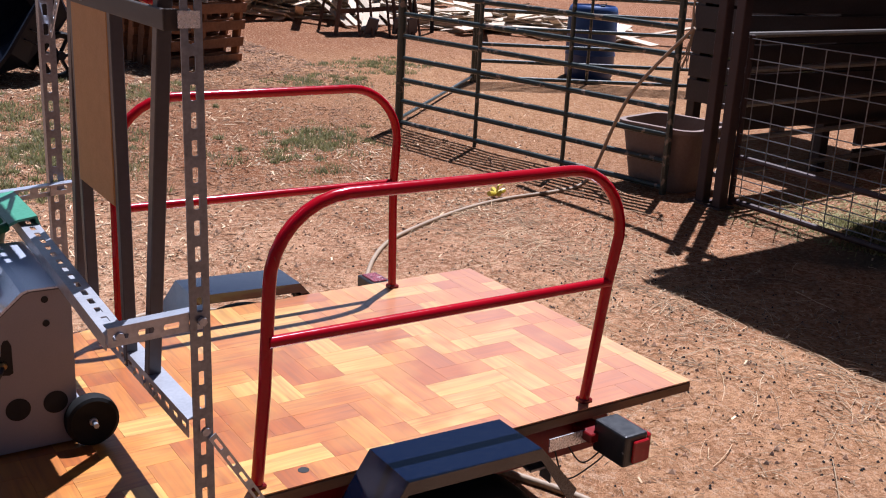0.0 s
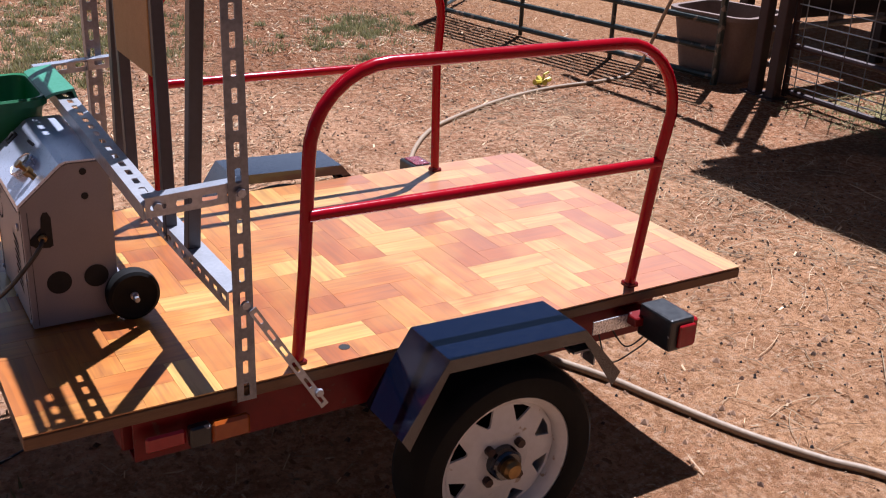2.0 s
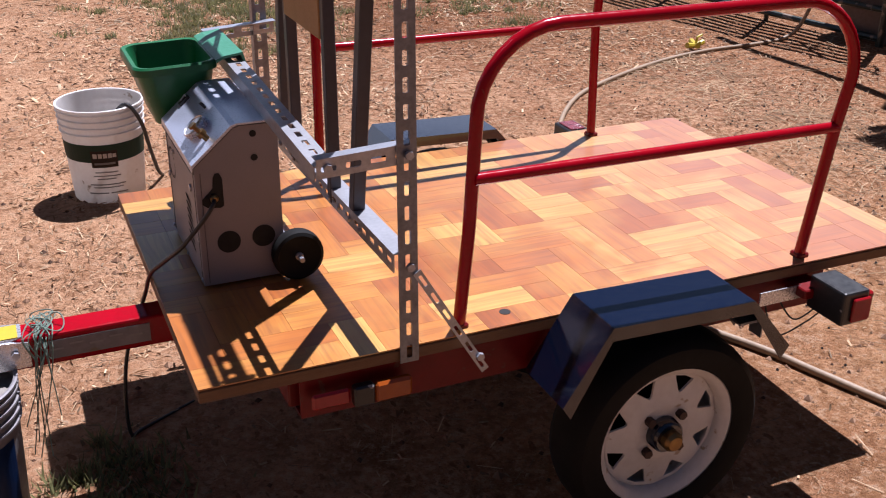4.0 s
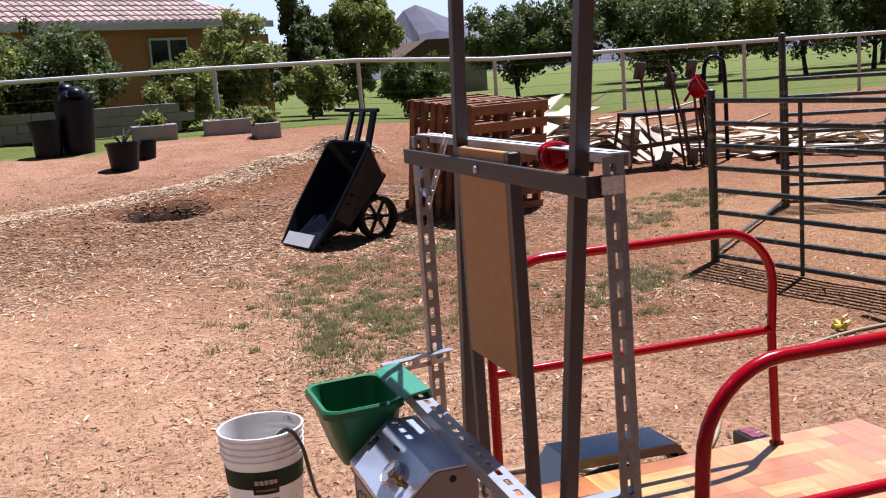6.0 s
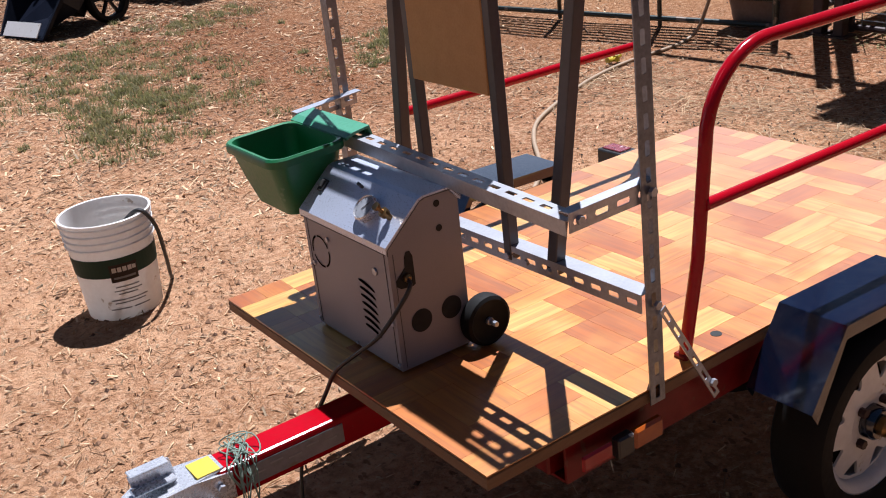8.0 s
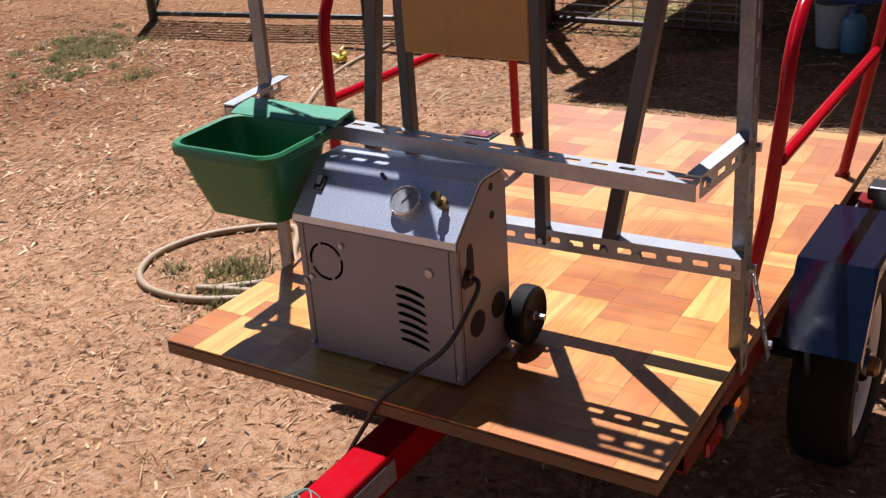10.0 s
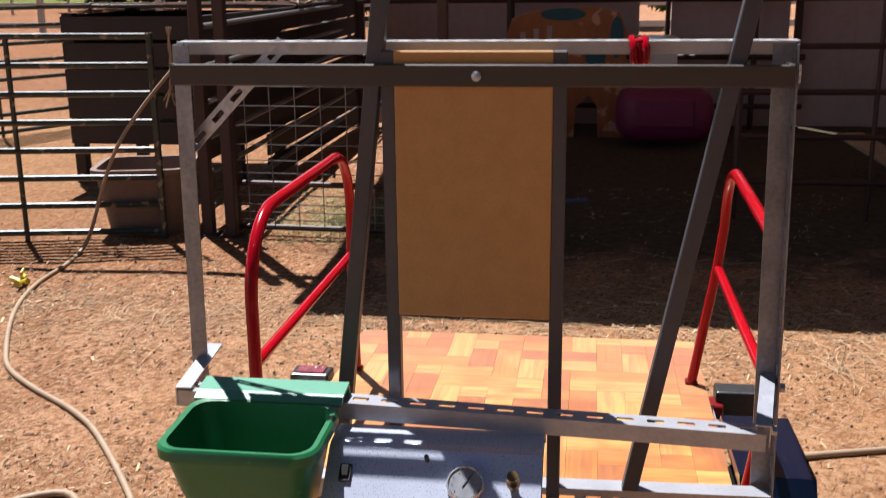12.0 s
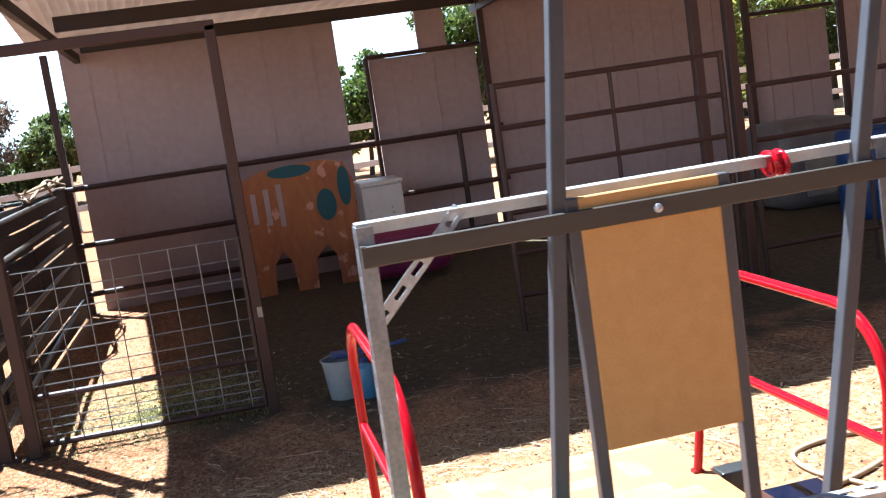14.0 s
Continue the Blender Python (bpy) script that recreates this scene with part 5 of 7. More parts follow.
gf = thing("pen_gateway", (4.75, 1.2, 0), "rust-brown pipe gateway over the pen gate", "gateway")
part("post", cube((4.75, 1.20, 1.13), (0.06, 0.06, 2.30), bevel=0.005), M["piperust"], gf)
part("header", cube((4.75, 2.10, 2.275), (0.06, 1.86, 0.06), bevel=0.005), M["piperust"], gf)
part("header_stub", cube((4.75, 3.6, 2.29), (0.05, 1.1, 0.05), bevel=0.005), M["piperust"], gf)
part("hinge_tag", cube((4.715, 1.19, 0.62), (0.006, 0.03, 0.06)), M["wire"], gf)

# wire-filled pen gate
wg = thing("wire_gate", (4.82, 1.25, 0), "pen gate of welded wire on a rust-brown pipe frame", "gate")
for a, b in (((4.80, 1.24, 0.02), (4.80, 1.24, 1.06)), ((4.86, 2.54, 0.02), (4.86, 2.54, 1.08))):
    part("frame_pipe", tube(bmesh.new(), [a, b], 0.019, 8), M["piperust"], wg, smooth=True)
for z in (0.05, 0.33):
    part("frame_pipe", tube(bmesh.new(), [(4.80, 1.24, z), (4.86, 2.54, z)], 0.019, 8), M["piperust"], wg, smooth=True)
for z in (0.10, 0.15, 0.20, 0.26, 0.40, 0.48, 0.58, 0.70, 0.82, 0.94, 1.06):
    part("wire", tube(bmesh.new(), [(4.79, 1.24, z), (4.85, 2.54, z)], 0.0036, 5), M["wire"], wg)
for k in range(8):
    t = (k + 0.5) / 8
    part("wire", tube(bmesh.new(), [(4.787 + 0.06 * t, 1.24 + 1.30 * t, 0.06), (4.787 + 0.06 * t, 1.24 + 1.30 * t, 1.06)], 0.0036, 5), M["wire"], wg)

# side fence of the pen, running back to the shelter wall
sf = thing("pen_side_fence", (4.9, 2.75, 0), "dark boarded pipe fence along the pen side", "fence")
for z in (0.18, 0.40, 0.62, 0.84, 1.06, 1.30):
    part("rail", tube(bmesh.new(), [(4.85, 2.70, z), (9.80, 2.86, z)], 0.019, 8), M["pipepale"], sf, "worn pale pipe rail", smooth=True)
for x0, x1, k in ((5.06, 7.40, 0), (7.42, 9.78, 1)):
    for z in (0.50, 0.69, 0.88, 1.07, 1.26):
        part("board", cube(((x0 + x1) / 2, 2.83, z + 0.006 * k), (x1 - x0, 0.022, 0.180 - 0.010 * ((round(z * 50) + k) % 2)), pose(0, 0, 0, 0, 0.4 - 0.7 * k, 0), bevel=0.003), M["beam"], sf)
for z in (0.12, 0.31):
    part("board", cube((8.1, 2.83, z), (3.3, 0.022, 0.165), bevel=0.003), M["beam"], sf)
rp = thing("rope_bundle", (8.2, 2.80, 1.36), "pale rope bundled over the fence top", "rope")
r = random.Random(3)
for k in range(5):
    pts = [(7.2 + 0.45 * j + r.uniform(-.1, .1), 2.80 + r.uniform(-0.06, 0.06), 1.37 + r.uniform(-0.03, 0.10)) for j in range(6)]
    part("strand", tube(bmesh.new(), smoothline(pts), 0.012, 6), M["hose"], rp)

# wooden feeder beyond the panel
fd = thing("hay_feeder", (6.9, 3.68, 0), "dark slatted wooden feeder with a boarded top", "feeder")
for k in range(5):
    for x in (6.3, 7.5):
        part("slat", cube((x, 3.68, 0.42 + 0.20 * k), (0.03, 1.39, 0.178), bevel=0.004), M["beam"], fd)
    for y in (3.0, 4.36):
        part("slat", cube((6.9, y, 0.42 + 0.20 * k), (1.17, 0.03, 0.185), bevel=0.004), M["beam"], fd)
for x in (6.34, 7.46):
    for y in (3.04, 4.32):
        part("leg", cube((x, y, 0.66), (0.09, 0.09, 1.34), bevel=0.005), M["beam"], fd)
part("top_sheet", cube((6.9, 3.68, 1.36), (1.5, 1.6, 0.02), pose(0, 0, 0, 0, 2, 0)), M["beam"], fd, "dark board top")
part("hay_fill", cube((6.9, 3.68, 0.66), (1.05, 1.24, 0.60), bevel=0.1, segments=2), M["hay"], fd)


hank = thing("twine_hank", (4.63, 2.84, 1.30), "frayed pale twine hanging from the corral panel", "twine")
r = random.Random(31)
for k in range(5):
    pts = [(4.640 + r.uniform(-0.012, 0.012), 2.83 + r.uniform(-0.015, 0.015), 1.31 - 0.115 * j) for j in range(4)]
    pts.append((4.630 + r.uniform(-0.03, 0.02), 2.85 + r.uniform(-0.06, 0.06), 0.86 + r.uniform(-0.05, 0.05)))
    part("strand", tube(bmesh.new(), smoothline(pts), 0.004, 5), M["hose"], hank)


def make_stock_tub():
    c = Vector((4.95, 3.18, ground_z(4.95, 3.18)))
    t = thing("stock_tub", c, "brown plastic stock tub behind the corral panel", "tub")
    d = Vector((0.22, -0.975, 0)).normalized()
    s = Vector((d.y, -d.x, 0))
    bm = bmesh.new()
    def loop(z, a, b, r, n=6):
        out = []
        for sx, sy, a0 in ((1, 1, 0), (-1, 1, 90), (-1, -1, 180), (1, -1, 270)):
            for k in range(n + 1):
                q = radians(a0 + 90 * k / n)
                u, v = sx * (a - r) + r * math.cos(q), sy * (b - r) + r * math.sin(q)
                out.append(bm.verts.new(c + d * u + s * v + UP * z))
        return out
    ls = [loop(0, 0.22, 0.20, 0.08), loop(0.40, 0.285, 0.26, 0.11), loop(0.405, 0.31, 0.285, 0.12), loop(0.435, 0.31, 0.285, 0.12), loop(0.435, 0.275, 0.25, 0.10), loop(0.06, 0.21, 0.19, 0.08)]
    for a, b in zip(ls, ls[1:]):
        for k in range(len(a)):
            j = (k + 1) % len(a)
            bm.faces.new((a[k], a[j], b[j], b[k]))
    bm.faces.new(ls[0][::-1])
    bm.faces.new(ls[-1])
    part("basin", bm, M["tubrubber"], t, smooth=True)
    for u in (-0.12, 0.12):
        part("rib", bar(bmesh.new(), c + d * u - s * 0.205 + UP * 0.02, c + d * u - s * 0.262 + UP * 0.39, 0.05, 0.02, 0.004), M["tubrubber"], t)


make_stock_tub()


def make_barrel(c, h, r, mat, label, name="plastic_barrel"):
    c = (c[0], c[1], ground_z(c[0], c[1]) - 0.005)
    b = thing(name, c, label, "barrel")
    part("drum", lathe(bmesh.new(), [(0, 0), (r * 0.92, 0), (r * 0.97, 0.02), (r, h * 0.10), (r, h * 0.30), (r * 1.03, h * 0.33), (r, h * 0.36), (r, h * 0.63), (r * 1.03, h * 0.66), (r, h * 0.69), (r, h * 0.93), (r * 0.95, h * 0.98), (r * 0.88, h), (r * 0.84, h - 0.02), (0, h - 0.02)], 32, Matrix.Translation(c)), mat, b, smooth=True)
    part("bung", lathe(bmesh.new(), [(0.03, h - 0.02), (0.03, h - 0.003), (0, h - 0.003)], 12, Matrix.Translation(Vector(c) + Vector((r * 0.5, 0, 0)))), M["cord"], b)
    return b


make_barrel((7.55, 7.05), 0.78, 0.27, M["blue"], "blue plastic barrel standing in the goat pen")
make_barrel((7.55, -4.75), 0.85, 0.29, M["blue"], "blue plastic barrel in the shelter's shade")


# ---- the open-fronted shelter ----
def wall_panel(y0, y1, z0, z1, x=10.0, n=None):
    """Ribbed sheet siding, its own seams proud."""
    w = thing("wall_panel", (x, (y0 + y1) / 2, z0), "tan ribbed sheet siding panel, shaded and dusty", "wall panel", "shelter siding", "structure")
    n = max(1, round(abs(y1 - y0) / 0.26))
    p = (y1 - y0) / n
    part("sheet", cube((x + 0.015, (y0 + y1) / 2, (z0 + z1) / 2), (0.03, abs(y1 - y0), z1 - z0)), M["siding"], w)
    for k in range(1, n):
        part("seam", cube((x - 0.003, y0 + p * k, (z0 + z1) / 2), (0.006, 0.012, z1 - z0)), M["siding"], w)
    return w


for y0, y1, z0, z1 in ((2.67, -0.15, -0.02, 2.74), (-0.48, -1.68, -0.02, 2.21), (-1.05, -1.37, 2.24, 2.76), (-1.80, -4.80, -0.02, 2.72), (-4.97, -6.0, -0.02, 2.10), (-6.16, -9.4, -0.02, 2.72)):
    wall_panel(y0, y1, z0, z1)
for y0, y1, z1 in ((-0.44, -1.74, 2.235), (-4.93, -6.06, 2.14)):
    f = thing("panel_frame", (9.94, y0, 0), "dark pipe frame round a lower siding panel", "frame", "panel frames")
    part("post", tube(bmesh.new(), [(9.94, y0, 0), (9.94, y0, z1)], 0.025, 8), M["piperust"], f, smooth=True)
    part("header", tube(bmesh.new(), [(9.94, y0, z1), (9.94, y1, z1)], 0.025, 8), M["piperust"], f, smooth=True)

bf = thing("back_rail_fence", (9.7, 0.5, 0), "rust-brown pipe rails along the shelter's back wall", "fence")
for z in (0.24, 0.74, 1.32):
    part("rail", tube(bmesh.new(), [(9.7, 2.82, z), (9.7, -1.80, z)], 0.028, 8), M["piperust"], bf, smooth=True)
for y in (2.82, 1.18, -1.30):
    part("post", tube(bmesh.new(), [(9.7, y, 0), (9.7, y, 1.34)], 0.04 if y == 1.18 else 0.03, 8), M["piperust"], bf, smooth=True)
corral_panel("pipe_fence", (5.60, -0.62, 0), (5.60, -2.32, 0), (0.25, 0.55, 0.84, 1.13, 1.43, 1.72), 0.02, 3, "piperust", "rust-brown pipe panel inside the shelter", group="shelter panels")
corral_panel("pipe_fence", (5.66, -2.55, 0), (5.66, -5.35, 0), (0.25, 0.65, 1.05, 1.45), 0.02, 4, "piperust", "rust-brown pipe panel inside the shelter", group="shelter panels")


def make_roof():
    rf = thing("shelter_roof", (7.2, -3.3, 2.9), "low-pitched corrugated metal shelter roof on steel purlins", "roof", kind="structure")
    bm = bmesh.new()
    y0, y1, x0, x1 = 2.49, -9.6, 4.36, 10.35
    n = 160
    rows = []
    for x in (x0, x1):
        rows.append([bm.verts.new((x, y0 + 0.083 * (x - x0) + (y1 - y0) * k / n, ROOF_Z(x) + 0.012 * (k % 2))) for k in range(n + 1)])
    for k in range(n):
        bm.faces.new((rows[0][k], rows[0][k + 1], rows[1][k + 1], rows[1][k]))
    bmesh.ops.solidify(bm, geom=bm.faces[:], thickness=0.006)
    part("roof_sheet", bm, M["roofmetal"], rf, "corrugated brown metal sheet")
    for x in (4.5, 6.4, 8.2, 9.9):
        part("purlin", cube((x, (y0 + y1) / 2, ROOF_Z(x) - 0.085), (0.06, y0 - y1 - 0.1, 0.13), bevel=0.004), M["beam"], rf)
    for y in (2.5, -1.74, -5.4, -9.5):
        part("rafter", cube((7.3, y, ROOF_Z(7.3) - 0.19), (5.7, 0.06, 0.09), pose(0, 0, 0, 0, 1.7, 0), bevel=0.004), M["beam"], rf)


make_roof()

# painted plywood cut-out, box and odds and ends in the shade
pw = thing("painted_play_panel", (9.0, 0.6, 0), "orange plywood play panel with teal cut-outs", "play panel")
prism_m = Matrix.Translation((9.05, 0.0, 0)) @ Matrix(((0, 0, 1, 0), (1, 0, 0, 0), (0, 1, 0, 0), (0, 0, 0, 1)))
outline = [(1.18, 0.0), (1.20, 0.9), (1.12, 1.16), (0.9, 1.24), (0.3, 1.27), (0.08, 1.22), (0.0, 1.02), (0.02, 0.0), (0.26, 0.0), (0.27, 0.30), (0.36, 0.42), (0.48, 0.30), (0.50, 0.0), (0.70, 0.0), (0.72, 0.30), (0.80, 0.42), (0.90, 0.30), (0.92, 0.0)]
part("sheet", prism(bmesh.new(), outline, 0.02, prism_m), M["orange"], pw)
for cy, cz, ry, rz in ((0.30, 0.82, 0.10, 0.16), (0.10, 0.98, 0.065, 0.20), (0.62, 1.20, 0.22, 0.06)):
    bm = bmesh.new()
    prism(bm, [(cy + ry * math.cos(a), cz + rz * math.sin(a)) for a in [math.tau * k / 20 for k in range(20)]], 0.004, Matrix.Translation((-0.006, 0, 0)) @ prism_m)
    part("painted_shape", bm, M["teal"], pw, "teal painted shape")
for k in range(3):
    part("painted_stripe", cube((9.047, 0.75 + 0.13 * k, 0.88), (0.004, 0.05, 0.42 - 0.06 * k)), M["siding"], pw, "pale pink painted stripe")
wb = thing("white_box", (9.3, -0.27, 0), "white chest standing by the back wall", "chest")
part("body", cube((9.35, -0.28, 0.46), (0.5, 0.42, 0.92), bevel=0.01), M["white"], wb)
part("lid", cube((9.35, -0.28, 0.945), (0.53, 0.45, 0.05), bevel=0.01), M["white"], wb)
ps = thing("play_saucer", (8.6, -0.35, 0), "magenta plastic slide lying in the shade", "toy slide")
bm = bmesh.new()
box(bm, (8.6, -0.35, 0.30), (0.5, 0.9, 0.5), bevel=0.18, segments=4)
part("shell", bm, M["pink"], ps, smooth=True)
bm = cube((8.33, -0.35, 0.34), (0.02, 0.5, 0.25), bevel=0.005)
part("step", bm, M["pink"], ps)
pb = thing("water_pail", (4.80, 0.77, 0), "dirty white plastic pail in the shelter's shade", "pail")
pc = (4.80, 0.77, ground_z(4.80, 0.77) - 0.003)
part("pail_body", bucket_shell(bmesh.new(), pc, 0.245, 0.090, 0.112, False), M["paleblue"], pb, smooth=True)
part("handle", tube(bmesh.new(), [(4.80, 0.77 + 0.115 * math.cos(a), pc[2] + 0.235 + 0.035 * math.sin(a)) for a in [math.pi * k / 12 for k in range(13)]], 0.005, 6), M["wire"], pb)
jg = thing("water_jug", (4.70, 0.645, 0), "sky blue plastic jug standing against a white pail", "jug")
jc = Vector((4.70, 0.645, ground_z(4.70, 0.645) - 0.003))
part("jug_body", lathe(bmesh.new(), [(0, 0), (0.056, 0.0), (0.063, 0.02), (0.064, 0.155), (0.056, 0.19), (0.030, 0.21), (0.028, 0.228), (0.0, 0.23)], 24, Matrix.Translation(jc)), M["skyblue"], jg, smooth=True)
part("jug_cap", lathe(bmesh.new(), [(0.031, 0.216), (0.031, 0.242), (0.0, 0.244)], 16, Matrix.Translation(jc)), M["blue"], jg)
ld = thing("blue_scoop", (4.80, 0.62, pc[2] + 0.245), "dark blue plastic feed scoop laid across the pail", "scoop")
part("scoop_tray", cube((4.80, 0.70, pc[2] + 0.260), (0.11, 0.24, 0.03), pose(0, 0, 0, 4, 0, 8), bevel=0.010, segments=2), M["blue"], ld)
part("scoop_handle", bar(bmesh.new(), (4.81, 0.58, pc[2] + 0.255), (4.86, 0.34, pc[2] + 0.262), 0.030, 0.022, 0.006), M["blue"], ld)
pk = thing("leaning_plank", (6.1, -2.0, 0), "pale plank lying on the shelter floor", "plank")
part("plank_body", bar(bmesh.new(), (7.4, -1.75, 0.30), (5.6, -2.25, 0.03), 0.22, 0.03, 0.003), M["lumber"], pk)
cr = thing("pet_crate", (8.8, -4.9, 0), "grey plastic animal crate with rounded top", "crate")
part("shell", cube((8.9, -4.85, 0.46), (0.9, 0.95, 0.92), bevel=0.14, segments=3), M["crate"], cr, smooth=True)
part("door", cube((8.43, -4.85, 0.40), (0.02, 0.5, 0.55), bevel=0.02), M["wire"], cr)


# ---- poly yard cart standing on its nose ----
def make_cart():
    ct = thing("yard_cart", (1.75, 8.1, 0), "black poly dump cart tipped up on its nose", "cart")
    gz = ground_z(1.5, 8.1)
    fwd = Vector((-0.56, -0.16, -0.83)).normalized()          # towards the nose
    side = Vector((0.30, -0.95, 0.0)).normalized()
    side = (side - fwd * side.dot(fwd)).normalized()
    out = fwd.cross(side)
    if out.x > 0:
        out = -out
    nose = Vector((1.32, 8.02, gz + 0.03))
    P = lambda f, s, o: nose - fwd * f + side * s + out * o     # o positive: open side of the tray
    bm = bmesh.new()
    rim = [(0.0, 0.30), (0.0, -0.30), (0.35, -0.36), (1.05, -0.36), (1.10, -0.30), (1.10, 0.30), (1.05, 0.36), (0.35, 0.36)]
    deep = [(0.10, 0.24), (0.10, -0.24), (0.35, -0.28), (0.92, -0.28), (0.96, -0.24), (0.96, 0.24), (0.92, 0.28), (0.35, 0.28)]
    dd = [0.06, 0.06, 0.24, 0.34, 0.34, 0.34, 0.34, 0.24]
    ro = [bm.verts.new(P(f, s, 0.0)) for f, s in rim]
    rl = [bm.verts.new(P(f * 1.0 + (0.02 if f > 0.5 else -0.02), s * 1.07, 0.0)) for f, s in rim]
    rl2 = [bm.verts.new(P(f * 1.0 + (0.02 if f > 0.5 else -0.02), s * 1.07, -0.03)) for f, s in rim]
    fl = [bm.verts.new(P(f, s, -d)) for (f, s), d in zip(deep, dd)]
    bo = [bm.verts.new(P(f, s * 1.05, -d - 0.012)) for (f, s), d in zip(deep, dd)]
    for i in range(8):
        j = (i + 1) % 8
        bm.faces.new((ro[i], ro[j], fl[j], fl[i]))
        bm.faces.new((ro[i], ro[j], rl[j], rl[i]))
        bm.faces.new((rl[i], rl[j], rl2[j], rl2[i]))
        bm.faces.new((rl2[i], rl2[j], bo[j], bo[i]))
    bm.faces.new(fl)
    bm.faces.new(bo[::-1])
    tray = part("tray", bm, M["poly"], ct, "scuffed black poly tray")
    # white plate added as the sun's glare on the glossy nose lip
    part("nose_wear", cube(P(0.055, 0.0, 0.012), (0.13, 0.50, 0.008), axes((0, 0, 0), fwd, side).to_3x3().to_4x4()), M["whitepaint"], tray, "pale plate imitating sun glare on the nose edge")
    for k in range(2):
        part("side_rib", bar(bmesh.new(), P(0.50 + 0.1 * k, 0.372, -0.08), P(0.54 + 0.1 * k, 0.335, -0.22), 0.03, 0.012), M["poly"], tray)
    for s in (-0.22, 0.0, 0.22):
        part("handle_spoke", bar(bmesh.new(), P(1.04, s, -0.12), P(1.44, s * 0.9, 0.00), 0.085, 0.03, 0.008), M["poly"], ct)
    part("handle_bar", tube(bmesh.new(), smoothline([P(1.40, -0.36, 0.10), P(1.45, -0.26, 0.0), P(1.45, 0.26, 0.0)]), 0.02, 10), M["poly"], ct, smooth=True)
    part("chassis", bar(bmesh.new(), P(0.35, 0.0, -0.36), P(1.0, 0.0, -0.40), 0.34, 0.10, 0.01), M["poly"], ct)
    for s in (0.40, -0.40):
        c = Vector((1.99, 8.40, gz + 0.215)) + side * s
        wm = axes(c, (Vector((0, 0, 1)).cross(side)), (0, 0, 1))
        w = part("wheel", lathe(bmesh.new(), [(0.162, -0.045), (0.20, -0.05), (0.214, -0.03), (0.218, 0.0), (0.214, 0.03), (0.20, 0.05), (0.162, 0.045), (0.157, 0.0), (0.162, -0.045)], 36, wm), M["rubber"], ct, "black spoked wheel", smooth=True)
        for k in range(6):
            a = math.tau * k / 6
            part("spoke", bar(bmesh.new(), wm @ Vector((0.03 * math.cos(a), 0.03 * math.sin(a), 0)), wm @ Vector((0.168 * math.cos(a), 0.168 * math.sin(a), 0)), 0.034, 0.025, 0.004), M["poly"], w)
        part("hub", lathe(bmesh.new(), [(0, -0.05), (0.04, -0.05), (0.04, 0.05), (0, 0.05)], 14, wm), M["poly"], w)
    part("axle", tube(bmesh.new(), [Vector((1.99, 8.40, gz + 0.215)) + side * 0.42, Vector((1.99, 8.40, gz + 0.215)) - side * 0.42], 0.015, 8), M["zinc"], ct)


make_cart()


# ---- leaning row of wooden pallets ----
def make_pallet():
    p = thing("wooden_pallet", (0, 0, 0), "weathered brown wooden pallet stood on edge in a row", "pallet", "row of pallets")
    for k in range(3):
        part("stringer", cube((0.04 + 0.50 * k, 0, 0.60), (0.045, 0.09, 1.20), bevel=0.003), M["palletwood"], p)
    for k in range(7):
        z = 0.06 + 0.18 * k
        part("deck_slat", cube((0.54, -0.055, z), (1.10, 0.018, 0.10), bevel=0.002), M["palletwood"], p)
    for k in range(3):
        part("deck_slat", cube((0.54, 0.055, 0.06 + 0.54 * k), (1.10, 0.018, 0.10), bevel=0.002), M["palletwood"], p)
    return p


pal = make_pallet()
for k in range(7):
    x, y = 3.15 - 0.057 * k, 8.46 + 0.136 * k
    m = pose(x, y, ground_z(x, y) - 0.012, 8 + (k * 5) % 3, 0, 22 + (k * 7) % 4)
    if k == 0:
        pal.matrix_basis = m
    else:
        copy_thing(pal, m)


# ---- scrap lumber heap and tools ----
def make_lumber():
    r = random.Random(12)
    heap = thing("lumber_heap", (8.2, 12.8, 0.3), "sprawling heap of pale scrap boards", "lumber heap")
    for k in range(120):
        t = r.random()
        x, y = 6.4 + 4.5 * t + r.gauss(0, 0.35), 13.5 - 2.9 * t + r.gauss(0, 0.6)
        z = ground_z(x, y) + 0.03 + abs(r.gauss(0, 0.16)) * (1.3 - t)
        ln, w = r.uniform(0.8, 2.3), r.uniform(0.10, 0.24)
        part("board", cube((x, y, z), (ln, w, 0.022), pose(0, 0, 0, r.uniform(-12, 12), r.uniform(-14, 14), r.choice((-30, -30, -20, 60, 20)) + r.uniform(-22, 22))), M["lumber"], heap)
    for k in range(26):
        x, y = 5.7 + 1.0 * r.random(), 13.0 + r.uniform(-0.5, 0.5)
        z = ground_z(x, y) + 0.05 + 0.62 * r.random() ** 1.5
        part("board", cube((x, y, z), (r.uniform(0.8, 1.7), r.uniform(0.14, 0.32), 0.024), pose(0, 0, 0, r.uniform(-22, 22), r.uniform(-28, 10), r.uniform(-70, 60))), M["lumber"], heap)
    for k in range(10):
        x, y = 6.9 + 0.11 * k, 12.0 + 0.02 * k
        part("board", bar(bmesh.new(), (x + r.uniform(-.1, .1), y - 0.5, ground_z(x, y)), (x + r.uniform(-.1, .1), y + 0.5, ground_z(x, y) + r.uniform(0.3, 0.6)), 0.10, 0.02), M["lumber"], heap)


make_lumber()


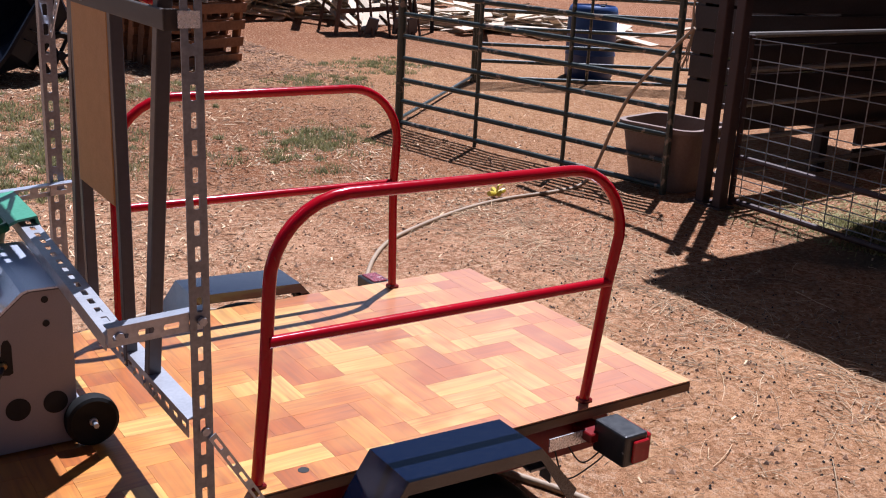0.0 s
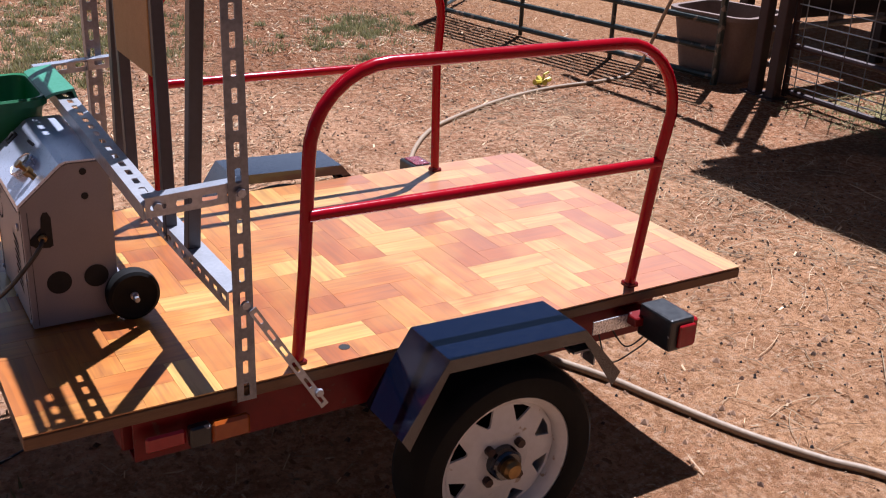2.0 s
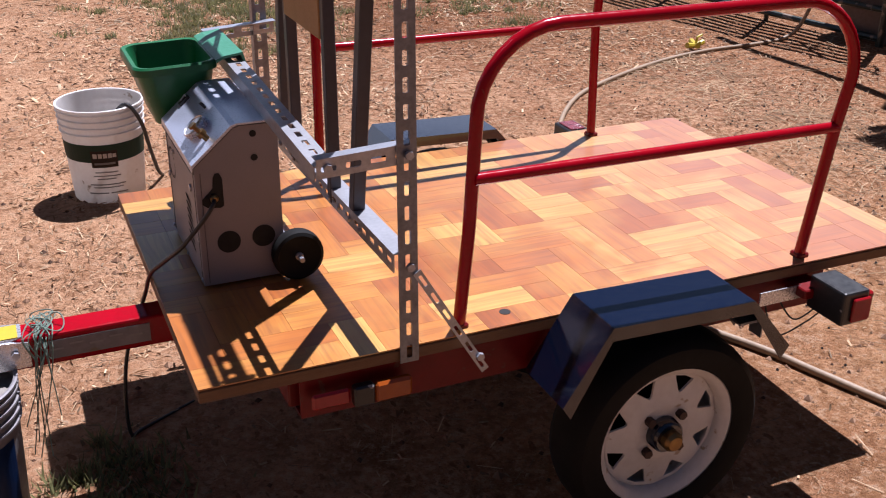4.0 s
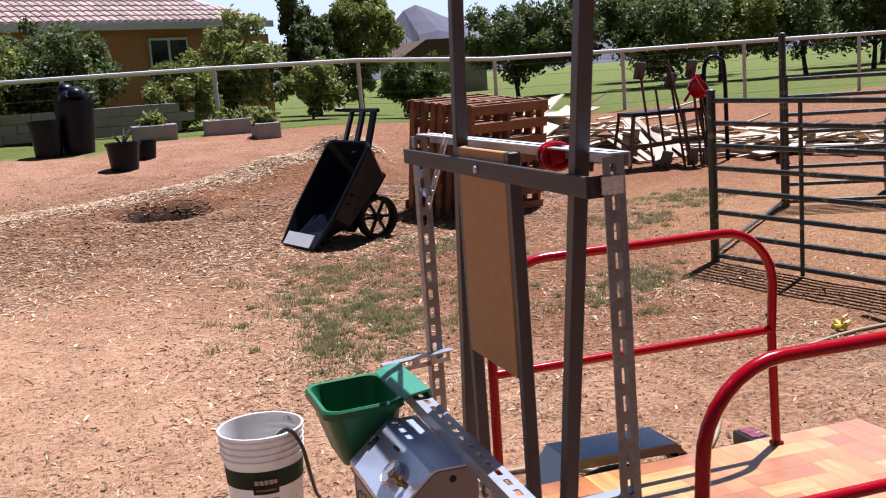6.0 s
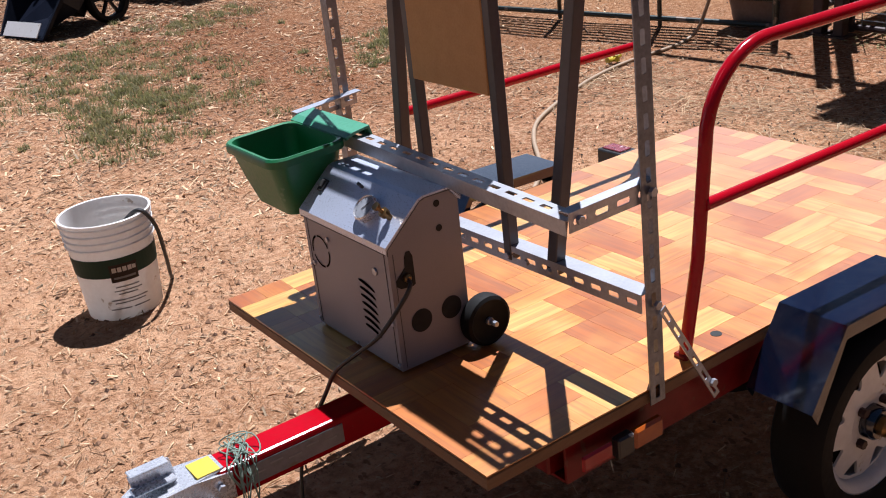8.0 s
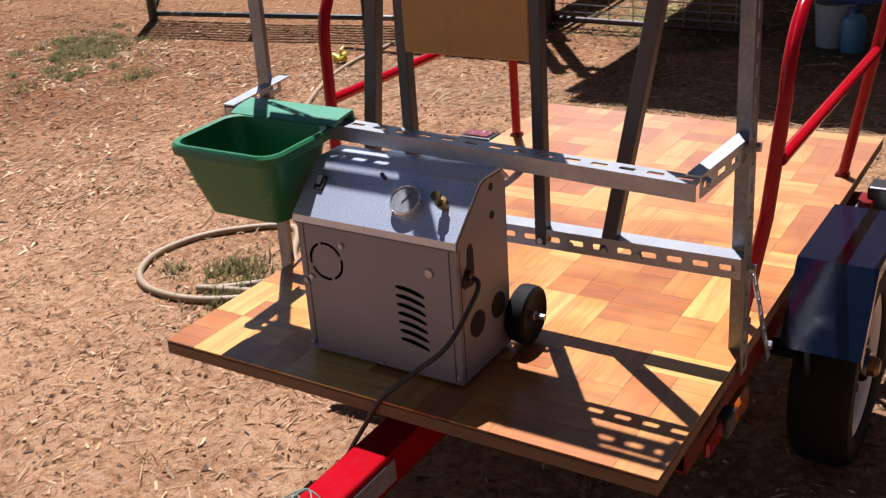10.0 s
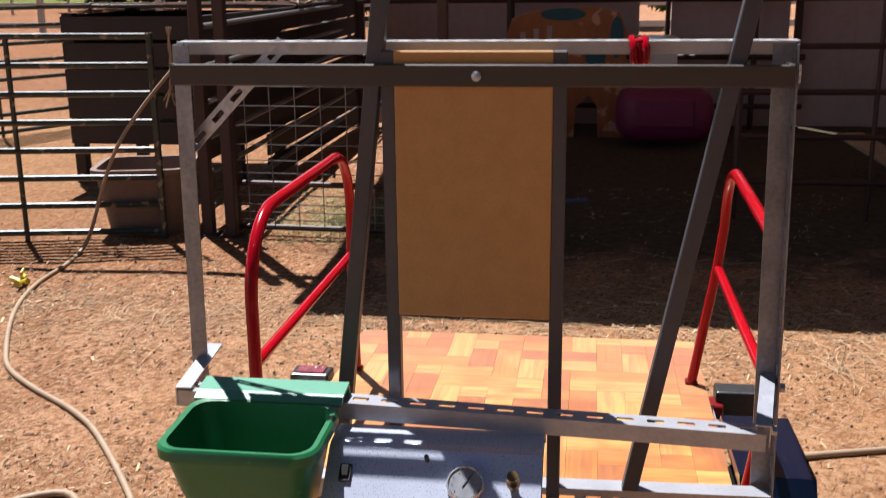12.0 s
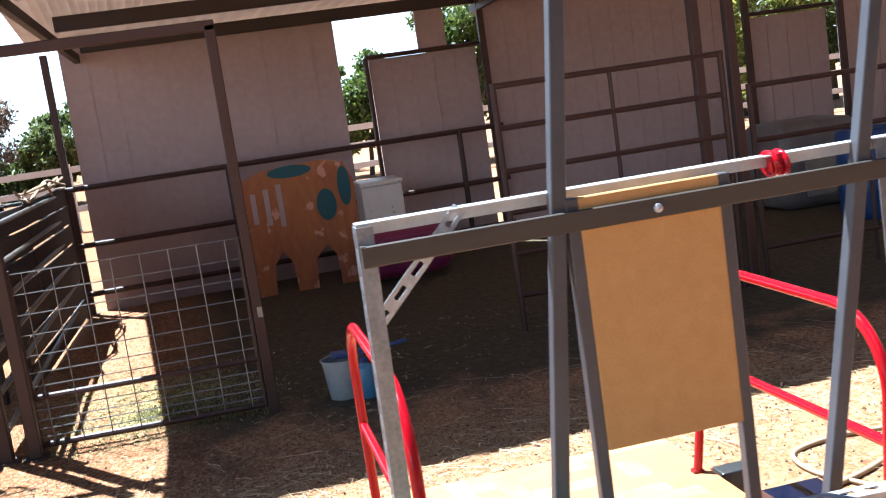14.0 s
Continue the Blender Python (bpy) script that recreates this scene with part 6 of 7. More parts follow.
def make_tool_rack():
    gz = ground_z(7.0, 11.2)
    tr = thing("tool_stand", (7.0, 11.2, gz), "dark work stand with tools leaning on it", "tool stand")
    part("top", cube((7.05, 11.2, gz + 0.74), (1.05, 0.45, 0.05), bevel=0.005), M["poly"], tr)
    for x in (6.55, 7.55):
        for y in (11.0, 11.4):
            part("leg", bar(bmesh.new(), (x + (x - 7.05) * 0.25, y + (y - 11.2) * 0.3, gz - 0.03), (x, y, gz + 0.74), 0.04, 0.04), M["tools"], tr)
    part("brace", bar(bmesh.new(), (6.5, 11.0, gz + 0.3), (7.6, 11.0, gz + 0.35), 0.03, 0.06), M["tools"], tr)
    r = random.Random(5)
    for k, (x, top) in enumerate(((6.72, 1.32), (6.90, 1.05), (7.15, 1.15), (7.32, 1.45), (7.42, 1.30), (7.55, 1.0), (7.66, 1.10))):
        t = thing("long_handled_tool", (x, 10.85, gz), "wooden-handled yard tool leaning on the stand", "tool", "yard tools")
        b = Vector((x + r.uniform(-0.15, 0.15), 11.15, gz + top))
        part("handle", tube(bmesh.new(), [(x, 10.80 - 0.04 * k % 0.1, gz - 0.02), b], 0.018, 8), M["tools"], t)
        part("head", cube(Vector((x, 10.80, gz + 0.12)) if k % 2 else b, (0.16, 0.03, 0.24), pose(0, 0, 0, 15, r.uniform(-15, 15), 0), bevel=0.01), M["darksteel"], t)
    hp = thing("shovel_handle", (8.0, 11.1, gz), "black bent pipe hoop standing by the tools", "pipe hoop")
    part("hoop", tube(bmesh.new(), smoothline([(7.75, 11.1, gz + 0.5), (7.72, 11.1, gz + 1.2), (7.80, 11.1, gz + 1.42), (7.98, 11.1, gz + 1.40), (8.05, 11.1, gz + 1.2), (8.07, 11.1, gz - 0.02)]), 0.03, 10), M["poly"], hp, smooth=True)
    part("foot", tube(bmesh.new(), [(7.75, 11.1, gz - 0.02), (7.75, 11.1, gz + 0.52)], 0.028, 10), M["poly"], hp)
    rc = thing("red_cloth", (7.5, 11.05, gz + 0.7), "red plastic scoop hung on the tools", "scoop")
    bm = bmesh.new()
    lathe(bm, [(0.0, 0.0), (0.09, 0.02), (0.15, 0.10), (0.17, 0.22), (0.16, 0.22), (0.13, 0.10), (0.0, 0.03)], 18, pose(7.46, 11.05, gz + 0.96, 55, 20, 30))
    part("scoop_bowl", bm, M["red"], rc, smooth=True)
    part("grip", tube(bmesh.new(), [(7.46, 11.05, gz + 0.97), (7.40, 11.1, gz + 0.86)], 0.02, 8), M["red"], rc)


make_tool_rack()

# ---- fence line, planters, pots ----
YF = 20.0


def make_white_fence():
    f = thing("white_rail_fence", (4, YF, ground_z(4, YF)), "white pipe-topped wire fence at the yard's edge", "fence")
    line = lambda x: (x, YF - 0.10 * (x - 4), 0)
    pts = [Vector(line(-15.43 + 2.93 * k)) for k in range(17)]
    for a, b in zip(pts, pts[1:]):
        za, zb = ground_z(a.x, a.y), ground_z(b.x, b.y)
        part("top_rail", tube(bmesh.new(), [(a.x, a.y, za + 1.30), (b.x, b.y, zb + 1.30)], 0.045, 8), M["whitepipe"], f, smooth=True)
        for k in range(5):
            h = 0.15 + 0.25 * k
            part("wire", tube(bmesh.new(), [(a.x, a.y, za + h), (b.x, b.y, zb + h)], 0.004, 4), M["wire"], f)
    for p in pts:
        z = ground_z(p.x, p.y)
        part("post", tube(bmesh.new(), [(p.x, p.y, z - 0.1), (p.x, p.y, z + 1.30)], 0.042, 10), M["whitepipe"], f, smooth=True)


make_white_fence()


def make_pot(x, y, h, r, label, plant=None, n=0):
    z = ground_z(x, y)
    p = thing("nursery_pot", (x, y, z), label, "plant pot", "black pots")
    part("pot", lathe(bmesh.new(), [(0, 0), (r * 0.82, 0), (r * 0.98, h * 0.9), (r * 1.06, h * 0.9), (r * 1.06, h), (r * 0.95, h), (r * 0.9, h * 0.86), (0, h * 0.86)], 24, Matrix.Translation((x, y, z - 0.01))), M["poly"], p, smooth=True)
    part("soil", lathe(bmesh.new(), [(0, h * 0.89), (r * 0.9, h * 0.88)], 16, Matrix.Translation((x, y, z - 0.01))), M["clod"], p)
    return p


def leaf_cloud(name, blobs, count, size, material, parent, seed=1):
    """Many small leaves scattered in uneven lobes."""
    r = np.random.RandomState(seed)
    verts, faces = [], []
    vol = np.array([b[3] ** 2 for b in blobs])
    pick = r.choice(len(blobs), count, p=vol / vol.sum())
    o = Vector(parent["origin"])
    for k in pick:
        bx, by, bz, br = blobs[k][:4]
        sq = blobs[k][4] if len(blobs[k]) > 4 else 1.0
        d = r.normal(size=3)
        d /= np.linalg.norm(d)
        rad = br * (0.30 + 0.75 * r.rand() ** 0.6) * (1 + 0.25 * math.sin(7 * d[0] + 5 * d[1]) * math.cos(6 * d[2]))
        c = np.array((bx, by, bz)) + d * rad * np.array((1, 1, sq)) - np.array(o)
        a, b = r.normal(size=3), r.normal(size=3)
        a /= np.linalg.norm(a)
        b -= a * a.dot(b)
        b /= np.linalg.norm(b)
        s = size * (0.6 + 0.8 * r.rand())
        i = len(verts)
        verts += [tuple(c - a * s), tuple(c + b * s * 0.45), tuple(c + a * s), tuple(c - b * s * 0.45)]
        faces.append((i, i + 1, i + 2, i + 3))
    me = bpy.data.meshes.new(name)
    me.from_pydata(verts, [], faces)
    me.materials.append(material)
    ob = new(name, me)
    ob.parent = parent
    ob["origin"] = tuple(o)
    return ob


def make_tree(x, y, h, spread, mat, label, seed, name="tree", trunk=None, leaves=5000, size=0.10, low=0.25, tall=1.0, group="trees beyond the yard"):
    r = random.Random(seed)
    z = ground_z(x, y)
    t = thing(name, (x, y, z), label, "tree" if name == "tree" else "shrub", group)
    trunk = trunk or 0.05 * h * 0.5
    top = Vector((x + r.uniform(-.2, .2), y, z + h * 0.62))
    bm = tube(bmesh.new(), smoothline([(x, y, z - 0.1), (x + r.uniform(-.1, .1), y + r.uniform(-.1, .1), z + h * 0.25), top], 4), [trunk * (1 - 0.07 * k) for k in range(9)], 8)
    limbs = []
    for k in range(7):
        a = r.uniform(0, math.tau)
        s = Vector((x, y, z + h * r.uniform(0.18, 0.5)))
        e = s + Vector((math.cos(a) * spread * r.uniform(0.4, 0.8), math.sin(a) * spread * r.uniform(0.4, 0.8), h * r.uniform(0.12, 0.34)))
        tube(bm, [s, (s + e) / 2 + Vector((0, 0, 0.06 * h)), e], [trunk * 0.5, trunk * 0.35, trunk * 0.15], 6)
        limbs.append(e)
    part("trunk", bm, M["bark"], t, smooth=True)
    blobs = []
    for k in range(40):
        d = Vector((r.gauss(0, 1), r.gauss(0, 1), r.gauss(0, 1))).normalized() * r.random() ** 0.45
        zz = z + h * (0.5 + low / 2) + d.z * h * (0.5 - low / 2) * r.uniform(0.85, 1.12)
        w = spread * r.uniform(0.8, 1.15)
        blobs.append((x + d.x * w, y + d.y * w, zz, spread * r.uniform(0.10, 0.30), tall))
    for e in limbs:
        blobs.append((e.x, e.y, e.z, spread * 0.28, tall))
    leaf_cloud("crown", blobs, int(leaves * 3.2), size * 0.82, mat, t, seed)
    return t


# pots by the fence
make_pot(-1.06, 17.2, 0.62, 0.27, "large black pot with a crumpled bag")
make_pot(0.07, 15.1, 0.42, 0.25, "black pot with a dry shrub stub")
make_pot(0.45, 15.9, 0.30, 0.17, "small black pot tipped beside a shrub pot")
bn = thing("trash_bin", (-0.58, 17.4, ground_z(-0.58, 17.4)), "tall black bin with dark bags in it", "bin")
bz = ground_z(-0.58, 17.4)
part("bin_body", lathe(bmesh.new(), [(0, 0), (0.26, 0), (0.33, 0.85), (0.35, 0.85), (0.35, 0.90), (0.32, 0.90), (0.30, 0.84), (0, 0.84)], 26, Matrix.Translation((-0.58, 17.4, bz))), M["poly"], bn, smooth=True)
bm = bmesh.new()
for k in range(5):
    bmesh.ops.create_icosphere(bm, subdivisions=2, radius=0.16, matrix=pose(-0.58 + 0.12 * math.cos(k * 1.3), 17.4 + 0.12 * math.sin(k * 1.3), bz + 0.92 + 0.06 * (k % 3)))
for v in bm.verts:
    v.co += Vector((1, 1, 1)) * 0.05 * noise.noise(v.co * 6)
part("bag", bm, M["poly"], bn, smooth=True)
dry = thing("dry_shrub", (0.07, 15.1, ground_z(0.07, 15.1)), "leafless twiggy shrub in a pot", "shrub")
r = random.Random(21)
for k in range(16):
    a = r.uniform(0, math.tau)
    b = Vector((0.07, 15.1, ground_z(0.07, 15.1) + 0.36))
    part("twig", tube(bmesh.new(), [b, b + Vector((0.12 * math.cos(a), 0.12 * math.sin(a), 0.15)), b + Vector((0.3 * math.cos(a), 0.3 * math.sin(a), r.uniform(0.12, 0.32)))], [0.010, 0.007, 0.003], 5), M["bark"], dry)
for x0, x1, y, h in ((0.38, 1.2, 19.2, 0.30), (1.75, 3.1, 19.2, 0.30), (2.42, 2.85, 17.4, 0.26)):
    p = thing("garden_planter", ((x0 + x1) / 2, y, ground_z(x0, y)), "pale concrete block planter with low plants", "planter", "planters")
    zb = ground_z((x0 + x1) / 2, y)
    for dy in (-0.3, 0.3):
        part("side_wall", cube(((x0 + x1) / 2, y + dy, zb + h / 2 - 0.03), (x1 - x0, 0.08, h + 0.06), bevel=0.01), M["paleblock"], p)
    for x in (x0 + 0.04, x1 - 0.04):
        part("end_wall", cube((x, y, zb + h / 2 - 0.03), (0.08, 0.52, h + 0.06), bevel=0.01), M["paleblock"], p)
    leaf_cloud("planting", [(x0 + 0.3 + (x1 - x0 - 0.6) * k / 4, y, zb + h + 0.05, 0.18) for k in range(5)], 260, 0.07, M["leaf"], p, int(x0 * 10))
bw = thing("block_wall", (-4, 21.5, 0.6), "low grey block wall below the house", "wall", kind="structure")
for k in range(26):
    for j in range(3):
        part("block", cube((-14 + 0.61 * k + 0.3 * (j % 2), 22.2, ground_z(-14 + 0.61 * k, 22.2) + 0.15 + 0.205 * j), (0.60, 0.2, 0.20), bevel=0.008), M["block"], bw)


# ---- house, trees and mountain beyond ----
def make_house():
    h = thing("stucco_house", (-2, 32, 0.6), "orange stucco house with a pale tiled hip roof", "house")
    a, b = Vector((-11.0, 24.4, 0)), Vector((4.9, 33.0, 0))
    d = (b - a).normalized()
    nrm = Vector((-d.y, d.x, 0))
    eave = 3.70
    m = axes(a, d, nrm)
    ln = (b - a).length
    bm = bmesh.new()
    box(bm, m @ Vector((ln / 2, 4.5, eave / 2)), (ln, 9.0, eave), m.to_3x3().to_4x4())
    part("wall", bm, M["stucco"], h)
    bm = bmesh.new()
    o, rz = 0.55, eave + 2.3
    c = [m @ Vector(v) for v in ((-o, -o, eave), (ln + o, -o, eave), (ln + o, 9 + o, eave), (-o, 9 + o, eave), (4.5, 4.5, rz), (ln - 4.5, 4.5, rz))]
    v = [bm.verts.new(p) for p in c]
    for f in ((0, 1, 5, 4), (1, 2, 5), (2, 3, 4, 5), (3, 0, 4), (3, 2, 1, 0)):
        bm.faces.new([v[k] for k in f])
    roof = part("roof", bm, M["rooftile"], h, "pale pinkish tile roof")
    # rows of barrel tiles on the facing slope
    verts, faces = [], []
    run = math.hypot(5.05, rz - eave)
    rows, cols = 13, int((ln + 1.1) / 0.26)
    org = Vector(h["origin"])
    for j in range(rows):
        t0, t1 = j / rows, (j + 1.12) / rows
        for k in range(cols):
            u0 = -o + 0.26 * k
            if not (t1 * 5.05 - o < u0 < ln + o - t1 * 5.05):
                continue
            i = len(verts)
            for t, lift in ((t0, 0.085), (t1, 0.05)):
                for q in range(5):
                    an = math.pi * q / 4
                    p = m @ Vector((u0 + 0.13 - 0.12 * math.cos(an), -o + 5.05 * t, eave + (rz - eave) * t + lift * (0.35 + math.sin(an))))
                    verts.append(tuple(p - org))
            for q in range(4):
                faces.append((i + q, i + q + 1, i + q + 6, i + q + 5))
            faces.append((i, i + 1, i + 2, i + 3, i + 4))
    me = bpy.data.meshes.new("roof_tiles")
    me.from_pydata(verts, [], faces)
    me.materials.append(M["rooftile"])
    rt = new("roof_tiles", me)
    rt.parent = h
    rt["kind"] = "stuff"
    part("fascia", cube(m @ Vector((ln / 2, -o - 0.02, eave - 0.08)), (ln + 2 * o, 0.05, 0.20), m.to_3x3().to_4x4()), M["whitepipe"], h, "white eave board")
    for u, w in ((ln - 3.1, 1.35), (5.0, 1.5)):
        win = part("window", cube(m @ Vector((u, -0.03, 2.72)), (w, 0.10, 1.15), m.to_3x3().to_4x4()), M["whitepipe"], h, "white-framed sliding window")
        for s in (-1, 1):
            part("pane", cube(m @ Vector((u + s * w * 0.245, -0.07, 2.72)), (w * 0.42, 0.04, 1.0), m.to_3x3().to_4x4()), M["glass"], win, "dark glass")
    part("gable_end", cube(m @ Vector((ln - 0.2, -0.2, 1.7)), (1.2, 0.5, 3.2), m.to_3x3().to_4x4()), M["stucco"], h)


make_house()
bh = thing("brown_roofed_house", (19, 52, 0), "distant low house with a dark tiled roof", "house")
part("wall", cube((18.6, 56, 1.3), (4.4, 6, 2.6)), M["block"], bh)
bm = bmesh.new()
prism(bm, [(-2.7, 0), (2.7, 0), (1.2, 0.9), (-1.2, 0.9)], 7, axes((18.6, 60, 2.6), (1, 0, 0), (0, 0, 1)))
part("roof", bm, M["tools"], bh)

for k, (x, y, h, s, mt, lb, lv, sz) in enumerate((
        (-1.0, 23.6, 2.6, 1.25, "leafdark", "round dark green citrus tree by the house", 5200, 0.085),
        (-3.4, 23.2, 2.7, 1.5, "leaf", "round green citrus tree by the house", 4600, 0.085),
        (3.1, 24.4, 2.5, 1.05, "leaf", "sunlit citrus tree beside the house corner", 4600, 0.075),
        (1.7, 23.0, 1.5, 0.7, "leaf", "low green shrub under the house window", 2600, 0.07),
        (5.9, 28.0, 4.2, 0.95, "leafdark", "tall narrow dark conifer behind the yard", 5600, 0.09),
        (7.4, 29.0, 4.0, 1.15, "leaf", "bright green leafy tree behind the yard", 5600, 0.09),
        (4.9, 24.0, 1.4, 0.7, "leaf", "low green shrub by the fence", 2200, 0.07),
        (7.3, 23.0, 1.5, 0.7, "leaflime", "light green shrub behind the fence", 2400, 0.07),
        (14.2, 33.0, 3.5, 1.5, "leafdark", "dark leafy shade tree on the lawn", 5200, 0.10),
        (17.0, 34.0, 3.9, 1.9, "leafdark", "broad dark shade tree on the lawn", 6000, 0.11),
        (20.4, 33.0, 3.8, 2.0, "leafdark", "wide dark shade tree on the lawn", 6000, 0.11),
        (23.5, 34.5, 4.2, 2.0, "leaf", "broad green shade tree on the lawn", 6000, 0.11),
        (26.8, 33.5, 4.0, 2.1, "leafdark", "broad dark shade tree beyond the lawn", 6000, 0.11),
        (30.5, 34.0, 4.4, 2.3, "leafdark", "tall dark shade tree beyond the lawn", 6000, 0.12),
        (35.0, 32.5, 4.6, 2.6, "leaf", "big green shade tree beyond the lawn", 6000, 0.12),
        (41.0, 31.0, 5.0, 3.0, "leafdark", "large dark shade tree by the lawn", 6000, 0.13),
        (28.0, 44.0, 5.4, 3.4, "leafdark", "dark leafy tree far beyond the lawn", 5000, 0.16),
        (38.0, 42.0, 5.6, 3.6, "leafdark", "large dark tree far beyond the lawn", 5000, 0.16))):
    make_tree(x, y, h * 1.02, s * (1.2 if k < 8 else 1.25), M[mt], lb, 40 + k, leaves=lv, size=sz, low=0.06 if k < 8 else 0.2)
for k, (x, y, h, s, mt, lb, lv, sz) in enumerate((
        (33.0, 9.2, 4.5, 1.9, "leafgrey", "grey-brown feathery tree beyond the pens", 5200, 0.10),
        (33.0, 15.6, 4.6, 2.3, "leafdark", "dark green tree beyond the pens", 5000, 0.13),
        (34.0, 5.4, 3.0, 1.8, "leafdark", "green bushy tree beyond the pens", 5000, 0.12),
        (36.0, 3.0, 2.8, 2.0, "leaf", "green shrub beyond the shelter", 4500, 0.12),
        (26.0, -2.6, 3.1, 1.4, "leaflime", "yellow-green tree behind the shelter", 5000, 0.10),
        (25.0, -5.4, 5.2, 1.8, "leaflime", "yellow-green tree behind the shelter", 5200, 0.10),
        (35.0, 18.0, 2.0, 1.7, "leafdark", "low dark hedge shrub beyond the paddock", 2600, 0.12),
        (35.0, 15.0, 1.8, 1.7, "leafdark", "low dark hedge shrub beyond the paddock", 2600, 0.12),
        (35.0, 12.2, 1.9, 1.6, "leafdark", "low dark hedge shrub beyond the paddock", 2600, 0.12),
        (35.0, 9.4, 1.7, 1.6, "leafdark", "low dark hedge shrub beyond the paddock", 2600, 0.12),
        (35.0, 7.0, 1.8, 1.5, "leafdark", "low dark hedge shrub beyond the paddock", 2600, 0.12),
        (30.0, -0.8, 3.0, 1.6, "leafgrey", "grey-brown shrub behind the shelter", 4000, 0.10),
        (26.0, -13.5, 4.4, 2.2, "leaf", "green tree behind the shelter", 4500, 0.12),
        (27.0, -17.0, 4.4, 2.4, "leafdark", "green tree behind the shelter", 4500, 0.12))):
    make_tree(x, y, h, s, M[mt], lb, 80 + k, leaves=lv, size=sz, low=0.1, group="trees behind the shelter")
wf = thing("far_white_fence", (22, 4, 0), "white board fence across the far paddock", "fence")
for z in (0.5, 0.95, 1.35):
    part("rail", cube((22, 3, z), (0.05, 34, 0.13)), M["whitepipe"], wf)
for k in range(12):
    part("post", cube((22.03, -13 + 2.9 * k, 0.72), (0.12, 0.12, 1.5)), M["whitepipe"], wf)

bm = bmesh.new()
r = random.Random(2)
pts = []
for k in range(120):
    x = -300 + 1200 * k / 119
    z = 25 + 10 * noise.noise(Vector((x * 0.006, 1, 0))) + 27 * math.exp(-((x - 254) / 32) ** 2) + 10 * math.exp(-((x - 290) / 60) ** 2) + 4 * noise.noise(Vector((x * 0.05, 2, 0)))
    pts.append((x, max(3, z)))
base = [bm.verts.new((x, 720, -8)) for x, z in pts]
mid = [bm.verts.new((x + r.uniform(-6, 6), 760, z * 0.6)) for x, z in pts]
top = [bm.verts.new((x, 800, z)) for x, z in pts]
for a, b in ((base, mid), (mid, top)):
    for k in range(119):
        bm.faces.new((a[k], a[k + 1], b[k + 1], b[k]))
mt = part("mountain_backdrop", bm, M["mountain"])
tagged(mt, "hazy blue desert mountain on the horizon", "mountain", kind="structure")


# unseen plain walls added behind the walk to block light and deepen shade
ww = cube((-5.2, -4.0, 1.7), (0.25, 13.0, 3.7))
tagged(part("light_blocker_west", ww, M["blockerwall"]), "plain brown unseen wall added to block light from the west", "wall", kind="structure")
ws = cube((-0.6, -10.4, 1.7), (9.4, 0.25, 3.7))
tagged(part("light_blocker_south", ws, M["blockerwall"]), "plain brown unseen wall added to block light from the south", "wall", kind="structure")

# pale hazy sky low over the far distance
bm = bmesh.new()
arc = [radians(-50 + 210 * k / 40) for k in range(41)]
lo = [bm.verts.new((1300 * math.cos(a), 1300 * math.sin(a), -20)) for a in arc]
hi = [bm.verts.new((1300 * math.cos(a), 1300 * math.sin(a), 420)) for a in arc]
for k in range(40):
    bm.faces.new((lo[k], lo[k + 1], hi[k + 1], hi[k]))
haze = bpy.data.materials.new("hazy_sky")
haze.use_nodes = True
hn = haze.node_tree
em = hn.nodes.new("ShaderNodeEmission")
em.inputs[0].default_value = (0.80, 0.90, 1.0, 1)
em.inputs[1].default_value = 0.48
hn.links.new(em.outputs[0], hn.nodes["Material Output"].inputs[0])
tagged(part("sky_backdrop", bm, haze), "pale hazy sky low over the horizon", "sky", kind="structure")


# ---- straw, clods and weeds on the ground ----
def scatter(name, count, place, make, material, label, category, seed):
    r = random.Random(seed)
    verts, faces = [], []
    for _ in range(count):
        p = place(r)
        if p:
            make(r, verts, faces, *p)
    me = bpy.data.meshes.new(name)
    me.from_pydata(verts, [], faces)
    me.materials.append(material)
    tagged(new(name, me), label, category, kind="stuff")


def straw(r, verts, faces, x, y, k=1.0):
    """One chip or stalk: a low ridge, short and broad or long and thin."""
    z = ground_z(x, y) + 0.004 + 0.006 * r.random()
    a = r.uniform(0, math.tau)
    if r.random() < 0.35:
        ln, w = (0.03 + 0.07 * r.random() ** 2) * k, (0.0009 + 0.0012 * r.random()) * k
    else:
        ln, w = (0.010 + 0.028 * r.random() ** 2) * k, (0.0014 + 0.0040 * r.random() ** 2) * k
    dx, dy = math.cos(a) * ln / 2, math.sin(a) * ln / 2
    nx, ny = -math.sin(a) * w, math.cos(a) * w
    i, t = len(verts), r.uniform(-0.010, 0.014)
    z -= 0.003
    verts += [(x - dx - nx, y - dy - ny, z - t * .3), (x + dx - nx, y + dy - ny, z + t), (x + dx + nx, y + dy + ny, z + t), (x - dx + nx, y - dy + ny, z - t * .3), (x, y, z + 0.0015 + 0.5 * w)]
    faces += [(i, i + 1, i + 4), (i + 1, i + 2, i + 4), (i + 2, i + 3, i + 4), (i + 3, i, i + 4)]


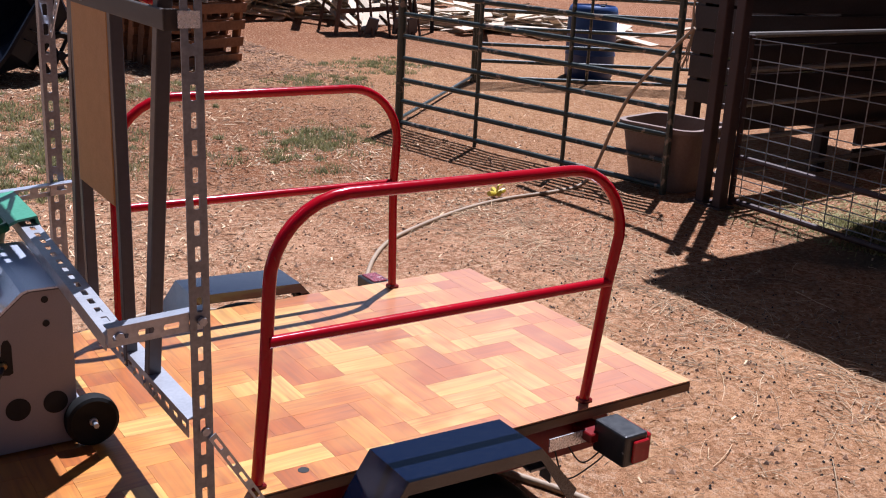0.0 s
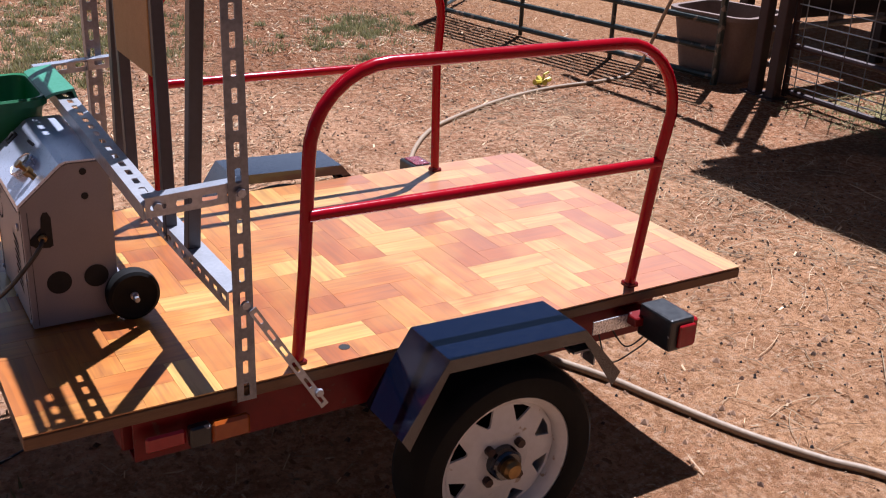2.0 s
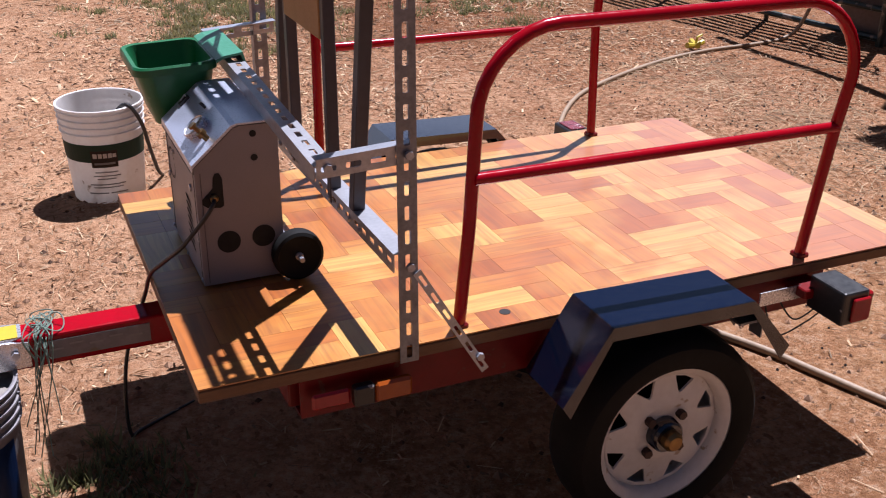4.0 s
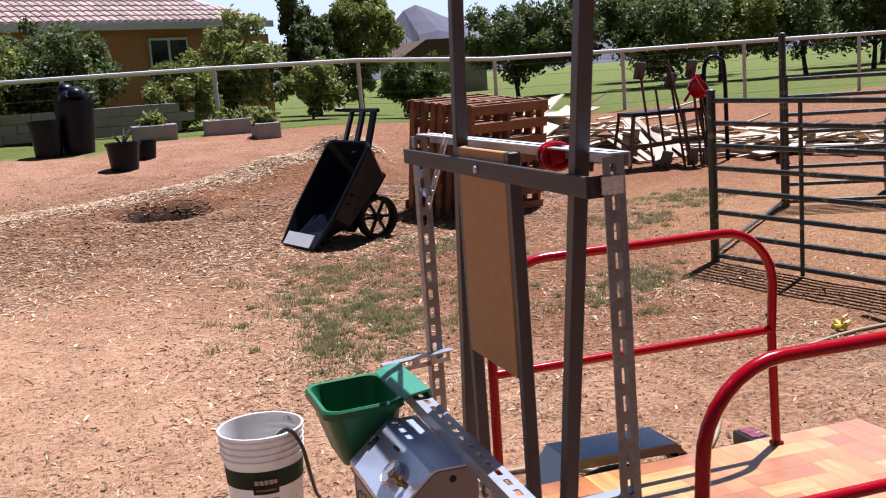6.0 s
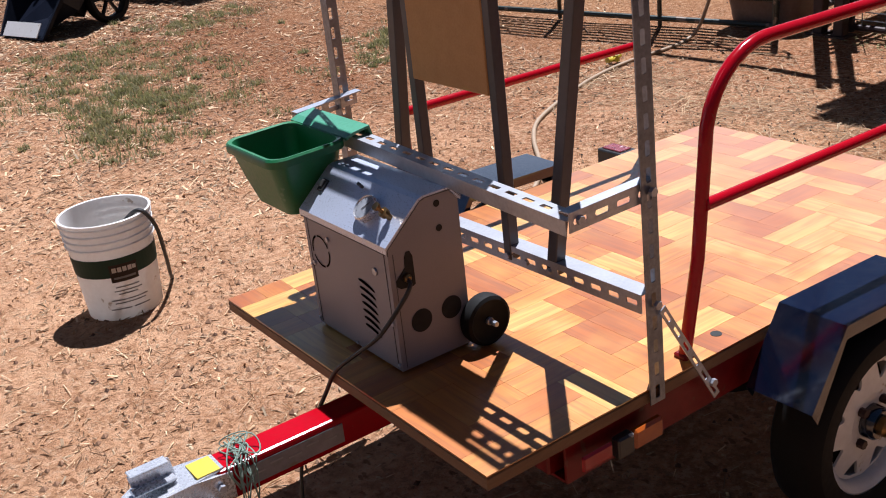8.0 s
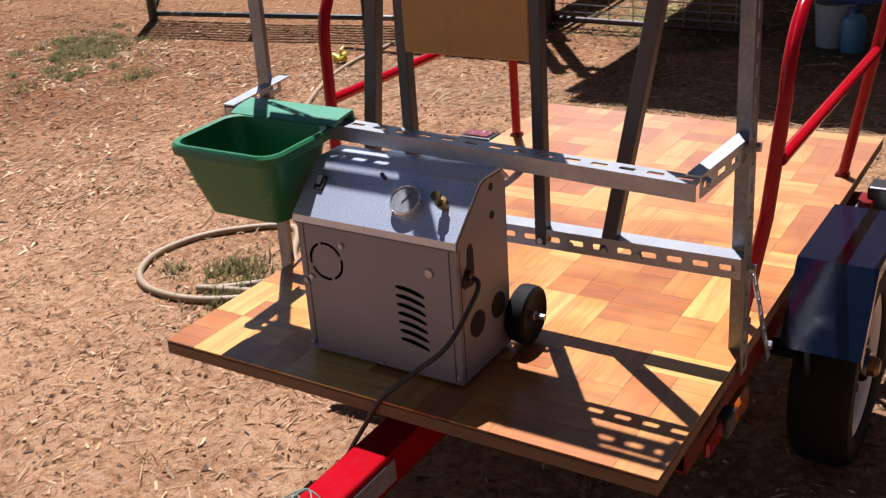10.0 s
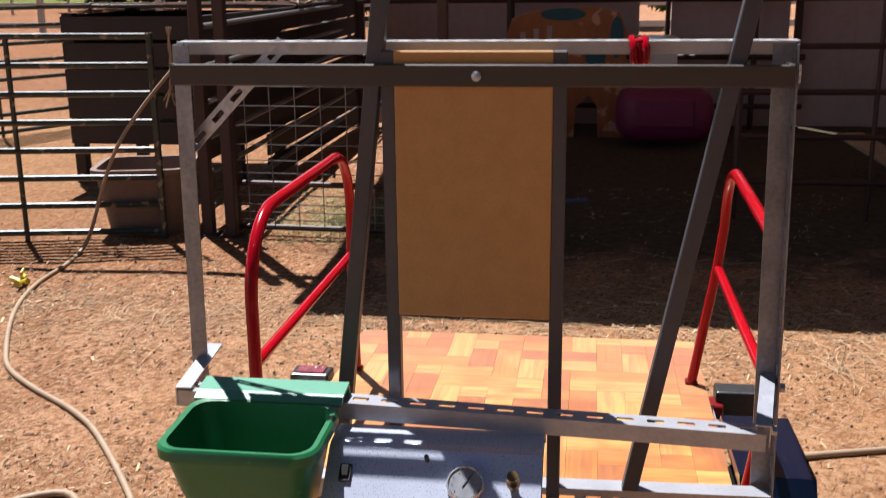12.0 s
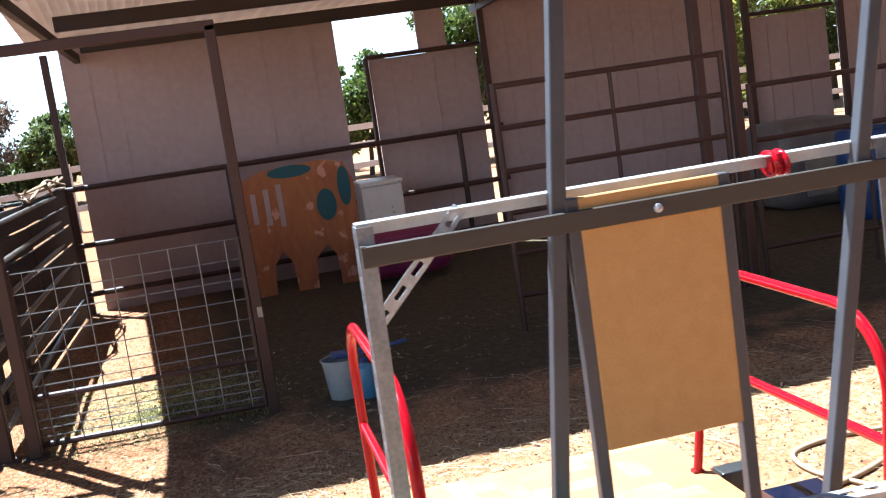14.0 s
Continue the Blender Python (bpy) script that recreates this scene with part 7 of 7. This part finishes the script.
def stalk(r, verts, faces, x, y):
    """A long bent hay stalk lying on the dirt."""
    a, ln, w = r.uniform(0, math.tau), 0.05 + 0.24 * r.random() ** 2, 0.0008 + 0.0009 * r.random() ** 2
    bend = r.gauss(0, 0.35)
    px, py = x, y
    i = len(verts)
    for q in range(5):
        z = ground_z(px, py) + 0.006 + 0.010 * math.sin(q * 0.8) * r.random()
        ca, sa = math.cos(a), math.sin(a)
        verts += [(px + sa * w, py - ca * w, z), (px - sa * w, py + ca * w, z), (px, py, z + w * 1.3)]
        px, py = px + ca * ln / 4, py + sa * ln / 4
        a += bend / 4
    for q in range(4):
        b = i + 3 * q
        faces += [(b, b + 3, b + 5, b + 2), (b + 2, b + 5, b + 4, b + 1)]


def patchy(x, y, a, b, seed):
    """Litter gathers in drifts: 0 to about 1 from two sizes of noise."""
    return 0.5 + 0.75 * noise.noise(Vector((x * a, y * a, seed))) + 0.45 * noise.noise(Vector((x * b, y * b, seed + 4)))


def litter_spot(r):
    x, y = r.uniform(-3.2, 6.5), r.uniform(-1.5, 9.0)
    d = patchy(x, y, 0.7, 2.6, 5)
    if x > 1.7 and y < 3.0:
        d *= 0.14
    d *= (1 - 0.55 * step(2.8, 4.0, y)) * (1 - 0.45 * step(5.0, 7.0, y))
    d *= 1.0 - 0.72 * (1 - step(-1.4, 1.4, x)) * step(0.8, 2.4, y) * (1 - step(5.4, 8.0, y))
    if x > 3.6 and y > 2.6:
        d *= 0.15
    if -0.05 < x < 1.85 and -0.3 < y < 1.0:
        d *= 0.25
    return (x, y, 0.85 + 0.75 * step(2.0, 4.5, y)) if r.random() < d else None


scatter("straw_litter", 92000, litter_spot, straw, M["straw"], "pale straw and wood chip litter strewn on the dirt", "straw", 5)


def mulch_spot(r):
    x, y = r.uniform(-3.5, 5.0), r.gauss(10.3, 1.6)
    if not 7.0 < y < 16 or ((x - 0.3) / 0.4) ** 2 + ((y - 10.5) / 0.32) ** 2 < 1:
        return None
    crest = 11.25 + 0.42 * (x + 1.0)
    if crest - 1.7 < y < crest - 0.35 and r.random() < 0.5 + 0.12 * x:
        return None
    return (x, y, 2.7)


def crest_spot(r):
    x = r.uniform(-2.2, 3.6)
    y = 11.15 + 0.42 * (x + 1.0) + r.gauss(0, 0.26) + 0.22 * noise.noise(Vector((x * 1.7, 0, 2)))
    return (x, y, 2.6)


scatter("crest_straw", 7500, crest_spot, straw, M["straw"], "bleached straw and chips along the top of the mulch ridge", "straw", 26)
scatter("mulch_berm", 34000, mulch_spot, straw, M["mulch"], "loose wood chip mulch heaped along the rise", "mulch", 6)


def shade_straw(r):
    x, y = 3.35 + r.gauss(0, 0.22) + 0.06 * r.random(), r.uniform(-4, 3.2)
    return (x, y, 0.9) if r.random() < 0.6 else (r.uniform(2.2, 3.9), r.uniform(-4, 2.5), 0.7)


def near_spot(r):
    if r.random() < 0.85:
        x, y = r.uniform(-1.6, 1.9), r.uniform(0.9, 3.6)
    else:
        x, y = r.uniform(1.95, 3.5), r.uniform(-1.8, 2.6)
        if r.random() < 0.5:
            return None
    d = patchy(x, y, 1.5, 5.0, 25) * (1 - 0.5 * (1 - step(-1.5, 0.4, x)))
    return (x, y, 0.75) if r.random() < d else None


scatter("trodden_straw", 5200, near_spot, straw, M["straw"], "pale straw and chips trodden into the dirt by the trailer", "straw", 15)
scatter("trodden_chips", 8500, near_spot, straw, M["mulch"], "brown chips trodden into the dirt by the trailer", "chips", 16)


def chip_spot(r):
    x, y = r.uniform(-1.6, 3.4), r.gauss(8.0, 1.1)
    d = 0.5 + 0.9 * noise.noise(Vector((x * 0.8, y * 0.8, 15)))
    return (x, y, 2.3) if r.random() < d and 5.5 < y < 10 else None


def rotted_spot(r):
    x, y = r.uniform(-2.2, 4.8), r.uniform(2.0, 9.0)
    d = patchy(x, y, 0.8, 3.0, 35) * step(-1.8, 1.6, x) * step(2.0, 4.4, y) * (1 - 0.7 * step(3.6, 4.6, x))
    return (x, y, 1.5) if r.random() < d else None


scatter("brown_chips", 42000, rotted_spot, straw, M["mulch"], "brown rotting wood chips trodden into the dirt", "chips", 14)
scatter("wood_chips", 5000, chip_spot, straw, M["straw"], "coarse pale wood chips strewn below the berm", "chips", 10)
def stalk_spot(r):
    if r.random() < 0.62:
        return 3.22 + r.gauss(0, 0.26), r.uniform(-3.2, 3.2)
    x, y = r.uniform(1.9, 4.6), r.uniform(-2.8, 3.4)
    return (x, y) if r.random() < patchy(x, y, 1.2, 4.0, 45) else None


scatter("hay_stalks", 3400, stalk_spot, stalk, M["straw"], "long bent hay stalks lying on the dirt", "hay", 9)
scatter("hay_scraps", 3600, shade_straw, straw, M["straw"], "scraps of pale hay along the shelter's edge", "hay", 7)


def gate_hay(r):
    x, y = r.gauss(5.45, 0.5), r.gauss(1.95, 0.38)
    return (x, y, 1.2) if y < 2.75 and x > 4.6 and r.random() < patchy(x, y, 2.0, 6.0, 65) else None


scatter("pen_hay", 9000, gate_hay, straw, M["hay"], "greenish hay trampled on the ground inside the pen gate", "hay", 21)


def clod(r, verts, faces, x, y, k=1.0):
    z, s = ground_z(x, y), k * r.uniform(0.005, 0.013)
    i = len(verts)
    for dx, dy, dz in ((1, 0, 0.2), (0.2, 1, 0.1), (-1, 0.1, 0.2), (-0.1, -1, 0.1), (0, 0, 1)):
        verts.append((x + dx * s * r.uniform(.7, 1.2), y + dy * s * r.uniform(.7, 1.2), z + dz * s))
    faces += [(i, i + 1, i + 4), (i + 1, i + 2, i + 4), (i + 2, i + 3, i + 4), (i + 3, i, i + 4)]


def pellet(r, verts, faces, x, y):
    z, s = ground_z(x, y) + 0.002, r.uniform(0.004, 0.0075)
    i = len(verts)
    verts += [(x + s, y, z), (x, y + s, z), (x - s, y, z), (x, y - s, z), (x, y, z + s), (x, y, z - s)]
    faces += [(i, i + 1, i + 4), (i + 1, i + 2, i + 4), (i + 2, i + 3, i + 4), (i + 3, i, i + 4), (i + 1, i, i + 5), (i + 2, i + 1, i + 5), (i + 3, i + 2, i + 5), (i, i + 3, i + 5)]


scatter("pellets", 900, lambda r: (r.gauss(2.9, 0.5), r.gauss(0.4, 1.6)), pellet, M["pellet"], "dark round droppings strewn on the dirt", "droppings", 12)
def crumb_spot(r):
    x, y = r.uniform(-2.4, 4.2), r.uniform(-2.2, 5.0)
    return (x, y) if r.random() < patchy(x, y, 1.8, 6.0, 55) else None


scatter("dirt_crumbs", 20000, crumb_spot, lambda r, v, f, x, y: clod(r, v, f, x, y, 0.35 + 1.2 * r.random() ** 3), M["crumb"], "crumbs of the same dry dirt lying loose", "crumbs", 18)
scatter("dirt_clods", 1600, lambda r: (r.uniform(-3, 5.5), r.uniform(-2.5, 7)), clod, M["clod"], "small dark clods and droppings on the dirt", "clods", 8)


def blade(r, verts, faces, x, y):
    z, h, a = ground_z(x, y) - 0.004, r.uniform(0.012, 0.05), r.uniform(0, math.tau)
    w = 0.007
    lx, ly = math.cos(a) * h * r.uniform(0.2, 1.0), math.sin(a) * h * r.uniform(0.2, 1.0)
    i = len(verts)
    verts += [(x - ly / h * w, y + lx / h * w, z), (x + ly / h * w, y - lx / h * w, z), (x + lx, y + ly, z + h)]
    faces.append((i, i + 1, i + 2))


PATCHES = ((1.15, 5.1, 0.6), (1.35, 5.9, 0.5), (1.1, 5.4, 0.7), (0.9, 4.5, 0.35), (3.05, 4.9, 0.45), (3.4, 5.3, 0.35), (5.6, 8.4, 0.6), (4.5, 7.4, 0.5), (1.6, 6.7, 0.6), (4.9, 1.5, 0.2), (1.02, 1.85, 0.16), (-0.18, 0.45, 0.18), (2.6, 7.3, 0.5), (5.2, 1.9, 0.2))


CLUMPS = [(cx + rng.gauss(0, s * 0.6), cy + rng.gauss(0, s * 0.55), rng.uniform(0.015, 0.07)) for cx, cy, s in PATCHES for _ in range(int(85 * s))]


def weed_spot(r):
    cx, cy, s = r.choice(CLUMPS)
    return cx + r.gauss(0, s), cy + r.gauss(0, s)


scatter("weeds", 34000, weed_spot, blade, M["grass"], "sparse green weeds in small patches on the dirt", "weeds", 11)

# ---- parquet pieces of the deck, shared by size ----
meshes = {}


def piece_mesh(w, h):
    key = (round(w, 4), round(h, 4))
    if key not in meshes:
        bm = bmesh.new()
        box(bm, (0, 0, 0.0015), (w - 0.0003, h - 0.0003, 0.003))
        for v in bm.verts:
            if v.co.z > 0.002:
                v.co.x *= 1 - 0.0003 / w
                v.co.y *= 1 - 0.0003 / h
        me = bpy.data.meshes.new("parquet_piece")
        bm.to_mesh(me)
        bm.free()
        me.materials.append(M["parquet"])
        meshes[key] = me
    return meshes[key]


u = 0.0757
to = Vector(trailer["origin"])
order = []
for r_ in range(-3, 15):
    for c_ in range(-3, 25):
        k = (c_ - r_) % 6
        if k == 0:
            order.append((c_, r_, 3, 1))
        elif k == 5:
            order.append((c_, r_, 1, 3))
split = random.Random(17)
cut = []
for c_, r_, nx, ny in order:
    t = split.random()
    if t < 0.45:
        cut.append((c_, r_, nx, ny))
    elif t < 0.75:
        cut += [(c_, r_, 1 if ny > 1 else 2, 1 if nx > 1 else 2), (c_ + (2 if nx > 1 else 0), r_ + (2 if ny > 1 else 0), 1, 1)]
    else:
        cut += [(c_, r_, 1, 1), (c_ + (1 if nx > 1 else 0), r_ + (1 if ny > 1 else 0), 1 if ny > 1 else 2, 1 if nx > 1 else 2)]
for c_, r_, nx, ny in cut:
    x0, x1 = max(0, c_ * u), min(L, (c_ + nx) * u)
    y0, y1 = max(0, r_ * u), min(W, (r_ + ny) * u)
    if x1 - x0 < 0.004 or y1 - y0 < 0.004:
        continue
    wide = nx > ny
    w, h = (x1 - x0, y1 - y0) if wide else (y1 - y0, x1 - x0)
    ob = new("parquet_piece", piece_mesh(w, h))
    ob.parent = trailer
    ob.location = Vector(((x0 + x1) / 2, (y0 + y1) / 2, Z - 0.003)) - to
    if not wide:
        ob.rotation_euler = (0, 0, math.pi / 2)
